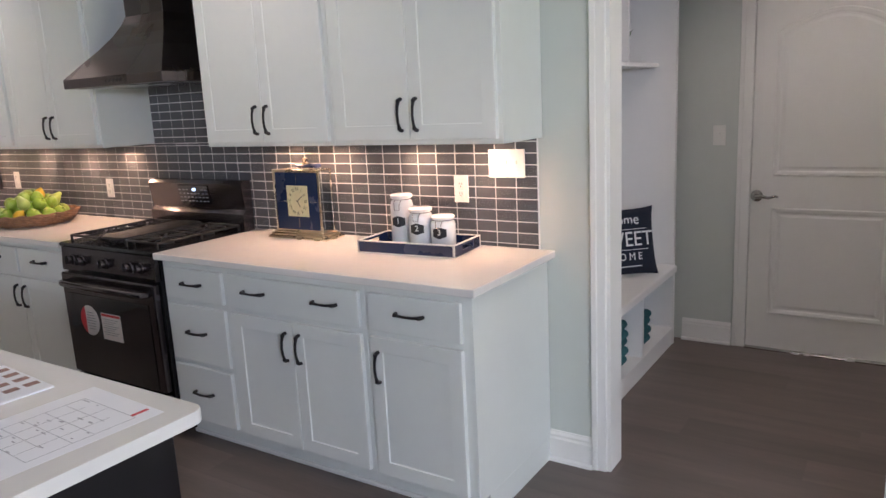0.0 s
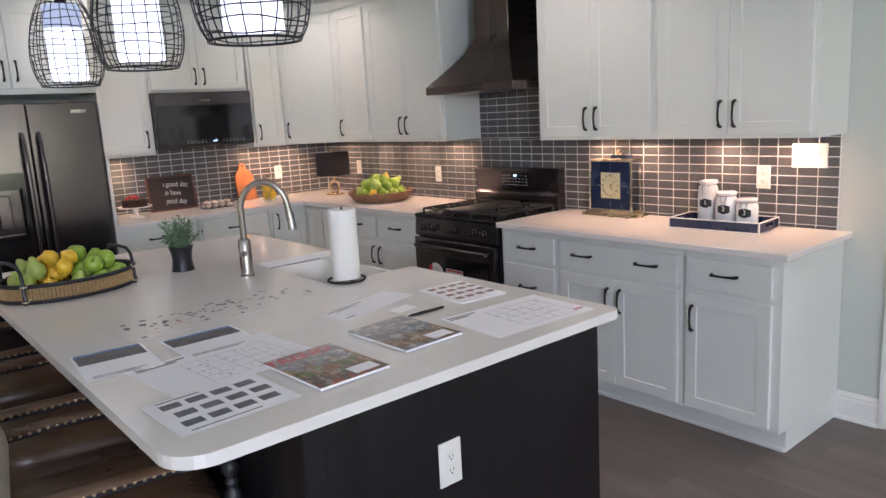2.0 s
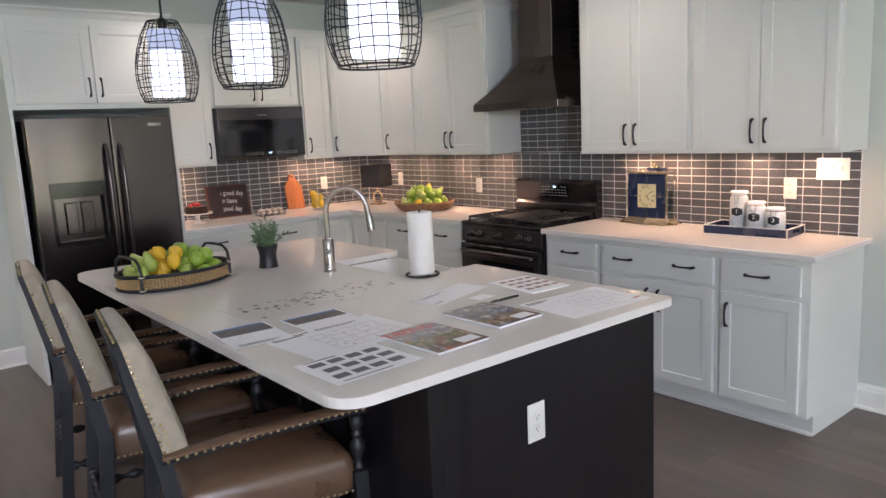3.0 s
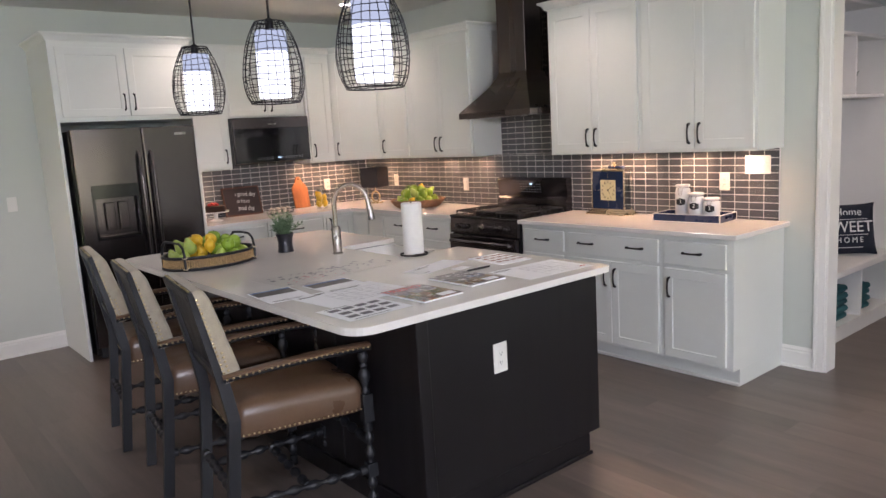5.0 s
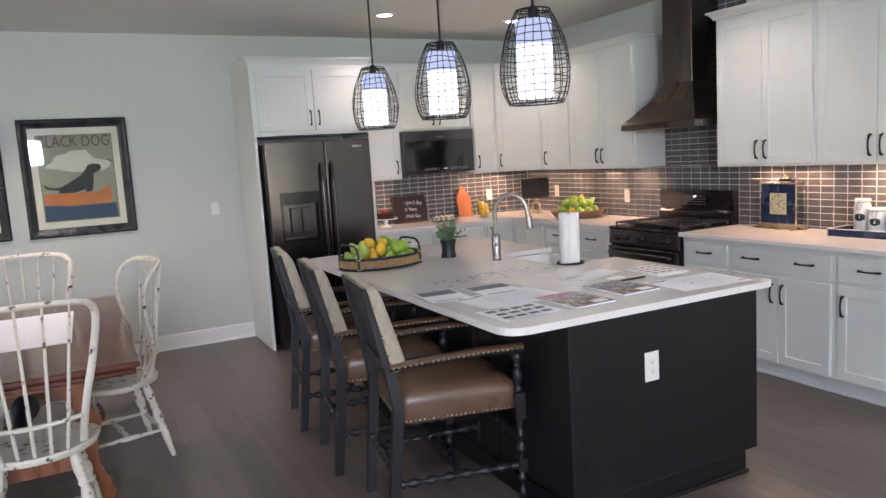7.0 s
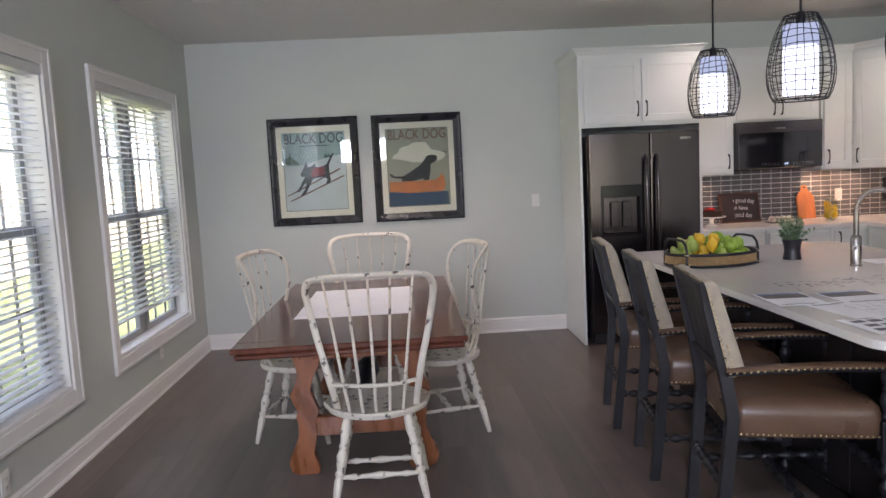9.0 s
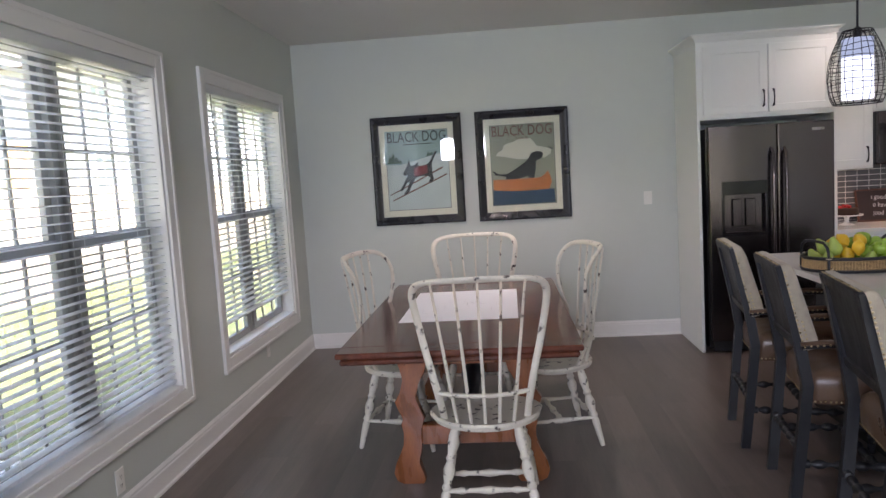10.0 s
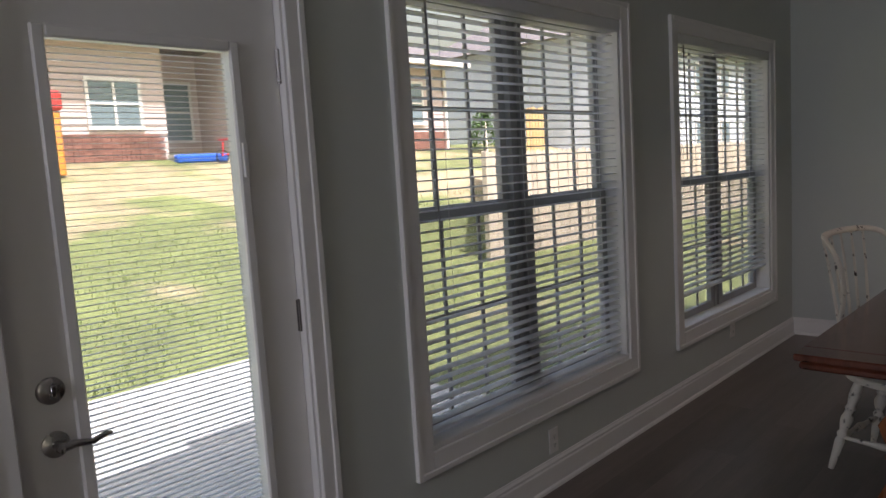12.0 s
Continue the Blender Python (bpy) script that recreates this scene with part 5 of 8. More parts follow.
part("barge_board", bm, TRIM, brick_home, "white sloping gable board")
far_window(brick_home, -37.2, -36.4, 5.5, 6.5, -32.38)
far_house("dark blue-grey two-storey house in the distance", plain("slate_siding", (0.20, 0.23, 0.28), 0.7), -66.5, -58.5, -60.0, 1.7, 2, 3.0)
shed = thing("new_wood_fence", "yellow new-pine privacy fence panels behind the board fence", "fence", pose(0, 0, 0))
for k in range(6):
    boxes("board", NEW_WOOD, shed, (-16.65 - 0.2 * k, -16.47 - 0.2 * k, -21.0, -20.97, rise(-21) - 0.1, rise(-21) + 1.65 + 0.03 * (k % 3)))
bush = thing("shrub", "green clipped shrub at the neighbour's house corner", "shrub", pose(-14.2, -21.2, rise(-21.2)))
bm = bmesh.new()
for _ in range(900):
    a, b, r = rnd.uniform(0, 6.28), rnd.uniform(0, 1.5), rnd.uniform(0.45, 0.75)
    c = Vector((r * math.cos(a) * math.cos(b) * 0.8, r * math.sin(a) * math.cos(b) * 0.8, 0.15 + r * 1.9 * math.sin(b)))
    d = Vector((rnd.uniform(-1, 1), rnd.uniform(-1, 1), rnd.uniform(-0.4, 1))).normalized() * 0.09
    e = d.cross(Vector((rnd.uniform(-1, 1), rnd.uniform(-1, 1), 1))).normalized() * 0.05
    bm.faces.new([bm.verts.new(c + q) for q in (Vector(), d * 0.5 + e, d, d * 0.5 - e)])
part("crown", bm, material("shrub_leaf", (0.06, 0.13, 0.03), 0.6, island=0.4), bush, kind="stuff")
bm = bmesh.new()
tube(bm, [(0, 0, -0.05), (0.02, 0, 0.4), (0, 0.03, 0.9)], [0.05, 0.035, 0.01], 8)
part("trunk", bm, CHAIR_WOOD, bush, smooth=True)

# ---- bar chairs ----


def bobbins(length, r, count=5, block=0.05):
    """A profile of turned balls between two square-ended blocks."""
    out = [(0.0, 0.0), (r * 0.9, 0.0), (r * 0.9, block)]
    each = (length - 2 * block) / count
    for k in range(count):
        z = block + k * each
        out += [(r * 0.42, z + each * 0.06), (r * 0.55, z + each * 0.16), (r * 0.92, z + each * 0.34), (r, z + each * 0.5), (r * 0.92, z + each * 0.66), (r * 0.55, z + each * 0.84)]
    out += [(r * 0.42, length - block - each * 0.03), (r * 0.9, length - block), (r * 0.9, length), (0.0, length)]
    return out


def turned(name, a, b, r, parent, mat, count=5, block=0.05, seg=12):
    m, length = along(a, b)
    bm = bmesh.new()
    lathe(bm, bobbins(length, r, count, block), seg, m)
    return part(name, bm, mat, parent, smooth=True)


def nails(parent, lines, gap=0.019, r=0.0055):
    """Rows of domed brass nailheads along lines of (points, outward way)."""
    bm = bmesh.new()
    for pts, way in lines:
        for a, b in zip(pts, pts[1:]):
            a, b = Vector(a), Vector(b)
            n = max(int((b - a).length / gap), 1)
            for k in range(n):
                c = a.lerp(b, (k + 0.5) / n)
                m = along(c, c + Vector(way))[0]
                lathe(bm, [(r, 0), (r * 0.8, 0.0022), (0, 0.0036)], 6, m)
    return part("nailheads", bm, BRASS, parent, "row of antique brass nailheads", smooth=True, kind="stuff")


def cushion(name, mat, parent, outline_low, outline_high, z0, z1, crown_by, label=""):
    """An upholstered pad with rolled edges and a slightly domed top."""
    bm = bmesh.new()
    def ring(points, z, shrink):
        c = sum((Vector(p) for p in points), Vector((0, 0))) / len(points)
        return [bm.verts.new((c.x + (x - c.x) * shrink, c.y + (y - c.y) * shrink, z)) for x, y in points]
    h = z1 - z0
    rings = [ring(outline_low, z0, 0.97), ring(outline_low, z0 + 0.12 * h, 1.0), ring(outline_high, z0 + 0.6 * h, 1.015), ring(outline_high, z0 + 0.86 * h, 0.985), ring(outline_high, z1, 0.92),
             ring(outline_high, z1 + crown_by * 0.6, 0.7), ring(outline_high, z1 + crown_by, 0.35)]
    for a, b in zip(rings, rings[1:]):
        for k in range(len(a)):
            j = (k + 1) % len(a)
            bm.faces.new((a[k], a[j], b[j], b[k]))
    bm.faces.new(rings[0][::-1])
    bm.faces.new(rings[-1])
    return part(name, bm, mat, parent, label, smooth=True)


def bar_chair(m, label):
    c = thing("bar_chair", label, "bar chair", m, "chairs at the island")
    # back legs rise into the back's frame
    for s in (-1, 1):
        bm = bmesh.new()
        pts = [(s * 0.215, -0.315, 0.0), (s * 0.225, -0.285, 0.30), (s * 0.232, -0.262, 0.55), (s * 0.224, -0.285, 0.70), (s * 0.212, -0.352, 1.035)]
        rows = []
        for x, y, z in pts:
            rows.append([bm.verts.new((x + dx, y + dy, z)) for dx, dy in ((-0.02, -0.022), (0.02, -0.022), (0.02, 0.022), (-0.02, 0.022))])
        for a, b in zip(rows, rows[1:]):
            for k in range(4):
                bm.faces.new((a[k], a[(k + 1) % 4], b[(k + 1) % 4], b[k]))
        bm.faces.new(rows[0][::-1])
        bm.faces.new(rows[-1])
        part("back_leg", bm, CHAIR_WOOD, c, "weathered black square back leg")
    # front legs: block, bobbins, then the arm post above the seat
    for s in (-1, 1):
        x, y = s * 0.252, 0.272
        bm = bmesh.new()
        lathe(bm, bobbins(0.42, 0.022, 5, 0.045), 12, pose(x, y, 0.0))
        box(bm, x - 0.022, x + 0.022, y - 0.022, y + 0.022, 0.175, 0.235, 0.002)
        box(bm, x - 0.023, x + 0.023, y - 0.023, y + 0.023, 0.415, 0.535, 0.002)
        part("front_leg", bm, CHAIR_WOOD, c, "turned bobbin front leg", smooth=True)
        bm = bmesh.new()
        lathe(bm, [(0.0, 0), (0.016, 0), (0.020, 0.01), (0.012, 0.025), (0.014, 0.04), (0.024, 0.065), (0.024, 0.085), (0.013, 0.105), (0.018, 0.118), (0.013, 0.13), (0.022, 0.15), (0.022, 0.162), (0.014, 0.178), (0.0, 0.185)], 14, pose(x, y, 0.535))
        part("arm_post", bm, CHAIR_WOOD, c, "turned arm post", smooth=True)
        arm_pts = [(s * 0.245, -0.29, 0.715), (s * 0.258, -0.10, 0.728), (s * 0.258, 0.12, 0.732), (s * 0.252, 0.30, 0.726)]
        bm = bmesh.new()
        tube(bm, arm_pts, [0.020, 0.024, 0.026, 0.027], 12, flat=0.42)
        part("arm", bm, CHAIR_WOOD, c, "flat wooden arm", smooth=True)
        bm = bmesh.new()
        tube(bm, [(x2, y2, z2 + 0.013) for x2, y2, z2 in arm_pts], [0.022, 0.027, 0.029, 0.027], 14, flat=0.42)
        pad = part("arm_pad", bm, LEATHER, c, "brown leather arm pad", smooth=True)
        nails(pad, [([(a + t * 0.026, b, e + 0.008) for a, b, e in arm_pts], (t, 0, 0)) for t in (-1, 1)], 0.022)
        turned("side_stretcher", (s * 0.220, -0.305, 0.205), (x, y, 0.205), 0.021, c, CHAIR_WOOD, 6)
    turned("cross_stretcher", (-0.236, 0.0, 0.205), (0.236, 0.0, 0.205), 0.021, c, CHAIR_WOOD, 5, 0.03)
    turned("front_stretcher", (-0.252, 0.272, 0.33), (0.252, 0.272, 0.33), 0.022, c, CHAIR_WOOD, 5)
    turned("rear_stretcher", (-0.222, -0.292, 0.27), (0.222, -0.292, 0.27), 0.020, c, CHAIR_WOOD, 5)
    low = rounded([(-0.225, -0.245), (0.225, -0.245), (0.262, 0.262), (-0.262, 0.262)], [0.03, 0.03, 0.04, 0.04], 4)
    seat = cushion("seat", LEATHER, c, low, low, 0.465, 0.60, 0.018, "plump brown leather seat")
    nails(seat, [([(-0.268, 0.25, 0.478), (-0.228, -0.24, 0.478)], (-1, 0, 0)), ([(0.268, 0.25, 0.478), (0.228, -0.24, 0.478)], (1, 0, 0)), ([(-0.25, 0.268, 0.478), (0.25, 0.268, 0.478)], (0, 1, 0)), ([(-0.2, -0.249, 0.478), (0.2, -0.249, 0.478)], (0, -1, 0))])
    # the back: a framed wooden outside and a padded linen inside
    lean = Matrix.Translation((0, -0.268, 0.705)) @ Matrix.Rotation(radians(13), 4, "X")
    H = 0.364
    bm = bmesh.new()
    rail = 0.038
    for s in ((-0.235, -0.235 + rail, 0, H), (0.235 - rail, 0.235, 0, H), (-0.235 + rail, 0.235 - rail, 0, rail), (-0.235 + rail, 0.235 - rail, H - rail, H)):
        box(bm, s[0], s[1], -0.030, 0.0, s[2], s[3], 0.002)
    frame_ob = part("back_frame", bm, CHAIR_WOOD, c, "weathered black back frame")
    frame_ob.matrix_basis = lean
    inset = boxes("back_panel", CHAIR_WOOD, c, (-0.235 + rail, 0.235 - rail, -0.018, 0.0, rail, H - rail))
    inset.matrix_basis = lean
    bm = bmesh.new()
    edge_pts = rounded([(-0.248, -0.01), (0.248, -0.01), (0.252, H + 0.004), (-0.252, H + 0.004)], [0.02, 0.02, 0.03, 0.03], 4)
    flip = Matrix(((1, 0, 0, 0), (0, 0, 1, 0), (0, 1, 0, 0), (0, 0, 0, 1)))
    def ring(y, shrink):
        out = []
        for x, z in edge_pts:
            h = (z - H / 2) * shrink + H / 2
            full = 0.32 + 0.68 * math.sqrt(max(1 - max(h / (H + 0.004), 0) ** 2.6, 0))
            out.append(bm.verts.new(flip @ Vector((x * shrink, h, y if y < 0 else y * full))))
        return out
    levels = [-0.010, 0.016, 0.040, 0.056, 0.064, 0.067]
    rings = [ring(y, f) for y, f in zip(levels, (1.0, 1.0, 0.99, 0.95, 0.75, 0.35))]
    for a, b in zip(rings, rings[1:]):
        for k in range(len(a)):
            j = (k + 1) % len(a)
            bm.faces.new((a[k], a[j], b[j], b[k]))
    bm.faces.new(rings[-1])
    pad = part("backrest", bm, LINEN, c, "padded tan linen backrest", smooth=True)
    pad.matrix_basis = lean
    nails(pad, [([(s * 0.2535, -0.006, 0.0), (s * 0.2535, -0.006, H - 0.02)], (s, 0, 0)) for s in (-1, 1)] + [([(s * 0.2535, 0.012, 0.0), (s * 0.2535, 0.012, H * 0.35)], (s, 0, 0)) for s in (-1, 1)]
              + [([(-0.23, -0.018, H + 0.0045), (0.23, -0.018, H + 0.0045)], (0, 0, 1))], 0.017)
    return c


base_chair = bar_chair(pose(3.87, -3.115, 0, 0, 0, -9), "black wooden bar chair, brown leather seat, linen back, island corner")
for x, y, turn_by in ((3.18, -3.125, -8), (2.48, -3.10, -8)):
    ob = copy_thing(base_chair, pose(x, y, 0, 0, 0, turn_by))
    tagged(ob, "black wooden bar chair, brown leather seat, linen back, under the island")

# ---- dining table ----
TX0, TX1, TY0, TY1, TZ = 1.385, 3.375, -5.415, -4.33, 0.76
table = thing("dining_table", "dark red mahogany trestle table with wavy walnut legs", "dining table", pose(0, 0, 0))
for k in range(4):
    a = TY0 + 0.002 + k * (TY1 - TY0) / 4
    boxes("tabletop_board", TABLE, table, (TX0 + 0.13, TX1 - 0.13, a, a + (TY1 - TY0) / 4 - 0.0015, TZ - 0.026, TZ), bevel=0.001)
for a, b in ((TX0, TX0 + 0.1285), (TX1 - 0.1285, TX1)):
    boxes("end_cleat", TABLE, table, (a, b, TY0, TY1, TZ - 0.026, TZ + 0.0005), bevel=0.006)
boxes("lower_leaf", TABLE, table, (TX0 + 0.02, TX1 - 0.015, TY0 + 0.015, TY1 - 0.015, TZ - 0.058, TZ - 0.030), bevel=0.008)
boxes("apron", TABLE_LEG, table, (1.62, 3.08, -5.18, -5.15, 0.62, TZ - 0.060), (1.62, 3.08, -4.60, -4.57, 0.62, TZ - 0.060), bevel=0.002)


def wavy_leg(x, y, s):
    """A sawn scrolled leg board, thick along x; s: the way its belly goes."""
    left = [(0.085, 0.70), (0.075, 0.66), (0.035, 0.60), (0.020, 0.53), (0.035, 0.47), (0.070, 0.42), (0.048, 0.36), (0.030, 0.33), (0.046, 0.30), (0.030, 0.26), (0.034, 0.20), (0.060, 0.15), (0.085, 0.10), (0.095, 0.055), (0.080, 0.015), (0.050, 0.0)]
    right = [(-0.050, 0.0), (-0.062, 0.02), (-0.050, 0.07), (-0.030, 0.11), (-0.048, 0.15), (-0.056, 0.22), (-0.050, 0.28), (-0.075, 0.33), (-0.055, 0.38), (-0.030, 0.44), (-0.045, 0.50), (-0.085, 0.56), (-0.100, 0.62), (-0.095, 0.70)]
    bm = bmesh.new()
    m = Matrix(((0, 0, 1, x), (s, 0, 0, y), (0, 1, 0, 0), (0, 0, 0, 1)))
    prism(bm, left + right, -0.027, 0.027, 0.004, m)
    return part("leg", bm, TABLE_LEG, table, "scroll-sawn walnut leg board", smooth=True)


for x in (2.98, 1.72):
    wavy_leg(x, -5.155, -1)
    wavy_leg(x, -4.575, 1)
    boxes("cross_rail", TABLE_LEG, table, (x - 0.03, x + 0.03, -5.10, -4.63, 0.20, 0.30), bevel=0.006)
    boxes("top_rail", TABLE_LEG, table, (x - 0.03, x + 0.03, -5.10, -4.63, 0.60, 0.70), bevel=0.006)
bm = bmesh.new()
m, far = along((1.75, -4.865, 0.36), (2.95, -4.865, 0.36))
lathe(bm, [(0.0, 0), (0.03, 0), (0.035, 0.1), (0.022, 0.14), (0.04, 0.2), (0.045, far / 2 - 0.1), (0.065, far / 2 - 0.04), (0.07, far / 2), (0.065, far / 2 + 0.04), (0.045, far / 2 + 0.1), (0.04, far - 0.2), (0.022, far - 0.14), (0.035, far - 0.1), (0.03, far), (0.0, far)], 18, m)
part("long_stretcher", bm, CHAIR_WOOD, table, "thick turned dark stretcher", smooth=True)


def dining_chair(m, label):
    c = thing("dining_chair", label, "dining chair", m, "chairs round the table")
    SZ = 0.455
    outline = []
    for k in range(28):
        a = 2 * math.pi * k / 28
        x, y = 0.252 * math.cos(a), 0.230 * math.sin(a)
        outline.append((x * (1.03 if y > 0 else 0.97), y * (1.0 if y < 0 else 0.93)))
    bm = bmesh.new()
    def ring(z, f):
        return [bm.verts.new((x * f, y * f, z)) for x, y in outline]
    rings = [ring(SZ - 0.040, 0.86), ring(SZ - 0.028, 0.98), ring(SZ - 0.010, 1.0), ring(SZ, 0.975), ring(SZ - 0.004, 0.88), ring(SZ - 0.012, 0.6), ring(SZ - 0.013, 0.3)]
    for a, b in zip(rings, rings[1:]):
        for k in range(28):
            bm.faces.new((a[k], a[(k + 1) % 28], b[(k + 1) % 28], b[k]))
    bm.faces.new(rings[0][::-1])
    bm.faces.new(rings[-1])
    part("seat", bm, CHIPPED, c, "saddled round seat", smooth=True)
    # the bow: out from the seat's sides, in at the waist, out again and across the top
    half = [(0.183, -0.085, SZ - 0.01), (0.190, -0.135, 0.52), (0.203, -0.172, 0.60), (0.222, -0.172, 0.69), (0.246, -0.148, 0.78), (0.266, -0.132, 0.87), (0.281, -0.138, 0.95), (0.285, -0.168, 1.01), (0.270, -0.212, 1.052), (0.235, -0.252, 1.072), (0.18, -0.280, 1.080), (0.10, -0.300, 1.084), (0.0, -0.306, 1.085)]
    half = [(x, -0.15 + (y + 0.15) * 0.80, z) for x, y, z in half]
    pts = half + [(-x, y, z) for x, y, z in half[-2::-1]]
    fine = []
    for i in range(len(pts) - 1):
        p0, p1, p2, p3 = (Vector(pts[max(min(j, len(pts) - 1), 0)]) for j in (i - 1, i, i + 1, i + 2))
        for t in (0.0, 0.34, 0.67):
            fine.append(0.5 * ((2 * p1) + (p2 - p0) * t + (2 * p0 - 5 * p1 + 4 * p2 - p3) * t * t + (3 * p1 - p0 - 3 * p2 + p3) * t ** 3))
    fine.append(Vector(pts[-1]))
    bm = bmesh.new()
    tube(bm, fine, 0.0165, 10, flat=0.62)
    part("back_bow", bm, CHIPPED, c, "bent bow of the back", smooth=True)
    for k in range(5):
        t = (k - 2) / 2
        a, b = Vector((t * 0.120, -0.165 - 0.02 * (1 - t * t), SZ - 0.012)), Vector((t * 0.195, -0.262 - 0.012 * (1 - t * t), 1.078 - 0.004 * abs(t)))
        bm = bmesh.new()
        mid1, mid2 = a.lerp(b, 0.22) + Vector((0, -0.012, 0)), a.lerp(b, 0.5) + Vector((0, -0.006, 0))
        tube(bm, [a, mid1, mid2, a.lerp(b, 0.8), b], [0.0075, 0.0085, 0.0072, 0.006, 0.0055], 7)
        part("spindle", bm, CHIPPED, c, "slim spindle", smooth=True)
    bm = bmesh.new()
    arc = [(0.190 * t, -0.180 - 0.034 * (1 - t * t) - 0.005, 0.590 - 0.008 * (1 - t * t)) for t in (k / 6 for k in range(-6, 7))]
    tube(bm, arc, 0.0145, 8, flat=0.7)
    part("back_rail", bm, CHIPPED, c, "curved cross rail", smooth=True)
    legs = {}
    for sx in (-1, 1):
        for sy in (-1, 1):
            top, foot = Vector((sx * 0.135, sy * 0.125, SZ - 0.032)), Vector((sx * 0.215, sy * 0.215, 0.0))
            m2, far = along(foot, top)
            bm = bmesh.new()
            lathe(bm, [(0.0, 0), (0.0125, 0), (0.0145, 0.03), (0.021, 0.14), (0.0155, 0.158), (0.022, 0.170), (0.022, 0.178), (0.015, 0.19), (0.024, 0.225), (0.027, 0.25), (0.021, 0.27), (0.016, 0.285), (0.0235, 0.30), (0.017, 0.315), (0.024, 0.36), (0.022, 0.40), (0.015, far), (0.0, far)], 14, m2)
            part("leg", bm, CHIPPED, c, "turned splayed leg", smooth=True)
            legs[sx, sy] = foot.lerp(top, 0.36)
    for sx in (-1, 1):
        m2, far = along(legs[sx, -1], legs[sx, 1])
        bm = bmesh.new()
        lathe(bm, [(0.0, 0), (0.008, 0), (0.010, far * 0.3), (0.016, far * 0.5), (0.010, far * 0.7), (0.008, far), (0.0, far)], 10, m2)
        part("side_stretcher", bm, CHIPPED, c, smooth=True)
    m2, far = along(legs[-1, 0 - 1].lerp(legs[-1, 1], 0.5), legs[1, -1].lerp(legs[1, 1], 0.5))
    for (a, b) in ((legs[-1, -1], legs[1, -1]), (legs[-1, -1].lerp(legs[-1, 1], 0.5), legs[1, -1].lerp(legs[1, 1], 0.5))):
        m2, far = along(a, b)
        bm = bmesh.new()
        lathe(bm, [(0.0, 0), (0.009, 0), (0.011, far * 0.12), (0.016, far * 0.18), (0.010, far * 0.24), (0.012, far * 0.38), (0.019, far * 0.5), (0.012, far * 0.62), (0.010, far * 0.76), (0.016, far * 0.82), (0.011, far * 0.88), (0.009, far), (0.0, far)], 12, m2)
        part("cross_stretcher", bm, CHIPPED, c, smooth=True)
    return c


dc = dining_chair(pose(3.25, -4.765, 0, 0, 0, 90), "cream chipped-paint bow-back dining chair at the table's free end")
for x, y, rz, text in ((1.60, -4.86, -90, "cream chipped-paint bow-back dining chair at the table's wall end"), (2.40, -4.42, 0, ""), (2.34, -5.265, 0, "")):
    if not text:
        rz = 191 if y > -4.8 else -11
        text = "cream chipped-paint bow-back dining chair tucked under the table's side"
    tagged(copy_thing(dc, pose(x, y, 0, 0, 0, rz)), text)

# ---- pendants, downlights, vent, under-cabinet lights ----
SHADE_GLOW = glow("lit_frosted_glass", (0.88, 0.95, 1.0), 0.34)
SHADE_DIM = glow("dim_frosted_glass", (0.72, 0.84, 1.0), 0.10)
WIRE = material("black_wire", (0.010, 0.010, 0.014), 0.4, metal=0.2)


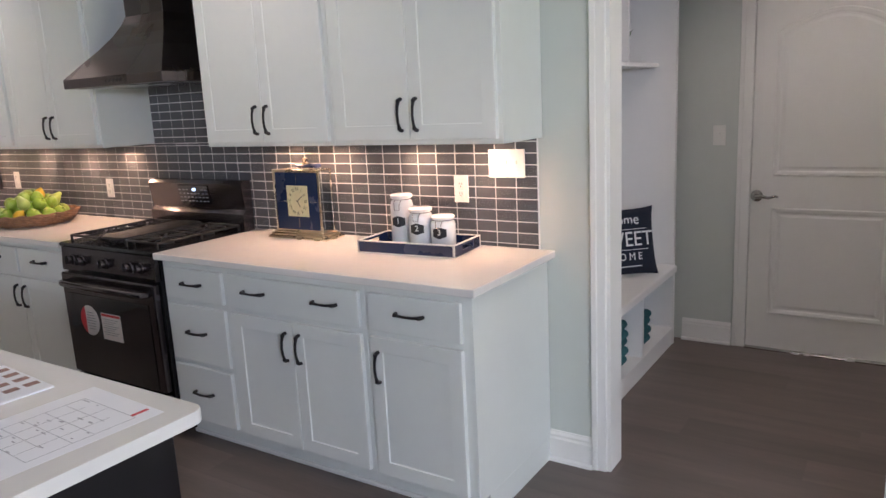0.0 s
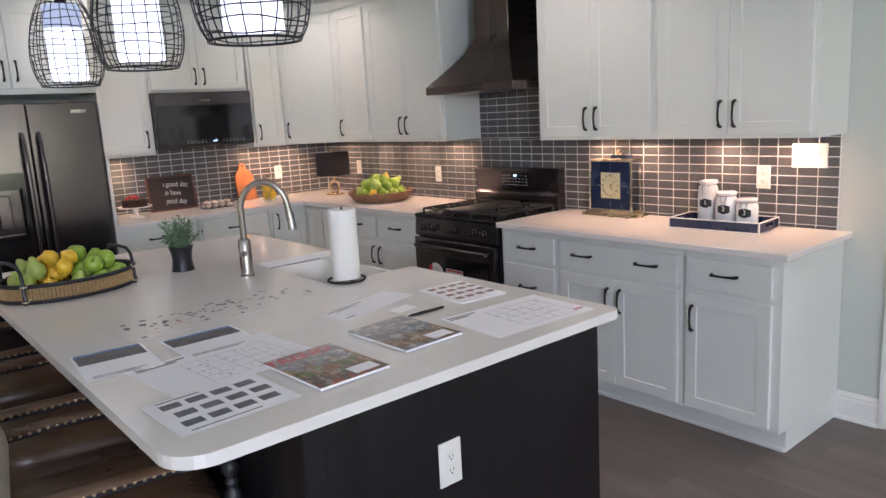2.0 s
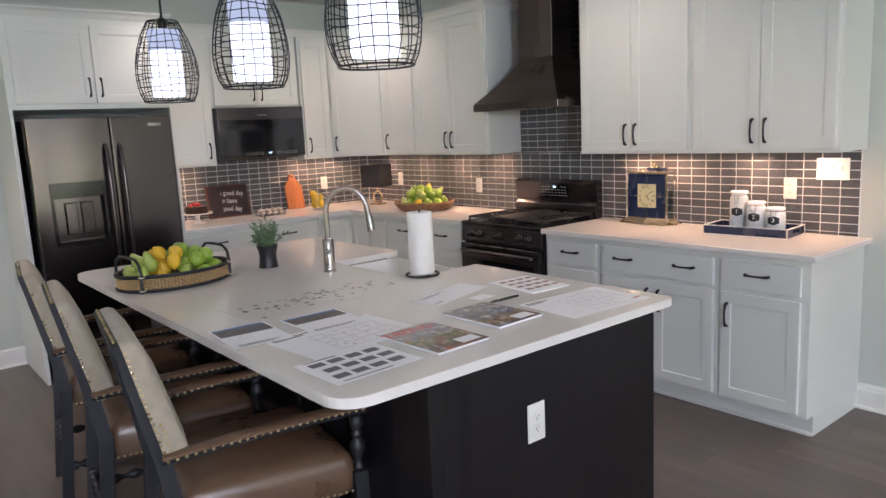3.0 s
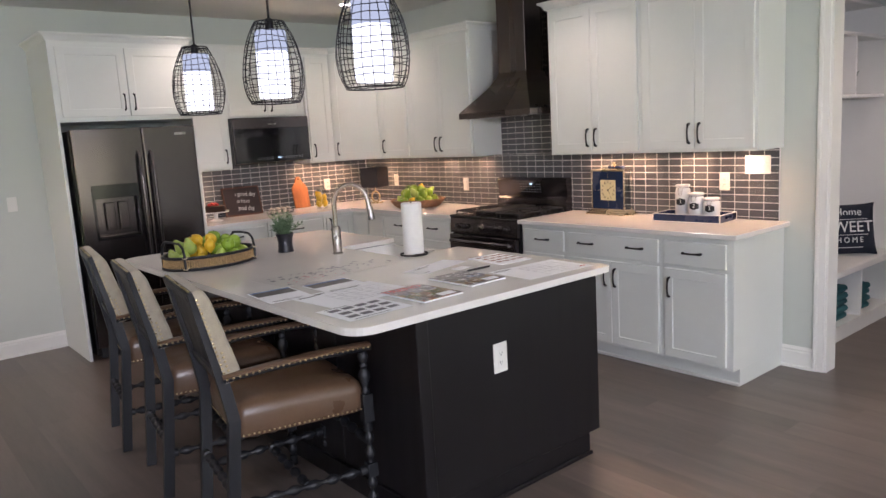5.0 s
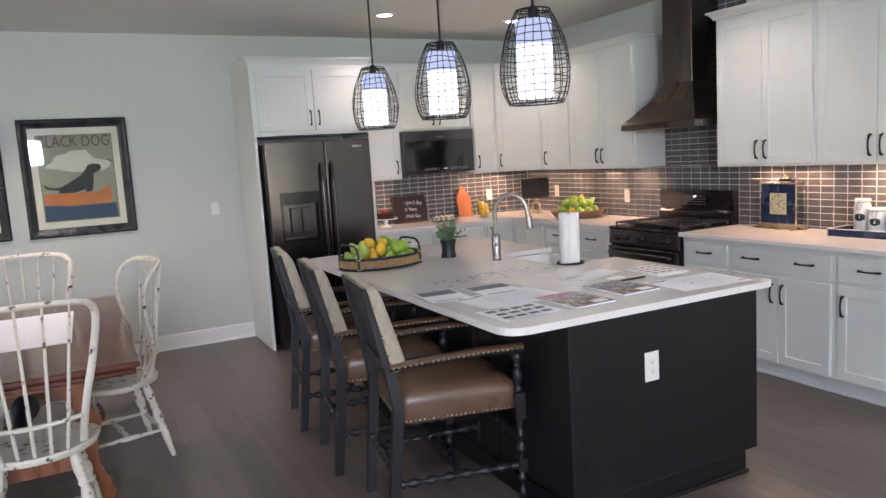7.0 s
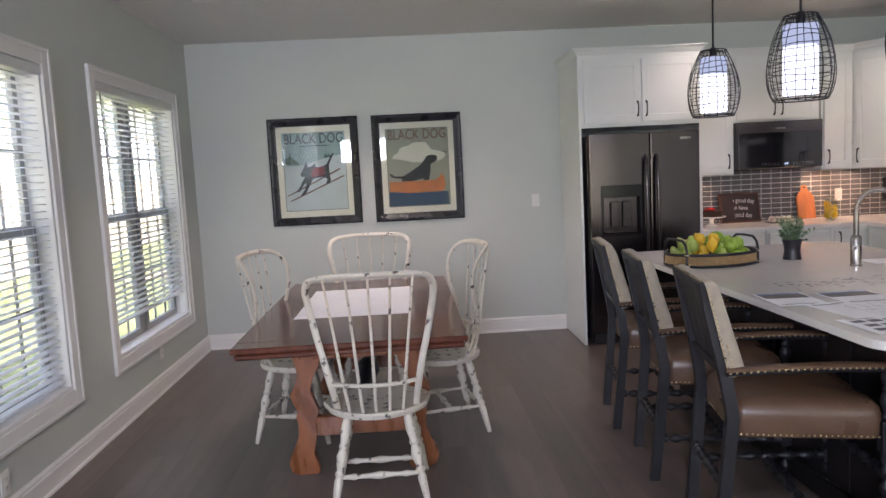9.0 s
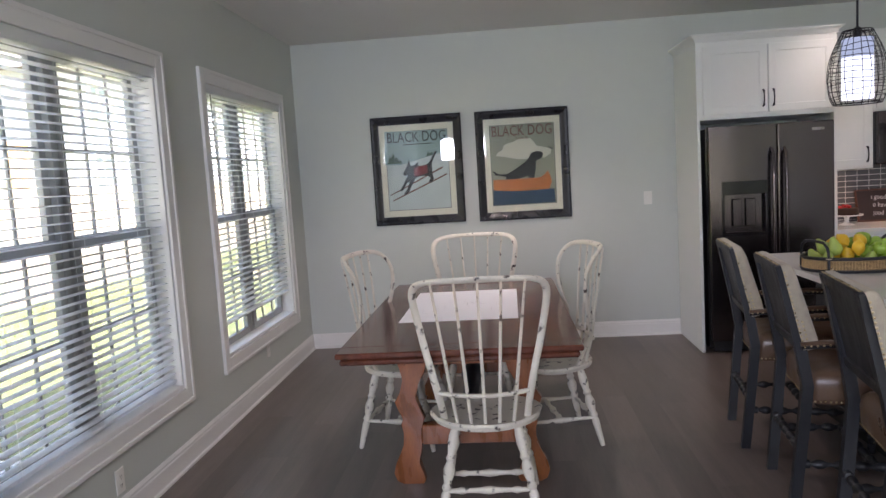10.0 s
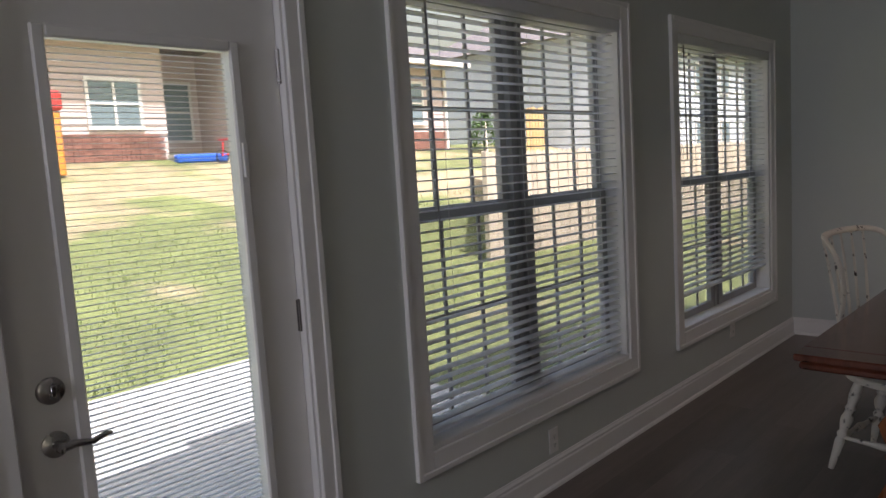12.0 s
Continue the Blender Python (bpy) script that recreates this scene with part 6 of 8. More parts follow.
def pendant(m):
    p = thing("pendant_lamp", "barrel-shaped black wire pendant with lit frosted glass cylinder", "pendant lamp", m, "pendants over the island")
    z0, z1 = 1.775, 2.178
    prof = [(0, 0.122), (0.08, 0.138), (0.2, 0.151), (0.35, 0.156), (0.5, 0.150), (0.65, 0.137), (0.8, 0.116), (0.92, 0.092), (1.0, 0.076)]
    def rad(t):
        for (a, ra), (b, rb) in zip(prof, prof[1:]):
            if t <= b:
                return ra + (rb - ra) * (t - a) / (b - a)
        return prof[-1][1]
    r = random.Random(11)
    for k in range(22):
        bm = bmesh.new()
        a0, w, ph = 2 * math.pi * (k + r.uniform(-0.12, 0.12)) / 22, r.uniform(0.01, 0.035), r.uniform(0, 6)
        tube(bm, [((rad(t) + 0.002 * math.sin(9 * t + ph)) * math.cos(a0 + w * math.sin(5 * t + ph)), (rad(t) + 0.002 * math.sin(9 * t + ph)) * math.sin(a0 + w * math.sin(5 * t + ph)), z0 + (z1 - z0) * t) for t in (j / 12 for j in range(13))], 0.0021, 5)
        part("cage_wire", bm, WIRE, p, smooth=True)
    for k in range(13):
        t0, w, ph = (k + 0.5) / 13 + r.uniform(-0.012, 0.012), r.uniform(0.006, 0.02), r.uniform(0, 6)
        pts = []
        for j in range(36):
            a = 2 * math.pi * j / 36
            t = min(max(t0 + w * math.sin(2 * a + ph) + 0.006 * math.sin(5 * a + 2 * ph), 0.01), 0.99)
            pts.append((rad(t) * math.cos(a), rad(t) * math.sin(a), z0 + (z1 - z0) * t))
        bm = bmesh.new()
        tube(bm, pts, 0.0021, 5, closed=True)
        part("cage_wire", bm, WIRE, p, smooth=True)
    for t, rr in ((0, 0.0038), (1.0, 0.0034)):
        bm = bmesh.new()
        tube(bm, [(rad(t) * math.cos(a), rad(t) * math.sin(a), z0 + (z1 - z0) * t) for a in (2 * math.pi * j / 36 for j in range(36))], rr, 6, closed=True)
        part("cage_rim", bm, WIRE, p, smooth=True)
    bm = bmesh.new()
    lathe(bm, [(0.0, 2.135), (0.022, 2.135), (0.022, 2.19), (0.010, 2.20), (0.0, 2.20)], 16)
    for k in range(4):
        a = math.pi * k / 2
        tube(bm, [(0.015 * math.cos(a), 0.015 * math.sin(a), z1 - 0.003), (0.076 * math.cos(a), 0.076 * math.sin(a), z1 - 0.001)], 0.0025, 5)
    part("socket", bm, BLACK_METAL, p, smooth=True)
    bm = bmesh.new()
    lathe(bm, [(0.0, 2.20), (0.006, 2.20), (0.006, TOP - 0.02), (0.0, TOP - 0.02)], 10)
    part("stem", bm, BLACK_METAL, p, "thin black stem", smooth=True)
    bm = bmesh.new()
    lathe(bm, [(0.0, TOP - 0.03), (0.02, TOP - 0.03), (0.06, TOP - 0.018), (0.062, TOP - 0.001), (0.0, TOP - 0.001)], 24)
    part("canopy", bm, BLACK_METAL, p, smooth=True)
    bm = bmesh.new()
    lathe(bm, [(0.076, 1.80), (0.080, 1.803), (0.080, 2.030), (0.076, 2.030), (0.0, 2.030)], 28)
    part("shade", bm, SHADE_GLOW, p, "frosted white glass cylinder, lit", smooth=True)
    bm = bmesh.new()
    lathe(bm, [(0.080, 2.0305), (0.080, 2.125), (0.076, 2.135), (0.0, 2.135)], 28)
    part("shade_neck", bm, SHADE_DIM, p, "dimmer upper part of the frosted cylinder", smooth=True)
    return p


first = None
for x, y in PENDANTS:
    if first is None:
        first = pendant(pose(x, y, 0))
    else:
        copy_thing(first, pose(x, y, 0, 0, 0, 40 * x))
LIT = glow("downlight_glow", (1.0, 0.90, 0.78), 2.2)
WARM = glow("puck_glow", (1.0, 0.72, 0.45), 2.0)
disc = None
for x, y in CANS:
    if disc is None:
        disc = thing("downlight", "round recessed ceiling downlight, lit", "downlight", pose(x, y, 0), "downlights")
        bm = bmesh.new()
        lathe(bm, [(0.062, TOP - 0.001), (0.064, TOP - 0.008), (0.090, TOP - 0.004), (0.092, TOP - 0.0005)], 28)
        part("trim_ring", bm, TRIM, disc, smooth=True)
        bm = bmesh.new()
        lathe(bm, [(0.0, TOP - 0.004), (0.062, TOP - 0.004), (0.062, TOP - 0.001), (0.0, TOP - 0.001)], 28)
        part("lens", bm, LIT, disc, "glowing lens", smooth=True)
    else:
        copy_thing(disc, pose(x, y, 0))
vent = thing("ceiling_vent", "white metal ceiling air vent with slanted slats", "air vent", pose(1.68, -5.84, TOP))
boxes("frame", PLASTIC, vent, (-0.16, 0.16, -0.09, -0.07, -0.008, -0.0005), (-0.16, 0.16, 0.07, 0.09, -0.008, -0.0005), (-0.16, -0.14, -0.07, 0.07, -0.008, -0.0005), (0.14, 0.16, -0.07, 0.07, -0.008, -0.0005), bevel=0.001)
# dark plate paints the shade of the duct behind the slats
boxes("duct", DARK, vent, (-0.14, 0.14, -0.07, 0.07, -0.002, -0.0008))
for k in range(9):
    s = boxes("slat", PLASTIC, vent, (-0.14, 0.14, -0.006, 0.006, -0.0005, 0.0005))
    s.matrix_basis = pose(0, -0.064 + k * 0.016, -0.006, 35, 0, 0)


def puck(x, y, turned_by=0, watts=1.6):
    t = thing("under_cabinet_light", "small round under-cabinet puck light, lit", "under-cabinet light", pose(x, y, UPPER0 + 0.0215), "puck lights")
    bm = bmesh.new()
    lathe(bm, [(0.0, -0.012), (0.028, -0.012), (0.034, -0.008), (0.034, -0.0005), (0.0, -0.0005)], 20)
    part("housing", bm, PLASTIC, t, smooth=True)
    bm = bmesh.new()
    lathe(bm, [(0.0, -0.0135), (0.026, -0.0135), (0.026, -0.0122), (0.0, -0.0122)], 20)
    part("lens", bm, WARM, t, "warm glowing lens", smooth=True)
    lamp("puck_lamp", "SPOT", watts, (1.0, 0.60, 0.32), pose(x, y, UPPER0 + 0.004), 0.03, spot=(radians(165), 0.9))


PUCKS = [(4.30, -0.12), (3.95, -0.12), (3.50, -0.12), (3.20, -0.12), (1.88, -0.12), (1.45, -0.12), (0.95, -0.12), (0.45, -0.14), (0.12, -0.45), (0.12, -0.78), (0.12, -1.90)]
for x, y in PUCKS:
    puck(x, y, watts=1.75)

# ---- framed pictures ----


def picture(y0, y1, z0, z1, label):
    p = thing("framed_picture", label, "framed picture", pose(0.002, (y0 + y1) / 2, (z0 + z1) / 2, 0, 0, 90))
    w, h = (y1 - y0) / 2, (z1 - z0) / 2
    b = 0.072
    bm = bmesh.new()
    steps = [(0, 0.0), (0, -0.026), (0.012, -0.034), (0.030, -0.030), (0.055, -0.020), (b, -0.016), (b, -0.004)]
    rings = [[bm.verts.new(q) for q in ((-w + i, y, -h + i), (w - i, y, -h + i), (w - i, y, h - i), (-w + i, y, h - i))] for i, y in steps]
    for a, c in zip(rings, rings[1:]):
        for k in range(4):
            bm.faces.new((a[k], a[(k + 1) % 4], c[(k + 1) % 4], c[k]))
    bm.faces.new(rings[0])
    part("frame", bm, FRAME_BLACK, p, "wide black moulded frame")
    iw, ih = w - b, h - b
    boxes("mat_board", MAT_BOARD, p, (-iw, iw, -0.008, -0.0045, -ih, ih))
    aw, ah = iw - 0.055, ih - 0.06
    boxes("mat_line", INK, p, (-aw - 0.004, aw + 0.004, -0.0092, -0.0084, -ah - 0.004, ah + 0.004))
    g = boxes("pane", GLASS, p, (-iw - 0.001, iw + 0.001, -0.0150, -0.0135, -ih - 0.001, ih + 0.001))
    g.visible_shadow = False
    return p, aw, ah


def flat(parent, mat, pts, layer, name="print_shape", label=""):
    bm = bmesh.new()
    m = Matrix(((1, 0, 0, 0), (0, 0, 1, 0), (0, 1, 0, 0), (0, 0, 0, 1)))
    y = -0.0096 - 0.0004 * layer
    prism(bm, pts, y, y + 0.0003, 0, m)
    return part(name, bm, mat, parent, label)


def oval(cx, cz, rx, rz, tilt=0, n=18):
    c, s = math.cos(radians(tilt)), math.sin(radians(tilt))
    return [(cx + rx * math.cos(a) * c - rz * math.sin(a) * s, cz + rx * math.cos(a) * s + rz * math.sin(a) * c) for a in (2 * math.pi * k / n for k in range(n))]


SNOW = plain("print_snow", (0.50, 0.56, 0.55), 0.8, vary=0.08, scale=6)
SKYP = plain("print_teal_sky", (0.26, 0.36, 0.35), 0.8, vary=0.12, scale=5)
OLIVE = plain("print_olive_sky", (0.30, 0.31, 0.24), 0.8, vary=0.1, scale=5)
CLOUD = plain("print_cloud", (0.62, 0.60, 0.50), 0.8)
CANOE = plain("print_orange", (0.50, 0.17, 0.05), 0.8, vary=0.2, scale=8)
SEA = plain("print_blue", (0.035, 0.07, 0.12), 0.8, vary=0.2, scale=8)
PRINT_DARK = plain("print_black", (0.02, 0.02, 0.022), 0.8)
BROWN = plain("print_brown", (0.16, 0.06, 0.045), 0.8)
FACE = Matrix.Rotation(radians(90), 4, "X")

p, aw, ah = picture(-5.782, -4.977, 1.098, 2.055, "black framed vintage poster with a dark animal shape skiing on snow")
p["label"] = "black framed vintage poster with a dark shape skiing down snow"
flat(p, SNOW, [(-aw, -ah), (aw, -ah), (aw, ah), (-aw, ah)], 0, "print_sheet", "snowy poster print")
art = lambda pts: [(u * aw, v * ah) for u, v in pts]
flat(p, SKYP, art([(-1.06, 0.17), (-0.62, 0.15), (-0.33, 0.19), (0.09, 0.28), (0.48, 0.36), (1.0, 0.44), (1.02, 0.99), (-1.02, 1.02)]), 1, label="teal sky of the print")
for pts in ([(-0.98, 0.2), (-0.9, 0.39), (-0.86, 0.34), (-0.78, 0.48), (-0.72, 0.33), (-0.65, 0.35), (-0.6, 0.26), (-0.54, 0.29), (-0.51, 0.19)],
            [(0.29, 0.33), (0.35, 0.47), (0.41, 0.4), (0.48, 0.46), (0.52, 0.36)]):
    flat(p, plain("print_green", (0.06, 0.11, 0.08), 0.8), art(pts), 2)
lettering("poster_title", "BLACK DOG", 0.112, PRINT_DARK, p, Matrix.Translation((0, -0.0108, ah * 0.84)) @ FACE @ Matrix.Diagonal((0.84, 1.15, 1, 1)), "dark poster title")
boxes("print_line", PRINT_DARK, p, (-aw * 0.45, aw * 0.5, -0.0112, -0.0108, ah * 0.655, ah * 0.675))
for pts in ([(-0.95, -0.63), (-0.93, -0.59), (0.79, 0.06), (0.83, 0.03)], [(-0.87, -0.77), (-0.86, -0.73), (0.92, -0.12), (0.95, -0.15)]):
    flat(p, BROWN, art(pts), 2, "print_ski", "long brown ski")
flat(p, PRINT_DARK, art([(-0.5, -0.07), (-0.36, 0.11), (-0.27, 0.28), (-0.24, 0.12), (-0.13, 0.13), (0.03, 0.21), (0.0, 0.13), (0.07, 0.1), (0.3, 0.14), (0.39, 0.2), (0.58, 0.46), (0.64, 0.45), (0.46, 0.17), (0.46, 0.03), (0.46, -0.14), (0.5, -0.23), (0.43, -0.34), (0.32, -0.32), (0.39, -0.21), (0.29, -0.15), (0.05, -0.16), (-0.08, -0.19), (-0.2, -0.34), (-0.33, -0.54), (-0.48, -0.63), (-0.5, -0.58), (-0.37, -0.45), (-0.31, -0.3), (-0.37, -0.3), (-0.54, -0.51), (-0.65, -0.51), (-0.52, -0.37), (-0.39, -0.18), (-0.33, -0.11), (-0.44, -0.13)]), 4, "print_shape", "dark leaping dog shape")
flat(p, plain("print_red_plaid", (0.20, 0.035, 0.04), 0.8, vary=0.5, scale=30), art([(-0.13, 0.05), (0.01, 0.1), (0.3, 0.13), (0.31, -0.09), (0.05, -0.14), (-0.13, -0.15)]), 6, "print_jacket", "dark red plaid jacket")

p, aw, ah = picture(-4.855, -4.047, 1.09, 2.05, "black framed vintage poster with a dark shape in an orange canoe")
flat(p, OLIVE, [(-aw, -ah), (aw, -ah), (aw, ah), (-aw, ah)], 0, "print_sheet", "olive poster print")
flat(p, CLOUD, art([(-0.84, 0.25), (-0.77, 0.34), (-0.62, 0.39), (-0.6, 0.49), (-0.45, 0.55), (-0.26, 0.57), (-0.15, 0.64), (0.04, 0.66), (0.27, 0.64), (0.37, 0.55), (0.45, 0.44), (0.67, 0.41), (0.92, 0.35), (0.88, 0.23), (0.71, 0.15), (0.32, 0.14), (-0.14, 0.13), (-0.52, 0.21)]), 1, "print_cloud", "cream cloud")
lettering("poster_title", "BLACK DOG", 0.112, BROWN, p, Matrix.Translation((0, -0.0108, ah * 0.84)) @ FACE @ Matrix.Diagonal((0.84, 1.15, 1, 1)), "brown poster title")
lettering("poster_line", "CANOE", 0.03, BROWN, p, Matrix.Translation((0, -0.0108, ah * 0.66)) @ FACE)
flat(p, SEA, art([(-0.98, -0.61), (-0.34, -0.63), (0.24, -0.63), (0.95, -0.65), (0.97, -0.99), (-0.99, -0.99)]), 2, "print_sea", "dark blue water")
flat(p, CANOE, art([(-0.96, -0.35), (-0.57, -0.36), (0.14, -0.36), (0.53, -0.35), (0.67, -0.27), (0.77, -0.18), (0.85, -0.34), (0.88, -0.48), (0.79, -0.65), (0.3, -0.66), (-0.34, -0.66), (-0.97, -0.61)]), 3, "print_canoe", "orange canoe bow")
flat(p, PRINT_DARK, art([(0.64, 0.25), (0.59, 0.29), (0.43, 0.31), (0.28, 0.28), (0.2, 0.17), (0.1, 0.07), (-0.22, -0.09), (-0.51, -0.22), (-0.79, -0.21), (-0.93, -0.13), (-0.96, -0.14), (-0.89, -0.24), (-0.54, -0.29), (-0.57, -0.35), (-0.19, -0.36), (0.05, -0.31), (0.16, -0.28), (0.15, -0.35), (0.33, -0.35), (0.4, -0.12), (0.41, 0.07), (0.54, 0.12), (0.63, 0.17)]), 4, "print_shape", "dark seated dog shape")
flat(p, PRINT_DARK, art([(0.82, 0.41), (0.96, 0.36), (0.93, 0.33), (0.83, 0.38)]), 4, "print_bird")

# ---- things on the counters ----
TOPZ = 0.9145
GREEN_APPLE = material("green_apple_skin", (0.27, 0.42, 0.045), 0.28, vary=0.15, scale=20, per_object=0.15, second=(0.38, 0.42, 0.08), second_scale=14, second_at=0.6)
LEMON = material("lemon_skin", (0.72, 0.45, 0.02), 0.38, vary=0.08, scale=20, per_object=0.1, bump=0.4, bump_scale=400)
PEAR = material("pear_skin", (0.34, 0.44, 0.09), 0.4, vary=0.12, scale=25, per_object=0.12)
STEM = plain("fruit_stem", (0.08, 0.05, 0.02))


def fruit_meshes():
    made = {}
    for kind, prof, skin in (("apple", [(0.0, 0.006), (0.012, 0.001), (0.022, 0.004), (0.034, 0.020), (0.0385, 0.038), (0.036, 0.054), (0.027, 0.066), (0.015, 0.070), (0.006, 0.066), (0.0, 0.062)], GREEN_APPLE),
                             ("lemon", [(0.0, 0.0), (0.006, 0.002), (0.009, 0.008), (0.020, 0.016), (0.029, 0.030), (0.031, 0.043), (0.028, 0.058), (0.019, 0.070), (0.009, 0.078), (0.006, 0.085), (0.0, 0.087)], LEMON),
                             ("pear", [(0.0, 0.003), (0.012, 0.0), (0.028, 0.010), (0.036, 0.028), (0.034, 0.046), (0.024, 0.064), (0.017, 0.078), (0.014, 0.088), (0.008, 0.095), (0.0, 0.094)], PEAR)):
        bm = bmesh.new()
        lathe(bm, prof, 16)
        ob = part(kind, bm, skin, smooth=True)
        stem = None
        if kind != "lemon":
            bm = bmesh.new()
            tube(bm, [(0, 0, prof[-1][1] - 0.004), (0.002, 0.001, prof[-1][1] + 0.012)], 0.0014, 5)
            stem = part("stem", bm, STEM, ob, smooth=True)
        made[kind] = ob
    return made


FRUIT = fruit_meshes()
used = set()


def put_fruit(kind, m, label, group):
    if kind in used:
        ob = copy_thing(FRUIT[kind], m)
    else:
        used.add(kind)
        ob = FRUIT[kind]
        ob.matrix_basis = m
    return tagged(ob, label, kind, group)


LABELS = {"apple": "glossy green apple in the %s", "lemon": "bright yellow lemon in the %s", "pear": "pale green pear in the %s"}


def heap(center, rx, ry, z, rows, where, group, seed, kinds, turn_by=0, by_place=False):
    r = random.Random(seed)
    rot = Matrix.Rotation(radians(turn_by), 3, "Z")
    n = 0
    for level, (count, f) in enumerate(rows):
        for k in range(count):
            a = 2 * math.pi * (k + 0.35 * level) / max(count, 1)
            off = rot @ Vector((rx * f * math.cos(a), ry * f * math.sin(a), 0))
            kind = kinds[n % len(kinds)]
            if by_place:
                kind = "apple" if off.y > 0.03 else ("lemon" if off.y > -0.12 and (n % 4 or level) else "pear")
            n += 1
            m = Matrix.Translation((center[0] + off.x, center[1] + off.y, z + level * 0.032 + r.uniform(0, 0.008)))
            m = m @ Matrix.Translation((0, 0, 0.035)) @ Euler((r.uniform(-0.9, 0.9), r.uniform(-0.9, 0.9), r.uniform(0, 6))).to_matrix().to_4x4() @ Matrix.Translation((0, 0, -0.036))
            put_fruit(kind, m, LABELS[kind] % where, group)


# cane tray with a black rim, on the island
CANE = material("woven_cane", (0.50, 0.33, 0.15), 0.6, vary=0.2, scale=60)
tray = thing("fruit_tray", "oval black-rimmed woven cane tray full of apples and lemons", "tray", pose(2.585, -2.855, TOPZ, 0, 0, 8))
RX_, RY_ = 0.200, 0.262


def loop(rx, ry, z, n=40):
    return [(rx * math.cos(2 * math.pi * k / n), ry * math.sin(2 * math.pi * k / n), z) for k in range(n)]


bm = bmesh.new()
prism(bm, [(x, y) for x, y, _ in loop(RX_ - 0.004, RY_ - 0.004, 0)], 0.004, 0.012)
part("base_board", bm, CHAIR_WOOD, tray)
for z, r in ((0.008, 0.008), (0.070, 0.009)):
    bm = bmesh.new()
    tube(bm, loop(RX_, RY_, z), r, 8, closed=True)
    part("rim", bm, CHAIR_WOOD, tray, "round black cane rim", smooth=True)
bm = bmesh.new()
for z in [0.016 + 0.0062 * k for k in range(8)]:
    tube(bm, loop(RX_ - 0.002 - 0.0012 * (int(z * 1000) % 2), RY_ - 0.002, z, 48), 0.0017, 4, closed=True)
for k in range(110):
    a = 2 * math.pi * k / 110
    x, y = (RX_ - 0.001) * math.cos(a), (RY_ - 0.001) * math.sin(a)
    tube(bm, [(x, y, 0.012), (x, y, 0.066)], 0.0017, 4)
part("cane_weave", bm, CANE, tray, "open natural cane weave", kind="stuff")
bm = bmesh.new()
shell = loop(RX_ - 0.006, RY_ - 0.006, 0, 48)
for a, b in zip(shell, shell[1:] + shell[:1]):
    bm.faces.new([bm.verts.new(p) for p in ((a[0], a[1], 0.012), (b[0], b[1], 0.012), (b[0], b[1], 0.066), (a[0], a[1], 0.066))])
part("lining", bm, plain("dark_lining", (0.05, 0.035, 0.02)), tray)
for s in (-1, 1):
    bm = bmesh.new()
    y = s * (RY_ - 0.045)
    w = 0.125
    tube(bm, [(-w, y, 0.0), (-w, y, 0.085), (-w + 0.012, y, 0.125), (-w + 0.045, y, 0.148), (0, y, 0.152), (w - 0.045, y, 0.148), (w - 0.012, y, 0.125), (w, y, 0.085), (w, y, 0.0)], 0.007, 8)
    part("handle", bm, CHAIR_WOOD, tray, "black bent cane handle", smooth=True)
    for x in (-w, w):
        bm = bmesh.new()
        for z in (0.072, 0.012):
            tube(bm, [(x + 0.012 * math.cos(q), y + 0.012 * math.sin(q), z) for q in (2 * math.pi * k / 10 for k in range(10))], 0.003, 5, closed=True)
            tube(bm, [(x - 0.012, y - 0.013 * s, z - 0.012), (x + 0.012, y - 0.013 * s, z + 0.012)], 0.003, 5)
        part("binding", bm, plain("pale_twine", (0.55, 0.47, 0.32)), tray, smooth=True)
heap((2.585, -2.855), 0.165, 0.225, TOPZ + 0.006, [(12, 0.86), (6, 0.42), (8, 0.66), (3, 0.25)], "cane tray", "fruit in the cane tray", 3, ["apple"], by_place=True)

# round twig basket on the counter by the range
BASKET = material("brown_wicker", (0.25, 0.135, 0.070), 0.65, vary=0.35, scale=40, bump=0.5, bump_scale=200)
bk = thing("fruit_basket", "round brown twisted wicker basket of green apples and lemons", "basket", pose(1.27, -0.31, TOPZ))
bm = bmesh.new()
r0 = random.Random(7)
for k in range(9):
    z = 0.006 + 0.0078 * k
    rr = 0.185 + 0.062 * (k / 8) ** 0.7
    ph = r0.uniform(0, 6)
    tube(bm, [((rr + 0.005 * math.sin(17 * a + ph)) * math.cos(a), (rr + 0.005 * math.sin(17 * a + ph)) * math.sin(a), z + 0.0035 * math.cos(17 * a + ph)) for a in (2 * math.pi * j / 70 for j in range(70))], 0.0068, 5, closed=True)
part("weave", bm, BASKET, bk, "twisted wicker rounds", smooth=True, kind="stuff")
bm = bmesh.new()
lathe(bm, [(0.0, 0.002), (0.183, 0.002), (0.232, 0.062), (0.0, 0.03)], 30)
part("base", bm, plain("dark_wicker_lining", (0.05, 0.03, 0.018)), bk)
heap((1.27, -0.31), 0.19, 0.19, TOPZ + 0.026, [(12, 0.84), (7, 0.45), (9, 0.62), (4, 0.25)], "wicker basket", "fruit in the wicker basket", 9, ["apple", "apple", "pear", "apple", "lemon", "apple"])

LEAF = material("lime_succulent_leaf", (0.16, 0.30, 0.05), 0.5, vary=0.2, scale=10, island=0.25)
SAGE = material("sage_succulent_leaf", (0.15, 0.24, 0.13), 0.6, vary=0.2, scale=10, island=0.3)


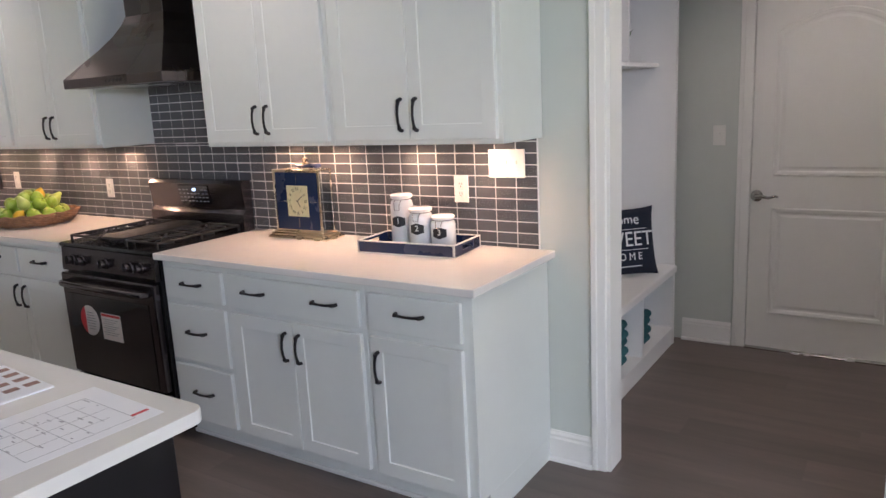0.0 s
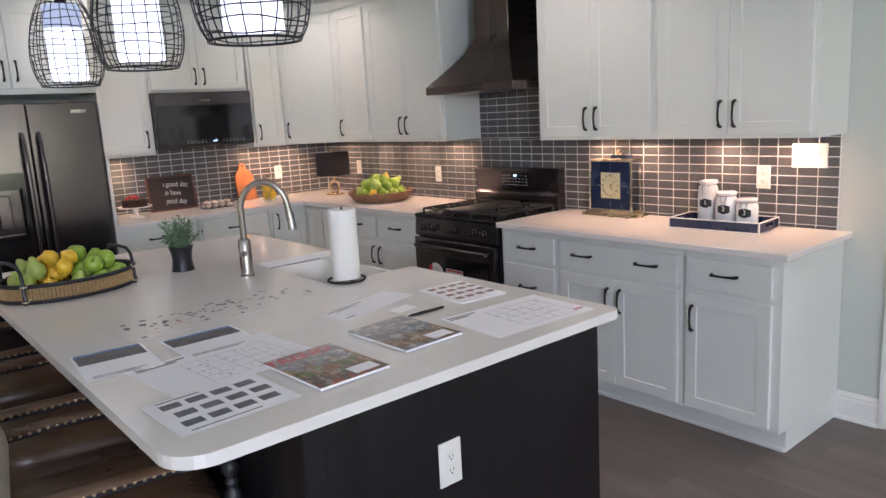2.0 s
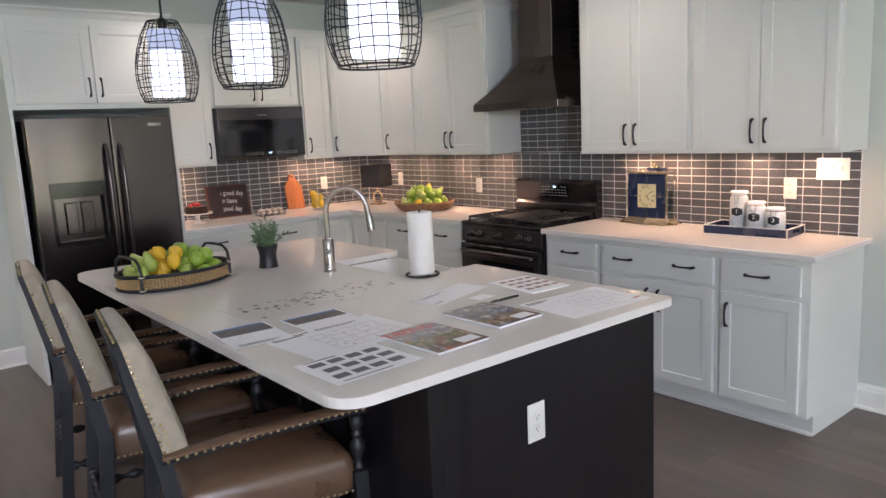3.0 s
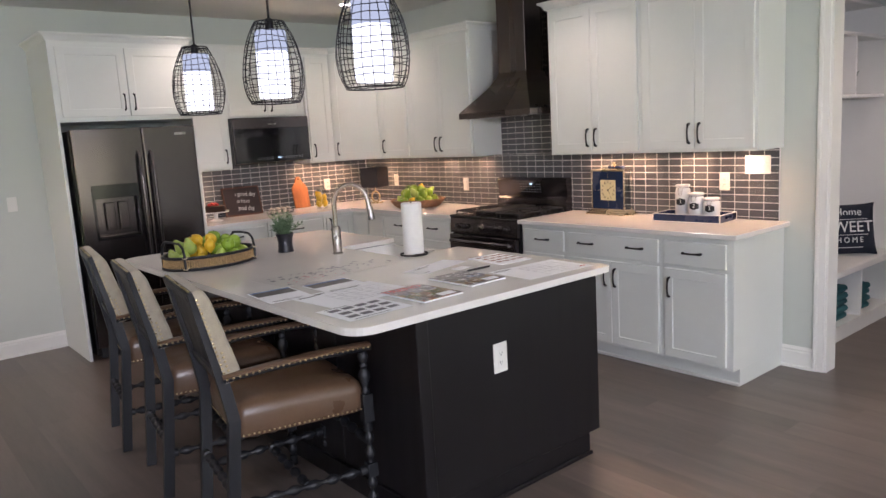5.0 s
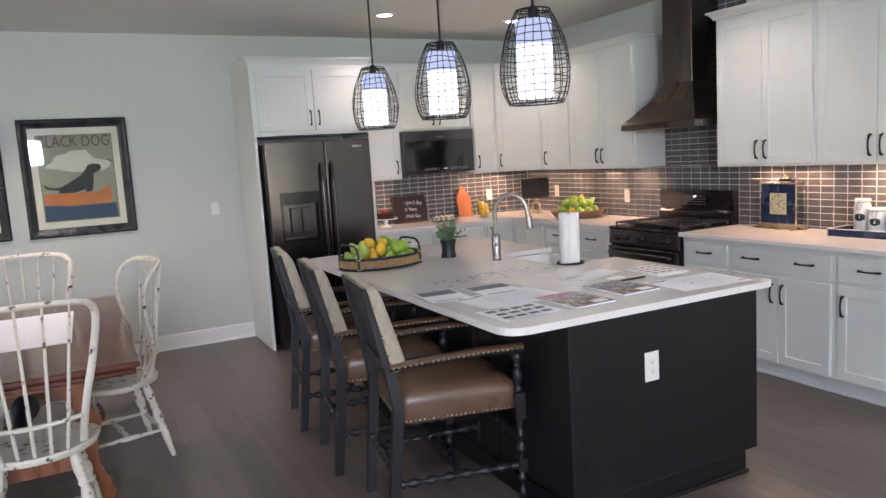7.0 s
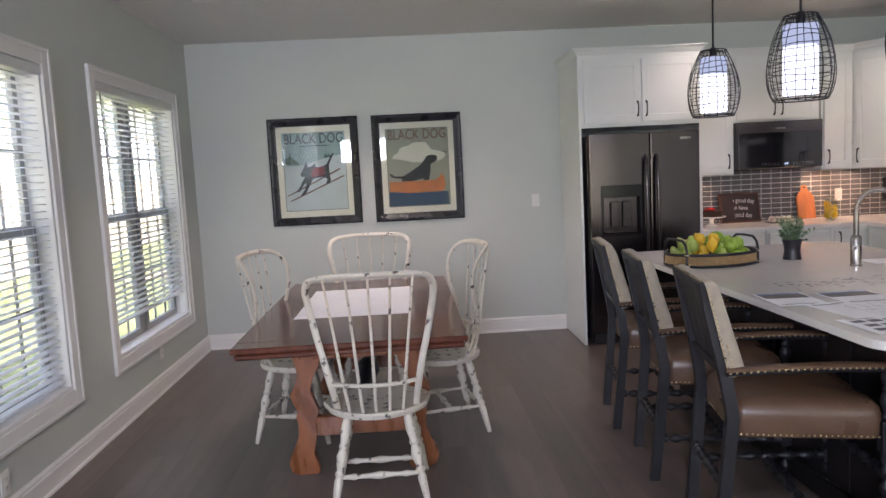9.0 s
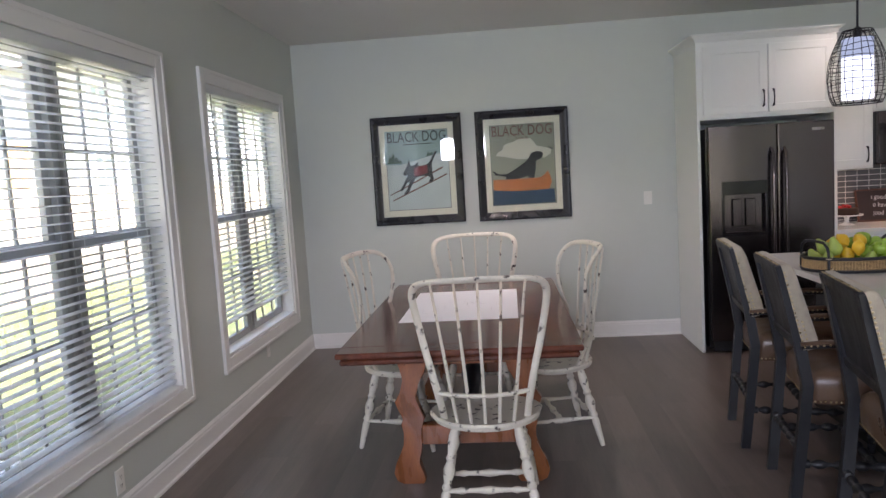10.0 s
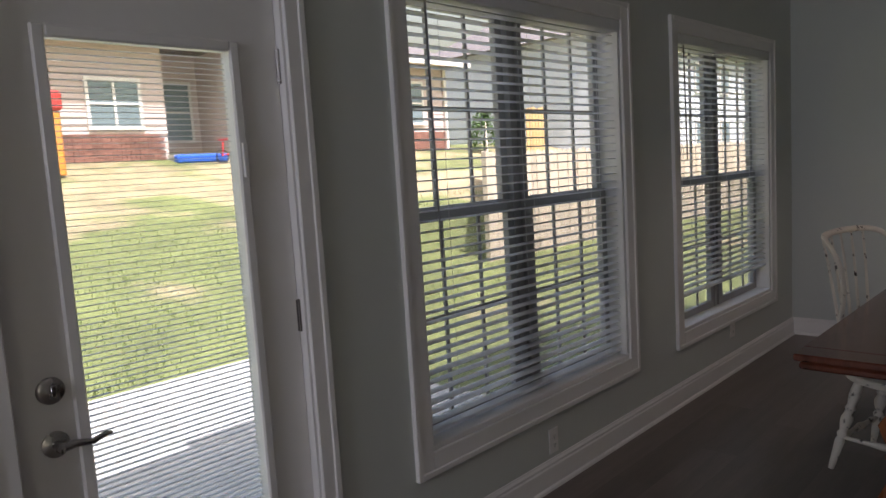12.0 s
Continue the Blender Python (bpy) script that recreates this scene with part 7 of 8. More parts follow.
def leaf(bm, base, tip, width, thick=0.002):
    base, tip = Vector(base), Vector(tip)
    d = tip - base
    side = d.cross(Vector((0, 0, 1)))
    side = side.normalized() if side.length > 1e-4 else Vector((1, 0, 0))
    up = side.cross(d).normalized()
    mid = base.lerp(tip, 0.55)
    v = [bm.verts.new(p) for p in (base, mid + side * width + up * 0.001, tip, mid - side * width + up * 0.001, mid + up * thick * 2, mid - up * thick)]
    for f in ((0, 1, 4), (1, 2, 4), (2, 3, 4), (3, 0, 4), (1, 0, 5), (2, 1, 5), (3, 2, 5), (0, 3, 5)):
        bm.faces.new([v[k] for k in f])


herb = thing("succulent_planter", "lime-green succulents in a dark square planter", "potted plant", pose(0.93, -0.11, TOPZ))
bm = bmesh.new()
prism(bm, rounded([(-0.085, -0.055), (0.085, -0.055), (0.085, 0.055), (-0.085, 0.055)], [0.012] * 4), 0, 0.115, 0.003)
part("pot", bm, CHAIR_WOOD, herb, "dark square pot")
bm = bmesh.new()
r1 = random.Random(4)
for cx in (-0.055, 0.0, 0.055):
    for k in range(34):
        a, e = r1.uniform(0, 6.28), r1.uniform(0.15, 1.35)
        l = r1.uniform(0.045, 0.075)
        leaf(bm, (cx, 0, 0.112), (cx + l * math.cos(a) * math.cos(e), l * math.sin(a) * math.cos(e), 0.116 + l * math.sin(e)), 0.011)
part("leaves", bm, LEAF, herb, "pointed lime-green leaves", kind="stuff")

# table lamp in the corner
tl = thing("table_lamp", "small brass ring table lamp with a square black shade", "table lamp", pose(0.50, -0.25, TOPZ, 0, 0, 22))
bm = bmesh.new()
box(bm, -0.055, 0.055, -0.055, 0.055, 0, 0.012, 0.002)
part("base", bm, BRASS, tl)
bm = bmesh.new()
tube(bm, [(0.047 * math.cos(a), 0, 0.065 + 0.052 * math.sin(a)) for a in (2 * math.pi * k / 28 for k in range(28))], 0.0085, 10, closed=True)
tube(bm, [(0, 0, 0.115), (0, 0, 0.17)], 0.006, 8)
tube(bm, [(0, 0, 0.36), (0, 0, 0.375)], 0.004, 8)
part("ring_stem", bm, BRASS, tl, "polished brass ring and stem", smooth=True)
bm = bmesh.new()
for s in ((-0.100, 0.100, -0.100, -0.096), (-0.100, 0.100, 0.096, 0.100), (-0.100, -0.096, -0.096, 0.096), (0.096, 0.100, -0.096, 0.096)):
    box(bm, *s, 0.165, 0.360)
part("shade", bm, plain("black_shade_fabric", (0.022, 0.021, 0.025), 0.8), tl, "square black fabric shade")

# lemon jar, cutting board, sign, eggs, cake stand along the short run
lj = thing("lemon_jar", "clear glass jar with a lid, filled with lemons", "jar", pose(0.36, -0.80, TOPZ))
bm = bmesh.new()
lathe(bm, [(0.0, 0.0), (0.052, 0.0), (0.056, 0.01), (0.056, 0.15), (0.046, 0.17), (0.046, 0.180), (0.043, 0.180), (0.043, 0.168), (0.053, 0.149), (0.053, 0.01), (0.0, 0.006)], 28)
g = part("glass_body", bm, GLASS, lj, "clear glass body", smooth=True)
g.visible_shadow = False
bm = bmesh.new()
lathe(bm, [(0.0, 0.181), (0.050, 0.181), (0.050, 0.190), (0.02, 0.200), (0.008, 0.205), (0.014, 0.222), (0.0, 0.230)], 24)
part("lid", bm, glass("jar_lid_glass", (0.85, 0.88, 0.86)), lj, "domed glass lid", smooth=True)
for k, (x, y, z) in enumerate(((-0.02, -0.01, 0.008), (0.022, 0.01, 0.012), (-0.012, 0.02, 0.06), (0.018, -0.018, 0.066), (0.0, 0.0, 0.105))):
    put_fruit("lemon", pose(0.36 + x, -0.80 + y, TOPZ + z, 75, 40 * k, 70 * k) @ Matrix.Translation((0, 0, -0.02)) if False else pose(0.36 + x, -0.80 + y, TOPZ + z, 12, 10 * k, 70 * k), LABELS["lemon"] % "glass jar", "lemons in the jar")
BOARD = material("warm_cherry_board", (0.46, 0.17, 0.06), 0.42, vary=0.3, scale=5, stretch=(6, 6, 0.7))
cb = thing("cutting_board", "paddle-shaped reddish wooden cutting board leaning on the tiles", "cutting board", pose(0.105, -0.87, TOPZ, 0, -13, 0) @ Matrix.Rotation(radians(90), 4, "Z"))
bm = bmesh.new()
pts = [(-0.085, 0.004), (0.085, 0.004), (0.085, 0.20)] + [(0.085 - 0.05 * (k / 5), 0.20 + 0.06 * math.sin(math.pi / 2 * k / 5)) for k in range(1, 6)] + [(0.026, 0.30)] + [(0.026 * math.cos(a), 0.30 + 0.022 * math.sin(a)) for a in (math.pi * k / 8 for k in range(1, 8))] + [(-0.026, 0.30)]
pts += [(-(0.085 - 0.05 * (k / 5)), 0.20 + 0.06 * math.sin(math.pi / 2 * k / 5)) for k in range(5, 0, -1)] + [(-0.085, 0.20)]
upright = Matrix(((1, 0, 0, 0), (0, 0, 1, 0), (0, 1, 0, 0), (0, 0, 0, 1)))
prism(bm, pts, -0.009, 0.009, 0.003, upright)
part("board", bm, BOARD, cb)
# dark disc on the face paints the hanging hole's shade; nothing is cut
bm = bmesh.new()
m, _ = along((0, -0.0100, 0.295), (0, -0.0094, 0.295))
lathe(bm, [(0, 0), (0.009, 0), (0.009, 0.0005), (0, 0.0005)], 14, m)
part("hanging_hole", bm, DARK, cb)
SIGN = material("dark_sign_board", (0.045, 0.030, 0.030), 0.6, vary=0.25, scale=6)
SIGN_FRAME = material("brown_sign_frame", (0.12, 0.05, 0.03), 0.5, vary=0.3, scale=10)
sg = thing("lettered_sign", "dark brown framed sign with white script lettering, leaning on tiles", "sign", pose(0.115, -1.50, TOPZ, 0, -15, 0) @ Matrix.Rotation(radians(90), 4, "Z"))
w, h = 0.185, 0.275
boxes("board", SIGN, sg, (-w + 0.012, w - 0.012, -0.008, 0.008, 0.012, h - 0.012))
boxes("sign_frame", SIGN_FRAME, sg, (-w, -w + 0.012, -0.014, 0.010, 0.0, h), (w - 0.012, w, -0.014, 0.010, 0.0, h), (-w + 0.012, w - 0.012, -0.014, 0.010, 0.0, 0.012), (-w + 0.012, w - 0.012, -0.014, 0.010, h - 0.012, h), bevel=0.001)
boxes("hanging_loop", NICKEL, sg, (-0.04, 0.04, -0.004, 0.0, h + 0.004, h + 0.009), (-0.040, -0.036, -0.004, 0.0, h, h + 0.004), (0.036, 0.040, -0.004, 0.0, h, h + 0.004))
CHALK = plain("white_script", (0.8, 0.8, 0.78), 0.7)
slant = Matrix(((1, 0.22, 0, 0), (0, 1, 0, 0), (0, 0, 1, 0), (0, 0, 0, 1)))
for text, z, x in (("It's a good day", 0.205, 0.0), ("to have", 0.137, 0.0), ("a good day", 0.068, 0.0)):
    lettering("script_line", text, 0.056, CHALK, sg, Matrix.Translation((x, -0.0135, z)) @ FACE @ slant @ Matrix.Diagonal((0.82, 1, 1, 1)), "white script words")
EGG = material("cream_eggshell", (0.62, 0.52, 0.42), 0.5, vary=0.08, scale=20, per_object=0.2)
rack = thing("egg_rack", "black wire rack holding a double row of eggs", "egg holder", pose(0.34, -1.245, TOPZ, 0, 0, 90))
bm = bmesh.new()
for z in (0.004, 0.040):
    tube(bm, [(-0.115, -0.045, z), (0.115, -0.045, z), (0.115, 0.045, z), (-0.115, 0.045, z)], 0.0022, 5, closed=True)
for x in (-0.115, -0.057, 0.0, 0.057, 0.115):
    for y in (-0.045, 0.045):
        tube(bm, [(x, y, 0.0), (x, y, 0.045)], 0.002, 5)
    tube(bm, [(x, -0.045, 0.004), (x, 0.045, 0.004)], 0.002, 5)
part("wire_frame", bm, BLACK_METAL, rack)
bm = bmesh.new()
lathe(bm, [(0.0, 0.0), (0.010, 0.002), (0.019, 0.010), (0.0225, 0.023), (0.021, 0.036), (0.014, 0.049), (0.006, 0.055), (0.0, 0.056)], 14)
egg = part("egg", bm, EGG, None, smooth=True)
tagged(egg, "pale cream egg in the black wire rack", "egg", "eggs in the rack")
n = 0
for iy, y in enumerate((-0.022, 0.022)):
    for k in range(4):
        m = Matrix.Translation((0.34 - y, -1.245 - 0.086 + 0.057 * k, TOPZ + 0.006)) @ pose(0, 0, 0, 4 * (k - 2), 6 * (iy * 2 - 1), 0)
        if n:
            copy_thing(egg, m)
        else:
            egg.matrix_basis = m
        n += 1
cs = thing("cake_stand", "white pedestal cake stand beside the refrigerator", "cake stand", pose(0.30, -1.86, TOPZ))
bm = bmesh.new()
lathe(bm, [(0.0, 0), (0.060, 0), (0.058, 0.006), (0.022, 0.02), (0.016, 0.04), (0.022, 0.066), (0.070, 0.074), (0.118, 0.076), (0.122, 0.086), (0.116, 0.084), (0.0, 0.082)], 32)
part("stand", bm, CERAMIC, cs, smooth=True)
cake = thing("cake", "dark chocolate cake topped with red berries, on the stand", "cake", pose(0.30, -1.86, TOPZ + 0.083))
bm = bmesh.new()
lathe(bm, [(0.0, 0), (0.085, 0), (0.088, 0.006), (0.087, 0.050), (0.080, 0.056), (0.0, 0.057)], 30)
part("cake_body", bm, material("chocolate_crumb", (0.045, 0.020, 0.012), 0.8, vary=0.3, scale=40, bump=0.8, bump_scale=150), cake, smooth=True)
BERRY = material("red_berry", (0.55, 0.02, 0.02), 0.3, per_object=0.2)
bm = bmesh.new()
lathe(bm, [(0.0, 0.0), (0.008, 0.002), (0.013, 0.010), (0.012, 0.018), (0.006, 0.024), (0.0, 0.025)], 10)
berry = part("berry", bm, BERRY, cake, smooth=True)
berry.matrix_basis = pose(0.0, 0.0, 0.056)
for k in range(11):
    b = new("berry", berry.data)
    b.parent = cake
    a = k * 2.4
    b.matrix_basis = pose(0.014 * math.sqrt(k + 1) * math.cos(a), 0.014 * math.sqrt(k + 1) * math.sin(a), 0.055 + 0.004 * (k % 3), 10 * k, 0, 0)

# mantel clock
CHAMPAGNE = material("champagne_brass", (0.60, 0.53, 0.40), 0.25, metal=1.0, vary=0.06, scale=10)
ck = thing("mantel_clock", "brass framed mantel clock with a dark blue face and cream dial", "clock", pose(3.315, -0.105, TOPZ, 0, 0, 0))
boxes("plinth", CHAMPAGNE, ck, (-0.185, 0.185, -0.075, 0.065, 0.0, 0.012), (-0.172, 0.172, -0.066, 0.056, 0.012, 0.024), (-0.160, 0.160, -0.056, 0.046, 0.024, 0.034), bevel=0.003)
boxes("case_glass", GLASS, ck, (-0.143, 0.143, 0.005, 0.038, 0.036, 0.318)).visible_shadow = False
boxes("case_frame", CHAMPAGNE, ck, *[(x, x + 0.006, y, y + 0.006, 0.034, 0.322) for x in (-0.149, 0.143) for y in (-0.046, 0.034)], (-0.150, 0.150, -0.046, 0.042, 0.322, 0.327), bevel=0.001)
face = boxes("face", NAVY, ck, (-0.142, 0.142, -0.040, -0.034, 0.036, 0.321), label="dark blue lacquered face")
boxes("face_frame", CHAMPAGNE, ck, (-0.142, -0.136, -0.046, -0.0405, 0.036, 0.321), (0.136, 0.142, -0.046, -0.0405, 0.036, 0.321), (-0.136, 0.136, -0.046, -0.0405, 0.315, 0.321), (-0.136, 0.136, -0.046, -0.0405, 0.036, 0.042))
dial = boxes("dial", plain("cream_dial", (0.66, 0.60, 0.36), 0.5), ck, (-0.066, 0.066, -0.0425, -0.0403, 0.105, 0.252), label="cream dial")
num = ["XII", "I", "II", "III", "IIII", "V", "VI", "VII", "VIII", "IX", "X", "XI"]
for k, text in enumerate(num):
    a = math.pi / 2 - k * math.pi / 6
    x, z = 0.050 * math.cos(a), 0.058 * math.sin(a)
    lettering("numeral", text, 0.024, INK, dial, Matrix.Translation((x, -0.0430, 0.1785 + z)) @ FACE @ Matrix.Rotation(-k * math.pi / 6, 4, "Z") @ Matrix.Diagonal((0.8, 1, 1, 1)), "roman numeral", depth=0.0002)
for a, l, w in ((-35, 0.040, 0.0032), (48, 0.030, 0.004)):
    hand = boxes("clock_hand", INK, dial, (-w / 2, w / 2, -0.0445, -0.0438, -0.006, l))
    hand.matrix_basis = pose(0, 0, 0.1785) @ Matrix.Rotation(radians(a + 100 if l < 0.035 else 52), 4, "Y")
boxes("face_stripe", CHAMPAGNE, ck, (-0.120, -0.072, -0.0412, -0.0402, 0.176, 0.178), (0.072, 0.120, -0.0412, -0.0402, 0.176, 0.178), (-0.001, 0.001, -0.0412, -0.0402, 0.055, 0.098), (-0.001, 0.001, -0.0412, -0.0402, 0.260, 0.305))
bm = bmesh.new()
box(bm, -0.02, 0.115, -0.02, 0.02, 0.332, 0.352, 0.006)
part("key_box", bm, NAVY, ck, "small navy box on top")
bm = bmesh.new()
lathe(bm, [(0.0, 0.352), (0.022, 0.352), (0.012, 0.36), (0.018, 0.375), (0.0, 0.385)], 14, pose(0.03, 0, 0))
part("finial", bm, CHAMPAGNE, ck, smooth=True)

# navy tray with three canisters
WHITE_EDGE = plain("white_edge", (0.78, 0.77, 0.73), 0.4)
tr = thing("canister_tray", "navy tray with white edges and cut-out handles", "tray", pose(4.018, -0.172, TOPZ, 0, 0, 4))
hw, hd, hh = 0.232, 0.118, 0.052
boxes("tray_base", NAVY, tr, (-hw + 0.008, hw - 0.008, -hd + 0.008, hd - 0.008, 0.0, 0.008))
for s in (-1, 1):
    a, b = sorted((s * hd, s * (hd - 0.008)))
    boxes("tray_side", NAVY, tr, (-hw + 0.004, hw - 0.004, a, b, 0.004, hh - 0.004))
    boxes("tray_edge", WHITE_EDGE, tr, (-hw + 0.004, hw - 0.004, a - 0.0006, b + 0.0006, hh - 0.004, hh), (-hw + 0.004, hw - 0.004, a - 0.0006, b + 0.0006, 0, 0.004))
    a, b = sorted((s * hw, s * (hw - 0.008)))
    boxes("tray_end", NAVY, tr, (a, b, -hd + 0.008, -0.045, 0.004, hh - 0.004), (a, b, 0.045, hd - 0.008, 0.004, hh - 0.004), (a, b, -0.045, 0.045, 0.004, 0.020), (a, b, -0.045, 0.045, 0.038, hh - 0.004), bevel=0.001)
    boxes("tray_edge", WHITE_EDGE, tr, (a - 0.0006, b + 0.0006, -hd + 0.008, hd - 0.008, hh - 0.004, hh), *[(a - 0.0006, b + 0.0006, y, y + 0.004, 0.0, hh) for y in (-hd, hd - 0.004)])
CANISTER = material("milky_jar_glass", (0.74, 0.75, 0.76), 0.12, vary=0.06, scale=8, rough_vary=0.04)
CHALKBOARD = plain("chalkboard_label", (0.014, 0.014, 0.016), 0.6)
for k, (x, y, h, r) in enumerate(((3.925, -0.150, 0.216, 0.050), (4.035, -0.172, 0.164, 0.052), (4.140, -0.165, 0.134, 0.052))):
    c = thing("canister", "white glass canister with clamp lid and chalkboard number %d" % (k + 1), "canister", pose(x, y, TOPZ + 0.0085, 0, 0, 14), "canisters")
    bm = bmesh.new()
    lathe(bm, [(0.0, 0), (r - 0.006, 0), (r, 0.008), (r, h * 0.80), (r - 0.004, h * 0.88), (r - 0.010, h * 0.93), (r - 0.010, h * 0.96), (0.0, h * 0.96)], 28)
    part("jar_body", bm, CANISTER, c, smooth=True)
    bm = bmesh.new()
    lathe(bm, [(r - 0.012, h * 0.962), (r - 0.003, h * 0.965), (r - 0.002, h * 0.965 + 0.010), (r - 0.010, h * 0.965 + 0.016), (0.0, h * 0.965 + 0.018)], 28)
    part("lid", bm, CANISTER, c, smooth=True)
    bm = bmesh.new()
    tube(bm, [((r - 0.008) * math.cos(a), (r - 0.008) * math.sin(a), h * 0.935) for a in (2 * math.pi * j / 24 for j in range(24))], 0.0016, 5, closed=True)
    tube(bm, [(-0.014, -r + 0.004, h * 0.93), (-0.012, -r - 0.008, h * 0.86), (-0.010, -r - 0.010, h * 0.74), (0.010, -r - 0.010, h * 0.74), (0.012, -r - 0.008, h * 0.86), (0.014, -r + 0.004, h * 0.93)], 0.0018, 5)
    part("clamp", bm, NICKEL, c, "bent wire clamp", smooth=True)
    bm = bmesh.new()
    z0 = h * 0.42
    arc = [(-0.029 + 0.058 * j / 8, 0) for j in range(9)]
    lo, hi = [], []
    for x2, _ in arc:
        y2 = -math.sqrt(max((r + 0.0018) ** 2 - x2 * x2, 0))
        notch = -0.004 * math.cos(x2 / 0.029 * math.pi)
        lo.append(bm.verts.new((x2, y2, z0 + notch)))
        hi.append(bm.verts.new((x2, y2, z0 + 0.040 - notch)))
    for a, b, c2, d in zip(lo, lo[1:], hi[1:], hi):
        bm.faces.new((a, b, c2, d))
    lab = part("label_plate", bm, CHALKBOARD, c, "black chalkboard label")
    lettering("number", str(k + 1), 0.034, CHALK, lab, Matrix.Translation((0.0, -r - 0.0028, z0 + 0.022)) @ FACE, "white chalk number", depth=0.0003)
tagged(boxes("green_sponge", plain("green_scrub", (0.22, 0.28, 0.10), 0.9), None, (3.99, 4.045, -0.262, -0.238, TOPZ + 0.0085, TOPZ + 0.0235), bevel=0.003), "small green folded tag in the navy tray", "tag")

# island: paper towel, pot plant, papers
pt = thing("paper_towel_holder", "white paper towel roll on a black twisted ring holder", "paper towel", pose(3.425, -2.03, TOPZ))
bm = bmesh.new()
for q in range(2):
    tube(bm, [((0.074 + 0.003 * math.cos(20 * a + q * math.pi)) * math.cos(a), (0.074 + 0.003 * math.cos(20 * a + q * math.pi)) * math.sin(a), 0.006 + 0.003 * math.sin(20 * a + q * math.pi)) for a in (2 * math.pi * j / 80 for j in range(80))], 0.0032, 5, closed=True)
tube(bm, [(-0.074, 0, 0.005), (0.074, 0, 0.005)], 0.003, 6)
tube(bm, [(0, 0, 0.005), (0, 0, 0.30)], 0.004, 8)
part("holder", bm, BLACK_METAL, pt, smooth=True)
bm = bmesh.new()
lathe(bm, [(0.020, 0.012), (0.055, 0.012), (0.0565, 0.016), (0.0565, 0.286), (0.055, 0.290), (0.020, 0.290), (0.020, 0.20), (0.0, 0.20)], 40)
part("roll", bm, TOWEL, pt, "white paper roll", smooth=True)
pl = thing("pot_plant", "feathery grey-green succulent in a waisted black pot", "potted plant", pose(2.605, -2.385, TOPZ))
bm = bmesh.new()
lathe(bm, [(0.0, 0), (0.050, 0), (0.050, 0.004), (0.045, 0.03), (0.043, 0.055), (0.047, 0.085), (0.055, 0.112), (0.052, 0.113), (0.042, 0.098), (0.0, 0.096)], 30)
part("pot", bm, plain("matt_black_pot", (0.016, 0.017, 0.022), 0.4), pl, "matt black waisted pot", smooth=True)
bm = bmesh.new()
r2 = random.Random(21)
for k in range(46):
    a, e = r2.uniform(0, 6.28), r2.uniform(0.5, 1.5)
    l = r2.uniform(0.07, 0.165)
    p0, tip = Vector((0.02 * math.cos(a), 0.02 * math.sin(a), 0.098)), Vector((l * math.cos(a) * math.cos(e), l * math.sin(a) * math.cos(e), 0.10 + l * math.sin(e)))
    tube(bm, [p0, p0.lerp(tip, 0.5) + Vector((0, 0, 0.008)), tip], 0.0012, 4)
    for j in range(12):
        c = p0.lerp(tip, 0.25 + 0.75 * j / 12)
        b, f = r2.uniform(0, 6.28), r2.uniform(-0.1, 1.0)
        ll = r2.uniform(0.016, 0.030)
        leaf(bm, c, c + Vector((ll * math.cos(b) * math.cos(f), ll * math.sin(b) * math.cos(f), ll * math.sin(f))), 0.0065, 0.0012)
part("leaves", bm, SAGE, pl, "small pointed grey-green leaves", kind="stuff")
bm = bmesh.new()
for k in range(40):
    a, l = r2.uniform(0, 6.28), r2.uniform(0.03, 0.10)
    tube(bm, [(0.01 * math.cos(a), 0.01 * math.sin(a), 0.10), (0.5 * l * math.cos(a), 0.5 * l * math.sin(a), 0.17), (l * math.cos(a), l * math.sin(a), 0.17 + r2.uniform(0.03, 0.09))], [0.0012, 0.001, 0.0004], 4)
part("tendrils", bm, SAGE, pl, "thin feathery tendrils", kind="stuff")


def sheet(name, corners, label, category="paper", lift=0.0, thick=0.0006, mat=None):
    """A flat sheet with the corners p0 (u=0,v=0), p1 (u=1,v=0), p3 (u=0,v=1); returns it with a way to lay print on it."""
    p0, p1, p3 = (Vector(c) for c in corners)
    u, v = p1 - p0, p3 - p0
    if u.x * v.y - u.y * v.x < 0:
        p0, p1, p3 = p3, p3 + u, p0
        u, v = p1 - p0, p3 - p0
    ex = u.normalized()
    z = TOPZ + lift
    m = Matrix(((ex.x, -ex.y, 0, p0.x), (ex.y, ex.x, 0, p0.y), (0, 0, 1, z), (0, 0, 0, 1)))
    w, h = u.length, v.length
    ob = thing(name, label, category, m)
    boxes("page", mat or PAPER, ob, (0, w, 0, h, 0, thick))
    return ob, w, h, thick


def printed(parent, mat, rects, z, name="print_block", label=""):
    bm = bmesh.new()
    for x0, x1, y0, y1 in rects:
        box(bm, x0, x1, y0, y1, z + 0.0001, z + 0.0004)
    return part(name, bm, mat, parent, label)


THUMB = plain("print_thumb_grey", (0.13, 0.13, 0.15), 0.6, vary=0.5, scale=60)
PHOTO = plain("print_photo", (0.12, 0.11, 0.11), 0.45, vary=0.7, scale=30)
BLUE_PRINT = plain("print_blue_sky", (0.10, 0.20, 0.42), 0.5)
FAINT = plain("print_faint_grey", (0.42, 0.42, 0.46), 0.7)
MAG = material("magazine_cover", (0.26, 0.22, 0.17), 0.22, vary=0.6, scale=14, second=(0.45, 0.24, 0.10), second_scale=12, second_at=0.52, rough_vary=0.05)
MAG2 = material("magazine_cover_blue", (0.24, 0.24, 0.26), 0.22, vary=0.6, scale=12, second=(0.42, 0.24, 0.12), second_scale=9, second_at=0.50, rough_vary=0.05)

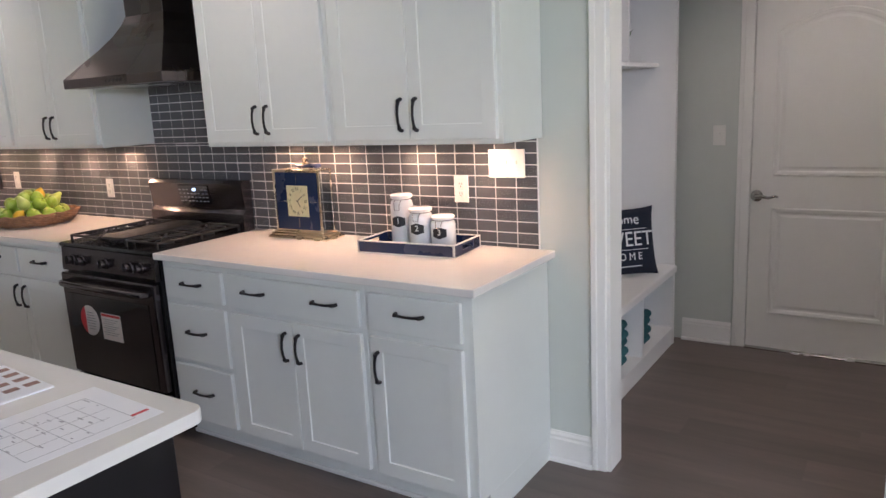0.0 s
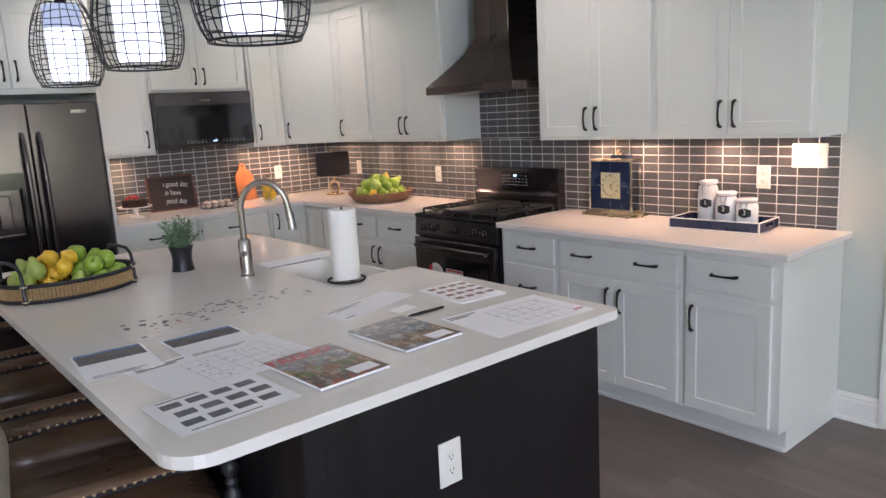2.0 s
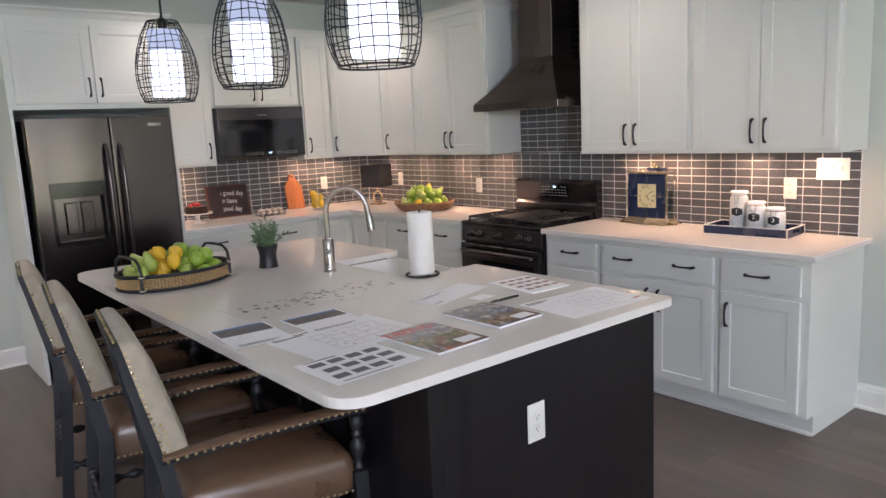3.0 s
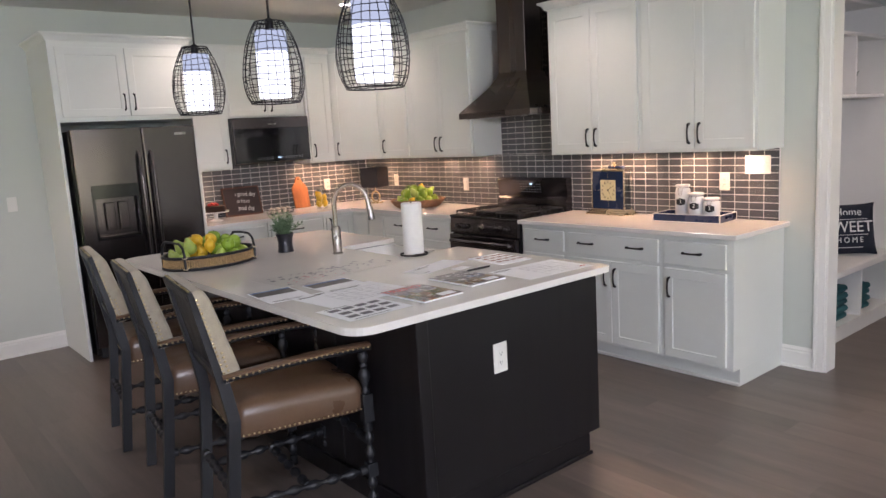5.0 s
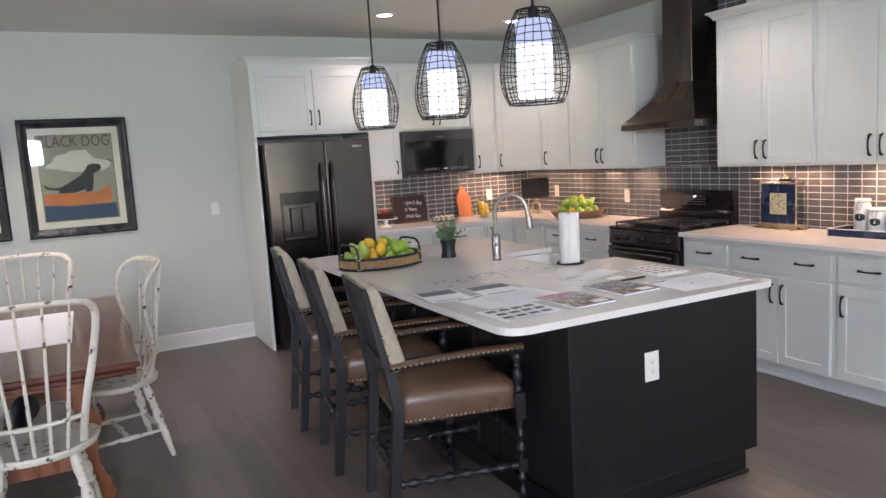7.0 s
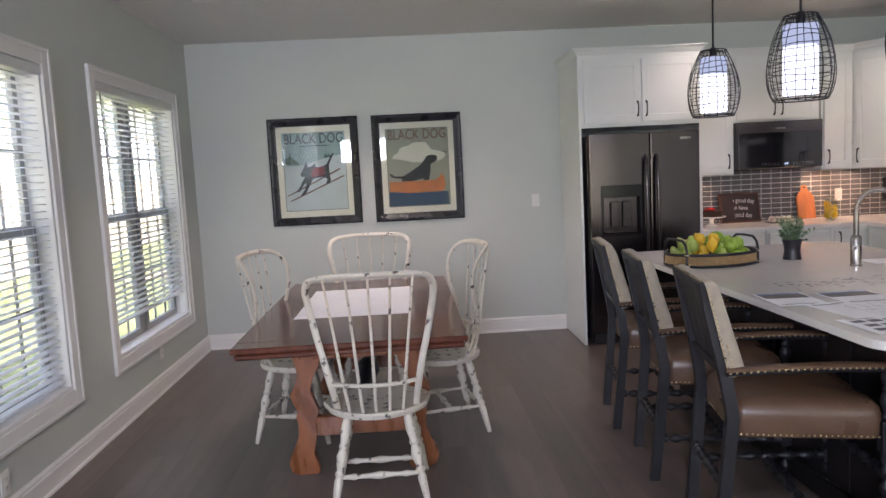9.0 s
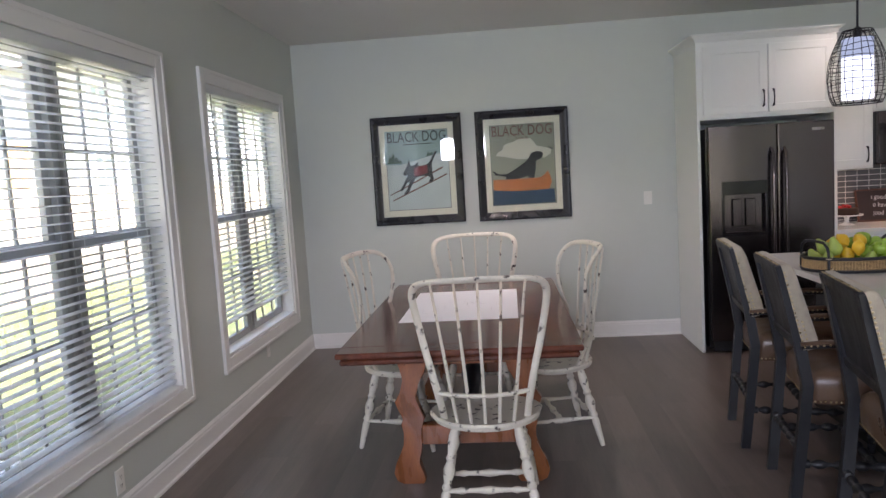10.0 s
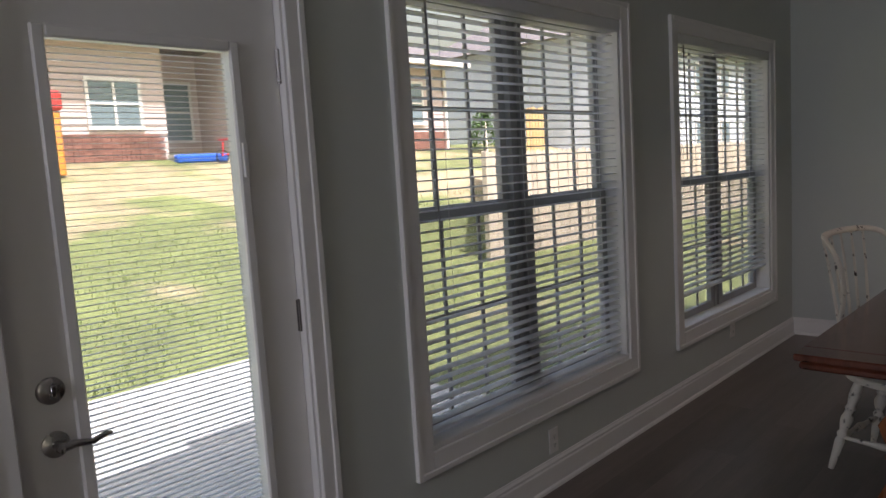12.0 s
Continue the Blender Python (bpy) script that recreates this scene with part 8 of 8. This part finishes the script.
for n, (c, extra) in enumerate(((((3.600, -3.105), (3.87, -3.125), (3.60, -2.905)), 0), (((3.66, -2.865), (3.90, -2.865), (3.66, -2.635)), 1))):
    ob, w, h, t = sheet("leaflet", c, "white leaflet with a dark house photo at its head", lift=0.0008 + 0.0012 * n)
    printed(ob, PHOTO, [(0.006, w * 0.42, 0.008, h - 0.008)], t, "photo", "dark printed house photo")
    printed(ob, BLUE_PRINT, [(0.006, w * 0.10, 0.008, h - 0.008)], t + 0.0004, "sky_band")
    printed(ob, INK, [(w * 0.87, w * 0.885, 0.02, h * 0.8), (w * 0.92, w * 0.935, 0.02, h * 0.7)], t, "text_lines")
ob, w, h, t = sheet("floor_plan_sheet", ((3.86, -3.03), (4.17, -3.0), (3.86, -2.60)), "large white sheet printed with a faint floor plan")
r3 = random.Random(8)


def plan_print(ob, w, h, t, x0, x1, y0, y1, mat=FAINT):
    rects = []
    for k in range(5):
        x = x0 + (x1 - x0) * k / 4
        rects.append((x, x + 0.0012, y0, y1 - (y1 - y0) * 0.12 * (k % 2)))
    for k in range(6):
        y = y0 + (y1 - y0) * k / 5
        rects.append((x0, x1 - (x1 - x0) * 0.2 * (k % 3 == 1), y, y + 0.0012))
    printed(ob, mat, rects, t, "plan_lines", "thin grey plan lines")
    printed(ob, mat, [(a, a + r3.uniform(0.006, 0.02), b, b + 0.003) for a, b in ((r3.uniform(x0, x1 - 0.02), r3.uniform(y0, y1)) for _ in range(26))], t, "plan_notes")


plan_print(ob, w, h, t, 0.08, w - 0.04, 0.12, h - 0.05)
printed(ob, INK, [(0.02, 0.028, 0.02, 0.16), (0.035, 0.043, 0.02, 0.13)], t, "heading_bars")
ob, w, h, t = sheet("elevation_sheet", ((4.165, -3.085), (4.40, -3.075), (4.165, -2.79)), "white sheet printed with rows of small grey house elevations", lift=0.0022)
printed(ob, THUMB, [(0.030 + 0.063 * i, 0.064 + 0.063 * i, 0.030 + 0.063 * j + 0.01 * (i % 2), 0.078 + 0.063 * j + 0.01 * (i % 2)) for i in range(3) for j in range(4)], t, "thumbnails", "small grey printed houses")
printed(ob, INK, [(0.008, 0.013, 0.03, 0.14), (w - 0.02, w - 0.016, 0.03, 0.2)], t, "heading_bars")
INKS = [plain("cover_ink", c, 0.24, vary=0.25, scale=40) for c in ((0.44, 0.42, 0.42), (0.34, 0.33, 0.34), (0.27, 0.25, 0.26), (0.26, 0.17, 0.11), (0.33, 0.25, 0.17), (0.15, 0.11, 0.09), (0.17, 0.19, 0.10), (0.30, 0.10, 0.07), (0.22, 0.26, 0.33))]
PICTURE_ROWS = {True: ["0000", "0001", "0011", "0112", "1124", "4436", "4367", "3653", "5355", "5575"], False: ["1011", "1101", "0110", "1128", "8128", "2802", "2524", "4354", "3433", "5252"]}


def cover_photo(ob, w, h, z, seed, rows):
    """A cover photograph as small uneven patches of ink, row by row from its head to its foot."""
    r = random.Random(seed)
    meshes = {}
    deep = w / len(rows)
    for k, row in enumerate(rows):
        y = 0.003
        while y < h - 0.004:
            y1 = min(y + r.uniform(0.005, 0.020), h - 0.003)
            c = int(r.choice(row))
            a, b = max(k * deep - r.uniform(0, 0.006), 0.003), min((k + 1) * deep + r.uniform(0, 0.004), w - 0.003)
            lift = 0.00002 * ((k * 7 + int(y * 1000)) % 9)
            box(meshes.setdefault(c, bmesh.new()), a, b, y, y1, z, z + 0.00012 + lift)
            y = y1
    for c in sorted(meshes):
        part("cover_photo", meshes[c], INKS[c], ob, "patches of the printed cover photo", kind="stuff")


for (c, mat, label) in ((((4.12, -2.745), (4.40, -2.735), (4.12, -2.535)), MAG, "glossy magazine headed TREND with a garden photograph"), (((4.055, -2.435), (4.335, -2.425), (4.055, -2.225)), MAG2, "glossy magazine stack with a street photograph on its cover")):
    ob, w, h, t = sheet("magazine", c, label, "magazine", 0.003, 0.007)
    boxes("cover", mat, ob, (-0.001, w + 0.001, -0.001, h + 0.001, 0.0072, 0.0078), label="glossy photo cover")
    t = 0.0078
    if mat is MAG:
        lettering("title", "TREND", 0.062, RED, ob, Matrix.Translation((0.035, h * 0.42, t + 0.0004)) @ Matrix.Rotation(radians(90), 4, "Z"), "red magazine title", depth=0.0002)
    printed(ob, PAPER, [(w * 0.76, w * 0.94, h * 0.55, h * 0.92)], t, "address_label", "white address label")
    cover_photo(ob, w, h, t + 0.00005, 3 if mat is MAG else 8, PICTURE_ROWS[mat is MAG])
ob, w, h, t = sheet("elevation_sheet", ((3.80, -1.965), (4.07, -1.985), (3.80, -1.765)), "stack of white sheets printed with small house pictures", lift=0.0, thick=0.004)
printed(ob, plain("print_thumb_brown", (0.30, 0.17, 0.14), 0.6, vary=0.5, scale=60), [(0.030 + 0.055 * i, 0.055 + 0.055 * i, 0.022 + 0.046 * j, 0.055 + 0.046 * j) for i in range(4) for j in range(4)], t, "thumbnails", "small reddish printed houses")
ob, w, h, t = sheet("floor_plan_sheet", ((4.15, -2.15), (4.43, -2.165), (4.15, -1.74)), "white sheet printed with a faint floor plan near the island's edge")
plan_print(ob, w, h, t, 0.05, w - 0.03, 0.14, h - 0.05)
printed(ob, INK, [(0.02, 0.027, 0.01, 0.12), (0.035, 0.042, 0.01, 0.09)], t, "heading_bars")
printed(ob, RED, [(w - 0.05, w - 0.04, h - 0.05, h - 0.01)], t, "red_mark")
ob, w, h, t = sheet("letterhead_card", ((3.79, -2.385), (3.93, -2.345), (3.74, -2.03)), "white card with a printed line of text")
printed(ob, INK, [(0.02, 0.025, 0.03, 0.20), (0.035, 0.039, 0.05, 0.16), (w - 0.03, w - 0.024, 0.01, 0.06)], t, "text_lines")
ob, w, h, t = sheet("small_card", ((3.93, -2.20), (3.99, -2.19), (3.92, -2.11)), "small blank white card")
ob, w, h, t = sheet("site_plan_sheet", ((3.32, -2.95), (3.60, -2.93), (3.32, -2.20)), "long white sheet scattered with small dark printed plots", lift=0.0, mat=QUARTZ)
printed(ob, THUMB, [(a, a + r3.uniform(0.006, 0.022), b, b + r3.uniform(0.006, 0.02)) for a, b in ((r3.uniform(0.02, w - 0.03) * (0.5 + 0.5 * q), r3.uniform(0.02, h - 0.03)) for q in [r3.random() for _ in range(70)])], t, "printed_plots")
printed(ob, RED, [(a, a + 0.004, b, b + 0.012) for a, b in ((r3.uniform(0.1, w - 0.02), r3.uniform(0.05, h * 0.5)) for _ in range(16))], t, "red_marks")
pen = thing("pen", "slim black pen lying on the island", "pen", pose(4.055, -2.205, TOPZ + 0.0055, 0, 0, 0))
bm = bmesh.new()
m, far = along((0, 0, 0), (0.005, 0.150, 0))
lathe(bm, [(0.0, 0), (0.0012, 0.0), (0.0045, 0.014), (0.005, 0.05), (0.0055, 0.052), (0.005, 0.145), (0.0, 0.15)], 12, m)
part("barrel", bm, BLACK_ENAMEL, pen, smooth=True)
ob, w, h, t = sheet("table_plan_sheet", ((1.80, -5.21), (2.74, -5.22), (1.80, -4.585)), "large white plan sheet lying on the mahogany dining table")
ob.location.z = TZ + 0.0006
printed(ob, plain("print_pale", (0.62, 0.62, 0.66), 0.7), [(a, a + 0.09, b, b + 0.0015) for a, b in ((r3.uniform(0.1, w - 0.2), r3.uniform(0.08, h - 0.1)) for _ in range(20))] + [(a, a + 0.0015, b, b + 0.07) for a, b in ((r3.uniform(0.1, w - 0.2), r3.uniform(0.08, h - 0.15)) for _ in range(16))], t, "plan_lines")

# ---- mudroom things ----
PILLOW = material("navy_pillow_cloth", (0.012, 0.016, 0.030), 0.9, vary=0.2, scale=60, bump=0.4, bump_scale=500)
pw = thing("pillow", "navy cushion lettered HOME SWEET HOME, leaning on the bench back", "pillow", pose(4.43, 1.22, 0.503, 0, 0, 45) @ Matrix.Rotation(radians(-12), 4, "X"))
bm = bmesh.new()
n, w, h = 14, 0.215, 0.38
front, rear = [], []
for i in range(n + 1):
    fr, re_ = [], []
    for j in range(n + 1):
        u, v = 2 * i / n - 1, 2 * j / n - 1
        pinch = 1 - 0.07 * (1 - abs(u) ** 3) * abs(v) ** 2
        pinch2 = 1 - 0.07 * (1 - abs(v) ** 3) * abs(u) ** 2
        x, z = w * u * pinch2, 0.195 + 0.195 * v * pinch
        puff = 0.065 * ((1 - u ** 4) * (1 - v ** 4)) ** 0.6
        fr.append(bm.verts.new((x, -puff, z)))
        re_.append(fr[-1] if abs(u) == 1 or abs(v) == 1 else bm.verts.new((x, puff, z)))
    front.append(fr)
    rear.append(re_)
for grid_rows, flip_it in ((front, False), (rear, True)):
    for i in range(n):
        for j in range(n):
            q = [grid_rows[i][j], grid_rows[i + 1][j], grid_rows[i + 1][j + 1], grid_rows[i][j + 1]]
            bm.faces.new(q[::-1] if flip_it else q)
part("cover", bm, PILLOW, pw, smooth=True)
for text, z, size, y in (("Home", 0.315, 0.075, -0.060), ("SWEET", 0.205, 0.105, -0.0685), ("H O M E", 0.110, 0.052, -0.063)):
    lettering("lettering", text, size, CHALK, pw, Matrix.Translation((0, y, z)) @ FACE @ Matrix.Diagonal((1.0, 1.1, 1, 1)), "white lettering", depth=0.0015)
boxes("flourish", CHALK, pw, (-0.13, 0.13, -0.0685, -0.066, 0.148, 0.151), (-0.13, 0.13, -0.0665, -0.064, 0.262, 0.265), (-0.09, 0.09, -0.058, -0.055, 0.055, 0.060))
TEAL = material("teal_towel_cloth", (0.030, 0.135, 0.150), 0.95, vary=0.2, scale=40, bump=0.6, bump_scale=300, per_object=0.15)
towel = None
for sx, y0, count in ((0, 0.80, 5), (1, 1.20, 4)):
    for k in range(count):
        z = 0.112 + k * 0.048
        if towel is None:
            towel = thing("folded_towel", "folded teal towel stacked in a bench cubby", "towel", pose(4.40, y0, z), "towels in the cubbies")
            bm = bmesh.new()
            m = Matrix(((1, 0, 0, 0), (0, 0, 1, 0), (0, 1, 0, 0), (0, 0, 0, 1)))
            prism(bm, rounded([(-0.15, 0), (0.15, 0), (0.15, 0.044), (-0.15, 0.044)], [0.0, 0.021, 0.021, 0.0], 5), -0.125, 0.125, 0.004, m)
            box(bm, -0.14, 0.146, -0.1255, 0.1255, 0.020, 0.0225)
            part("cloth", bm, TEAL, towel, smooth=True)
        else:
            copy_thing(towel, pose(4.40 + 0.006 * (k % 2), y0 + 0.008 * (k % 3), z, 0, 0, 2 * (k % 3) - 2))
cow = thing("patterned_towel", "rolled black and white patched cloth on the teal towels", "towel", pose(4.43, 1.20, 0.305))
bm = bmesh.new()
m, far = along((0, -0.09, 0.048), (0, 0.09, 0.048))
lathe(bm, [(0.0, 0), (0.04, 0), (0.048, 0.01), (0.049, far * 0.5), (0.048, far - 0.01), (0.04, far), (0.0, far)], 20, m)
part("roll", bm, material("patched_cloth", (0.75, 0.74, 0.70), 0.9, second=(0.01, 0.01, 0.01), second_scale=11, second_at=0.52), cow, smooth=True)
wp = thing("white_pot_plant", "small green plant in a white pot on the open shelf", "potted plant", pose(4.42, 1.185, 1.671))
bm = bmesh.new()
lathe(bm, [(0.0, 0), (0.032, 0), (0.040, 0.105), (0.036, 0.105), (0.034, 0.095), (0.0, 0.095)], 22)
part("pot", bm, CERAMIC, wp, smooth=True)
bm = bmesh.new()
for k in range(140):
    a, e, l = r2.uniform(0, 6.28), r2.uniform(0.6, 1.5), r2.uniform(0.05, 0.10)
    leaf(bm, (0.015 * math.cos(a), 0.015 * math.sin(a), 0.095), (l * math.cos(a) * math.cos(e), l * math.sin(a) * math.cos(e), 0.10 + l * math.sin(e)), 0.004)
part("leaves", bm, plain("deep_green_leaf", (0.035, 0.10, 0.025), 0.6), wp, kind="stuff")
bv = thing("bottle_vase", "round amber-brown vase on the open shelf", "vase", pose(4.40, 0.78, 1.671))
bm = bmesh.new()
lathe(bm, [(0.0, 0), (0.045, 0), (0.085, 0.05), (0.095, 0.095), (0.085, 0.145), (0.04, 0.185), (0.02, 0.20), (0.02, 0.235), (0.027, 0.245), (0.0, 0.245)], 28)
part("body", bm, material("amber_glaze", (0.30, 0.13, 0.05), 0.25, vary=0.4, scale=10), bv, smooth=True)

# ---- pieces of the floor and the tiled walls ----
r4 = random.Random(31)
PW, PL = 0.182, 1.22
floor_ob = bpy.data.objects["floor"]
plank_mesh = {}


def plank(length, width):
    key = (round(length, 3), round(width, 3))
    if key not in plank_mesh:
        bm = bmesh.new()
        a, b, e = length / 2, width / 2, 0.0004
        mid = [bm.verts.new(p) for p in ((-a, -b, -0.00006), (a, -b, -0.00006), (a, b, -0.00006), (-a, b, -0.00006))]
        high = [bm.verts.new(p) for p in ((-a + e, -b + e, 0), (a - e, -b + e, 0), (a - e, b - e, 0), (-a + e, b - e, 0))]
        low = [bm.verts.new((x, y, -0.005)) for x, y in ((-a + 0.001, -b + 0.001), (a - 0.001, -b + 0.001), (a - 0.001, b - 0.001), (-a + 0.001, b - 0.001))]
        for u, v in ((low, mid), (mid, high)):
            for k in range(4):
                bm.faces.new((u[k], u[(k + 1) % 4], v[(k + 1) % 4], v[k]))
        bm.faces.new(high)
        data = bpy.data.meshes.new("plank")
        bm.to_mesh(data)
        bm.free()
        data.materials.append(PLANK)
        plank_mesh[key] = data
    return plank_mesh[key]


y = SOUTH
row = 0
spare = bmesh.new()
while y < MUD - 0.001:
    width = min(PW, MUD - y)
    x0, x1 = (0.0, EAST) if y < 0.0 - PW else ((0.0, EAST) if y < 0 else (4.14, 6.4))
    x = x0 - (row * 0.43 % 1.0) * PL
    while x < x1:
        a, b = max(x, x0), min(x + PL, x1)
        if b - a > 0.02:
            if a < 7.4:
                ob = new("plank", plank(b - a, width))
                ob.parent = floor_ob
                ob.location = ((a + b) / 2, y + width / 2, 0)
                tagged(ob, kind="structure")
            else:
                box(spare, a + 0.0006, b - 0.0006, y + 0.0006, y + width - 0.0006, -0.006, 0)
        x += PL
    y += PW
    row += 1
part("far_planks", spare, PLANK, floor_ob, kind="stuff")

# stacked tiles with sunk grout: 96 x 48 mm, every fifth or so ribbed
TW, TH, TD = 0.0958, 0.0467, 0.0085


def tile_mesh(w, h, ribbed):
    bm = bmesh.new()
    a, b, e = w / 2, h / 2, 0.0015
    if ribbed:
        box(bm, -a, a, -TD + 0.0014, 0, -b, b)
        for k in range(6):
            z = -b + (k + 0.5) * h / 6
            box(bm, -a, a, -TD, -TD + 0.0014, z - 0.0022, z + 0.0022)
    else:
        back = [bm.verts.new(p) for p in ((-a, 0, -b), (a, 0, -b), (a, 0, b), (-a, 0, b))]
        mid = [bm.verts.new(p) for p in ((-a, -TD + e, -b), (a, -TD + e, -b), (a, -TD + e, b), (-a, -TD + e, b))]
        top = [bm.verts.new(p) for p in ((-a + e, -TD, -b + e), (a - e, -TD, -b + e), (a - e, -TD, b - e), (-a + e, -TD, b - e))]
        for u, v in ((back, mid), (mid, top)):
            for k in range(4):
                bm.faces.new((u[k], u[(k + 1) % 4], v[(k + 1) % 4], v[k]))
        bm.faces.new(top)
    bmesh.ops.recalc_face_normals(bm, faces=bm.faces[:])
    data = bpy.data.meshes.new("tile")
    bm.to_mesh(data)
    bm.free()
    data.materials.append(TILE)
    return data


TILES = {}


def tiled(name, regions, m, near, label):
    """Grout backing and tiles over regions (x0, x1, z0, z1) of a wall; near(x, z): which become tiles of their own."""
    wall_ob = boxes(name, GROUT, None, *[(x0, x1, -0.0068, 0.0, z0, z1) for x0, x1, z0, z1 in regions], kind="structure")
    tagged(wall_ob, label, "backsplash")
    wall_ob.matrix_basis = m
    rest = bmesh.new()
    singles = 0
    for x0, x1, z0, z1 in regions:
        z = 0.931 + math.floor((z0 - 0.931 + 0.004) / TH) * TH
        while z < z1 - 0.008:
            x = x1 - 0.002
            low = max(z, z0)
            h = min(z + TH, z1) - low - 0.0044
            while x > x0 + 0.01:
                w = min(TW, x - x0) - 0.0044
                ribbed = r4.random() < 0.40
                cx, cz = x - 0.0022 - w / 2, low + 0.0022 + h / 2
                if near(cx, cz) and singles < 300:
                    key = (round(w, 3), round(h, 3), ribbed)
                    if key not in TILES:
                        TILES[key] = tile_mesh(w, h, ribbed)
                    ob = new("tile", TILES[key])
                    ob.parent = wall_ob
                    ob.location = (cx, 0, cz)
                    tagged(ob, kind="structure")
                    singles += 1
                else:
                    box(rest, cx - w / 2, cx + w / 2, -TD, -0.0069, cz - h / 2, cz + h / 2)
                    if ribbed:
                        for k in range(4):
                            zz = cz - h / 2 + (k + 0.5) * h / 4
                            box(rest, cx - w / 2, cx + w / 2, -TD - 0.001, -TD, zz - 0.003, zz + 0.003)
                x -= TW
            z += TH
    part("tiles", rest, TILE, wall_ob, kind="stuff")
    return wall_ob


north = tiled("backsplash_north", [(2.105, 4.500, 0.9145, 1.3645), (0.010, 2.105, 0.9145, 1.3645), (2.105, 2.948, 1.3645, 2.730)], pose(0, -0.001, 0), lambda x, z: x > 2.9 or z < 1.36 and x > 2.4, "charcoal stacked tiles with pale grout, some ribbed")
tiled("backsplash_west", [(-2.105, -0.012, 0.9145, 1.40)], pose(0.001, 0, 0, 0, 0, 90), lambda x, z: x > -1.4, "charcoal stacked tiles with pale grout on the short wall")
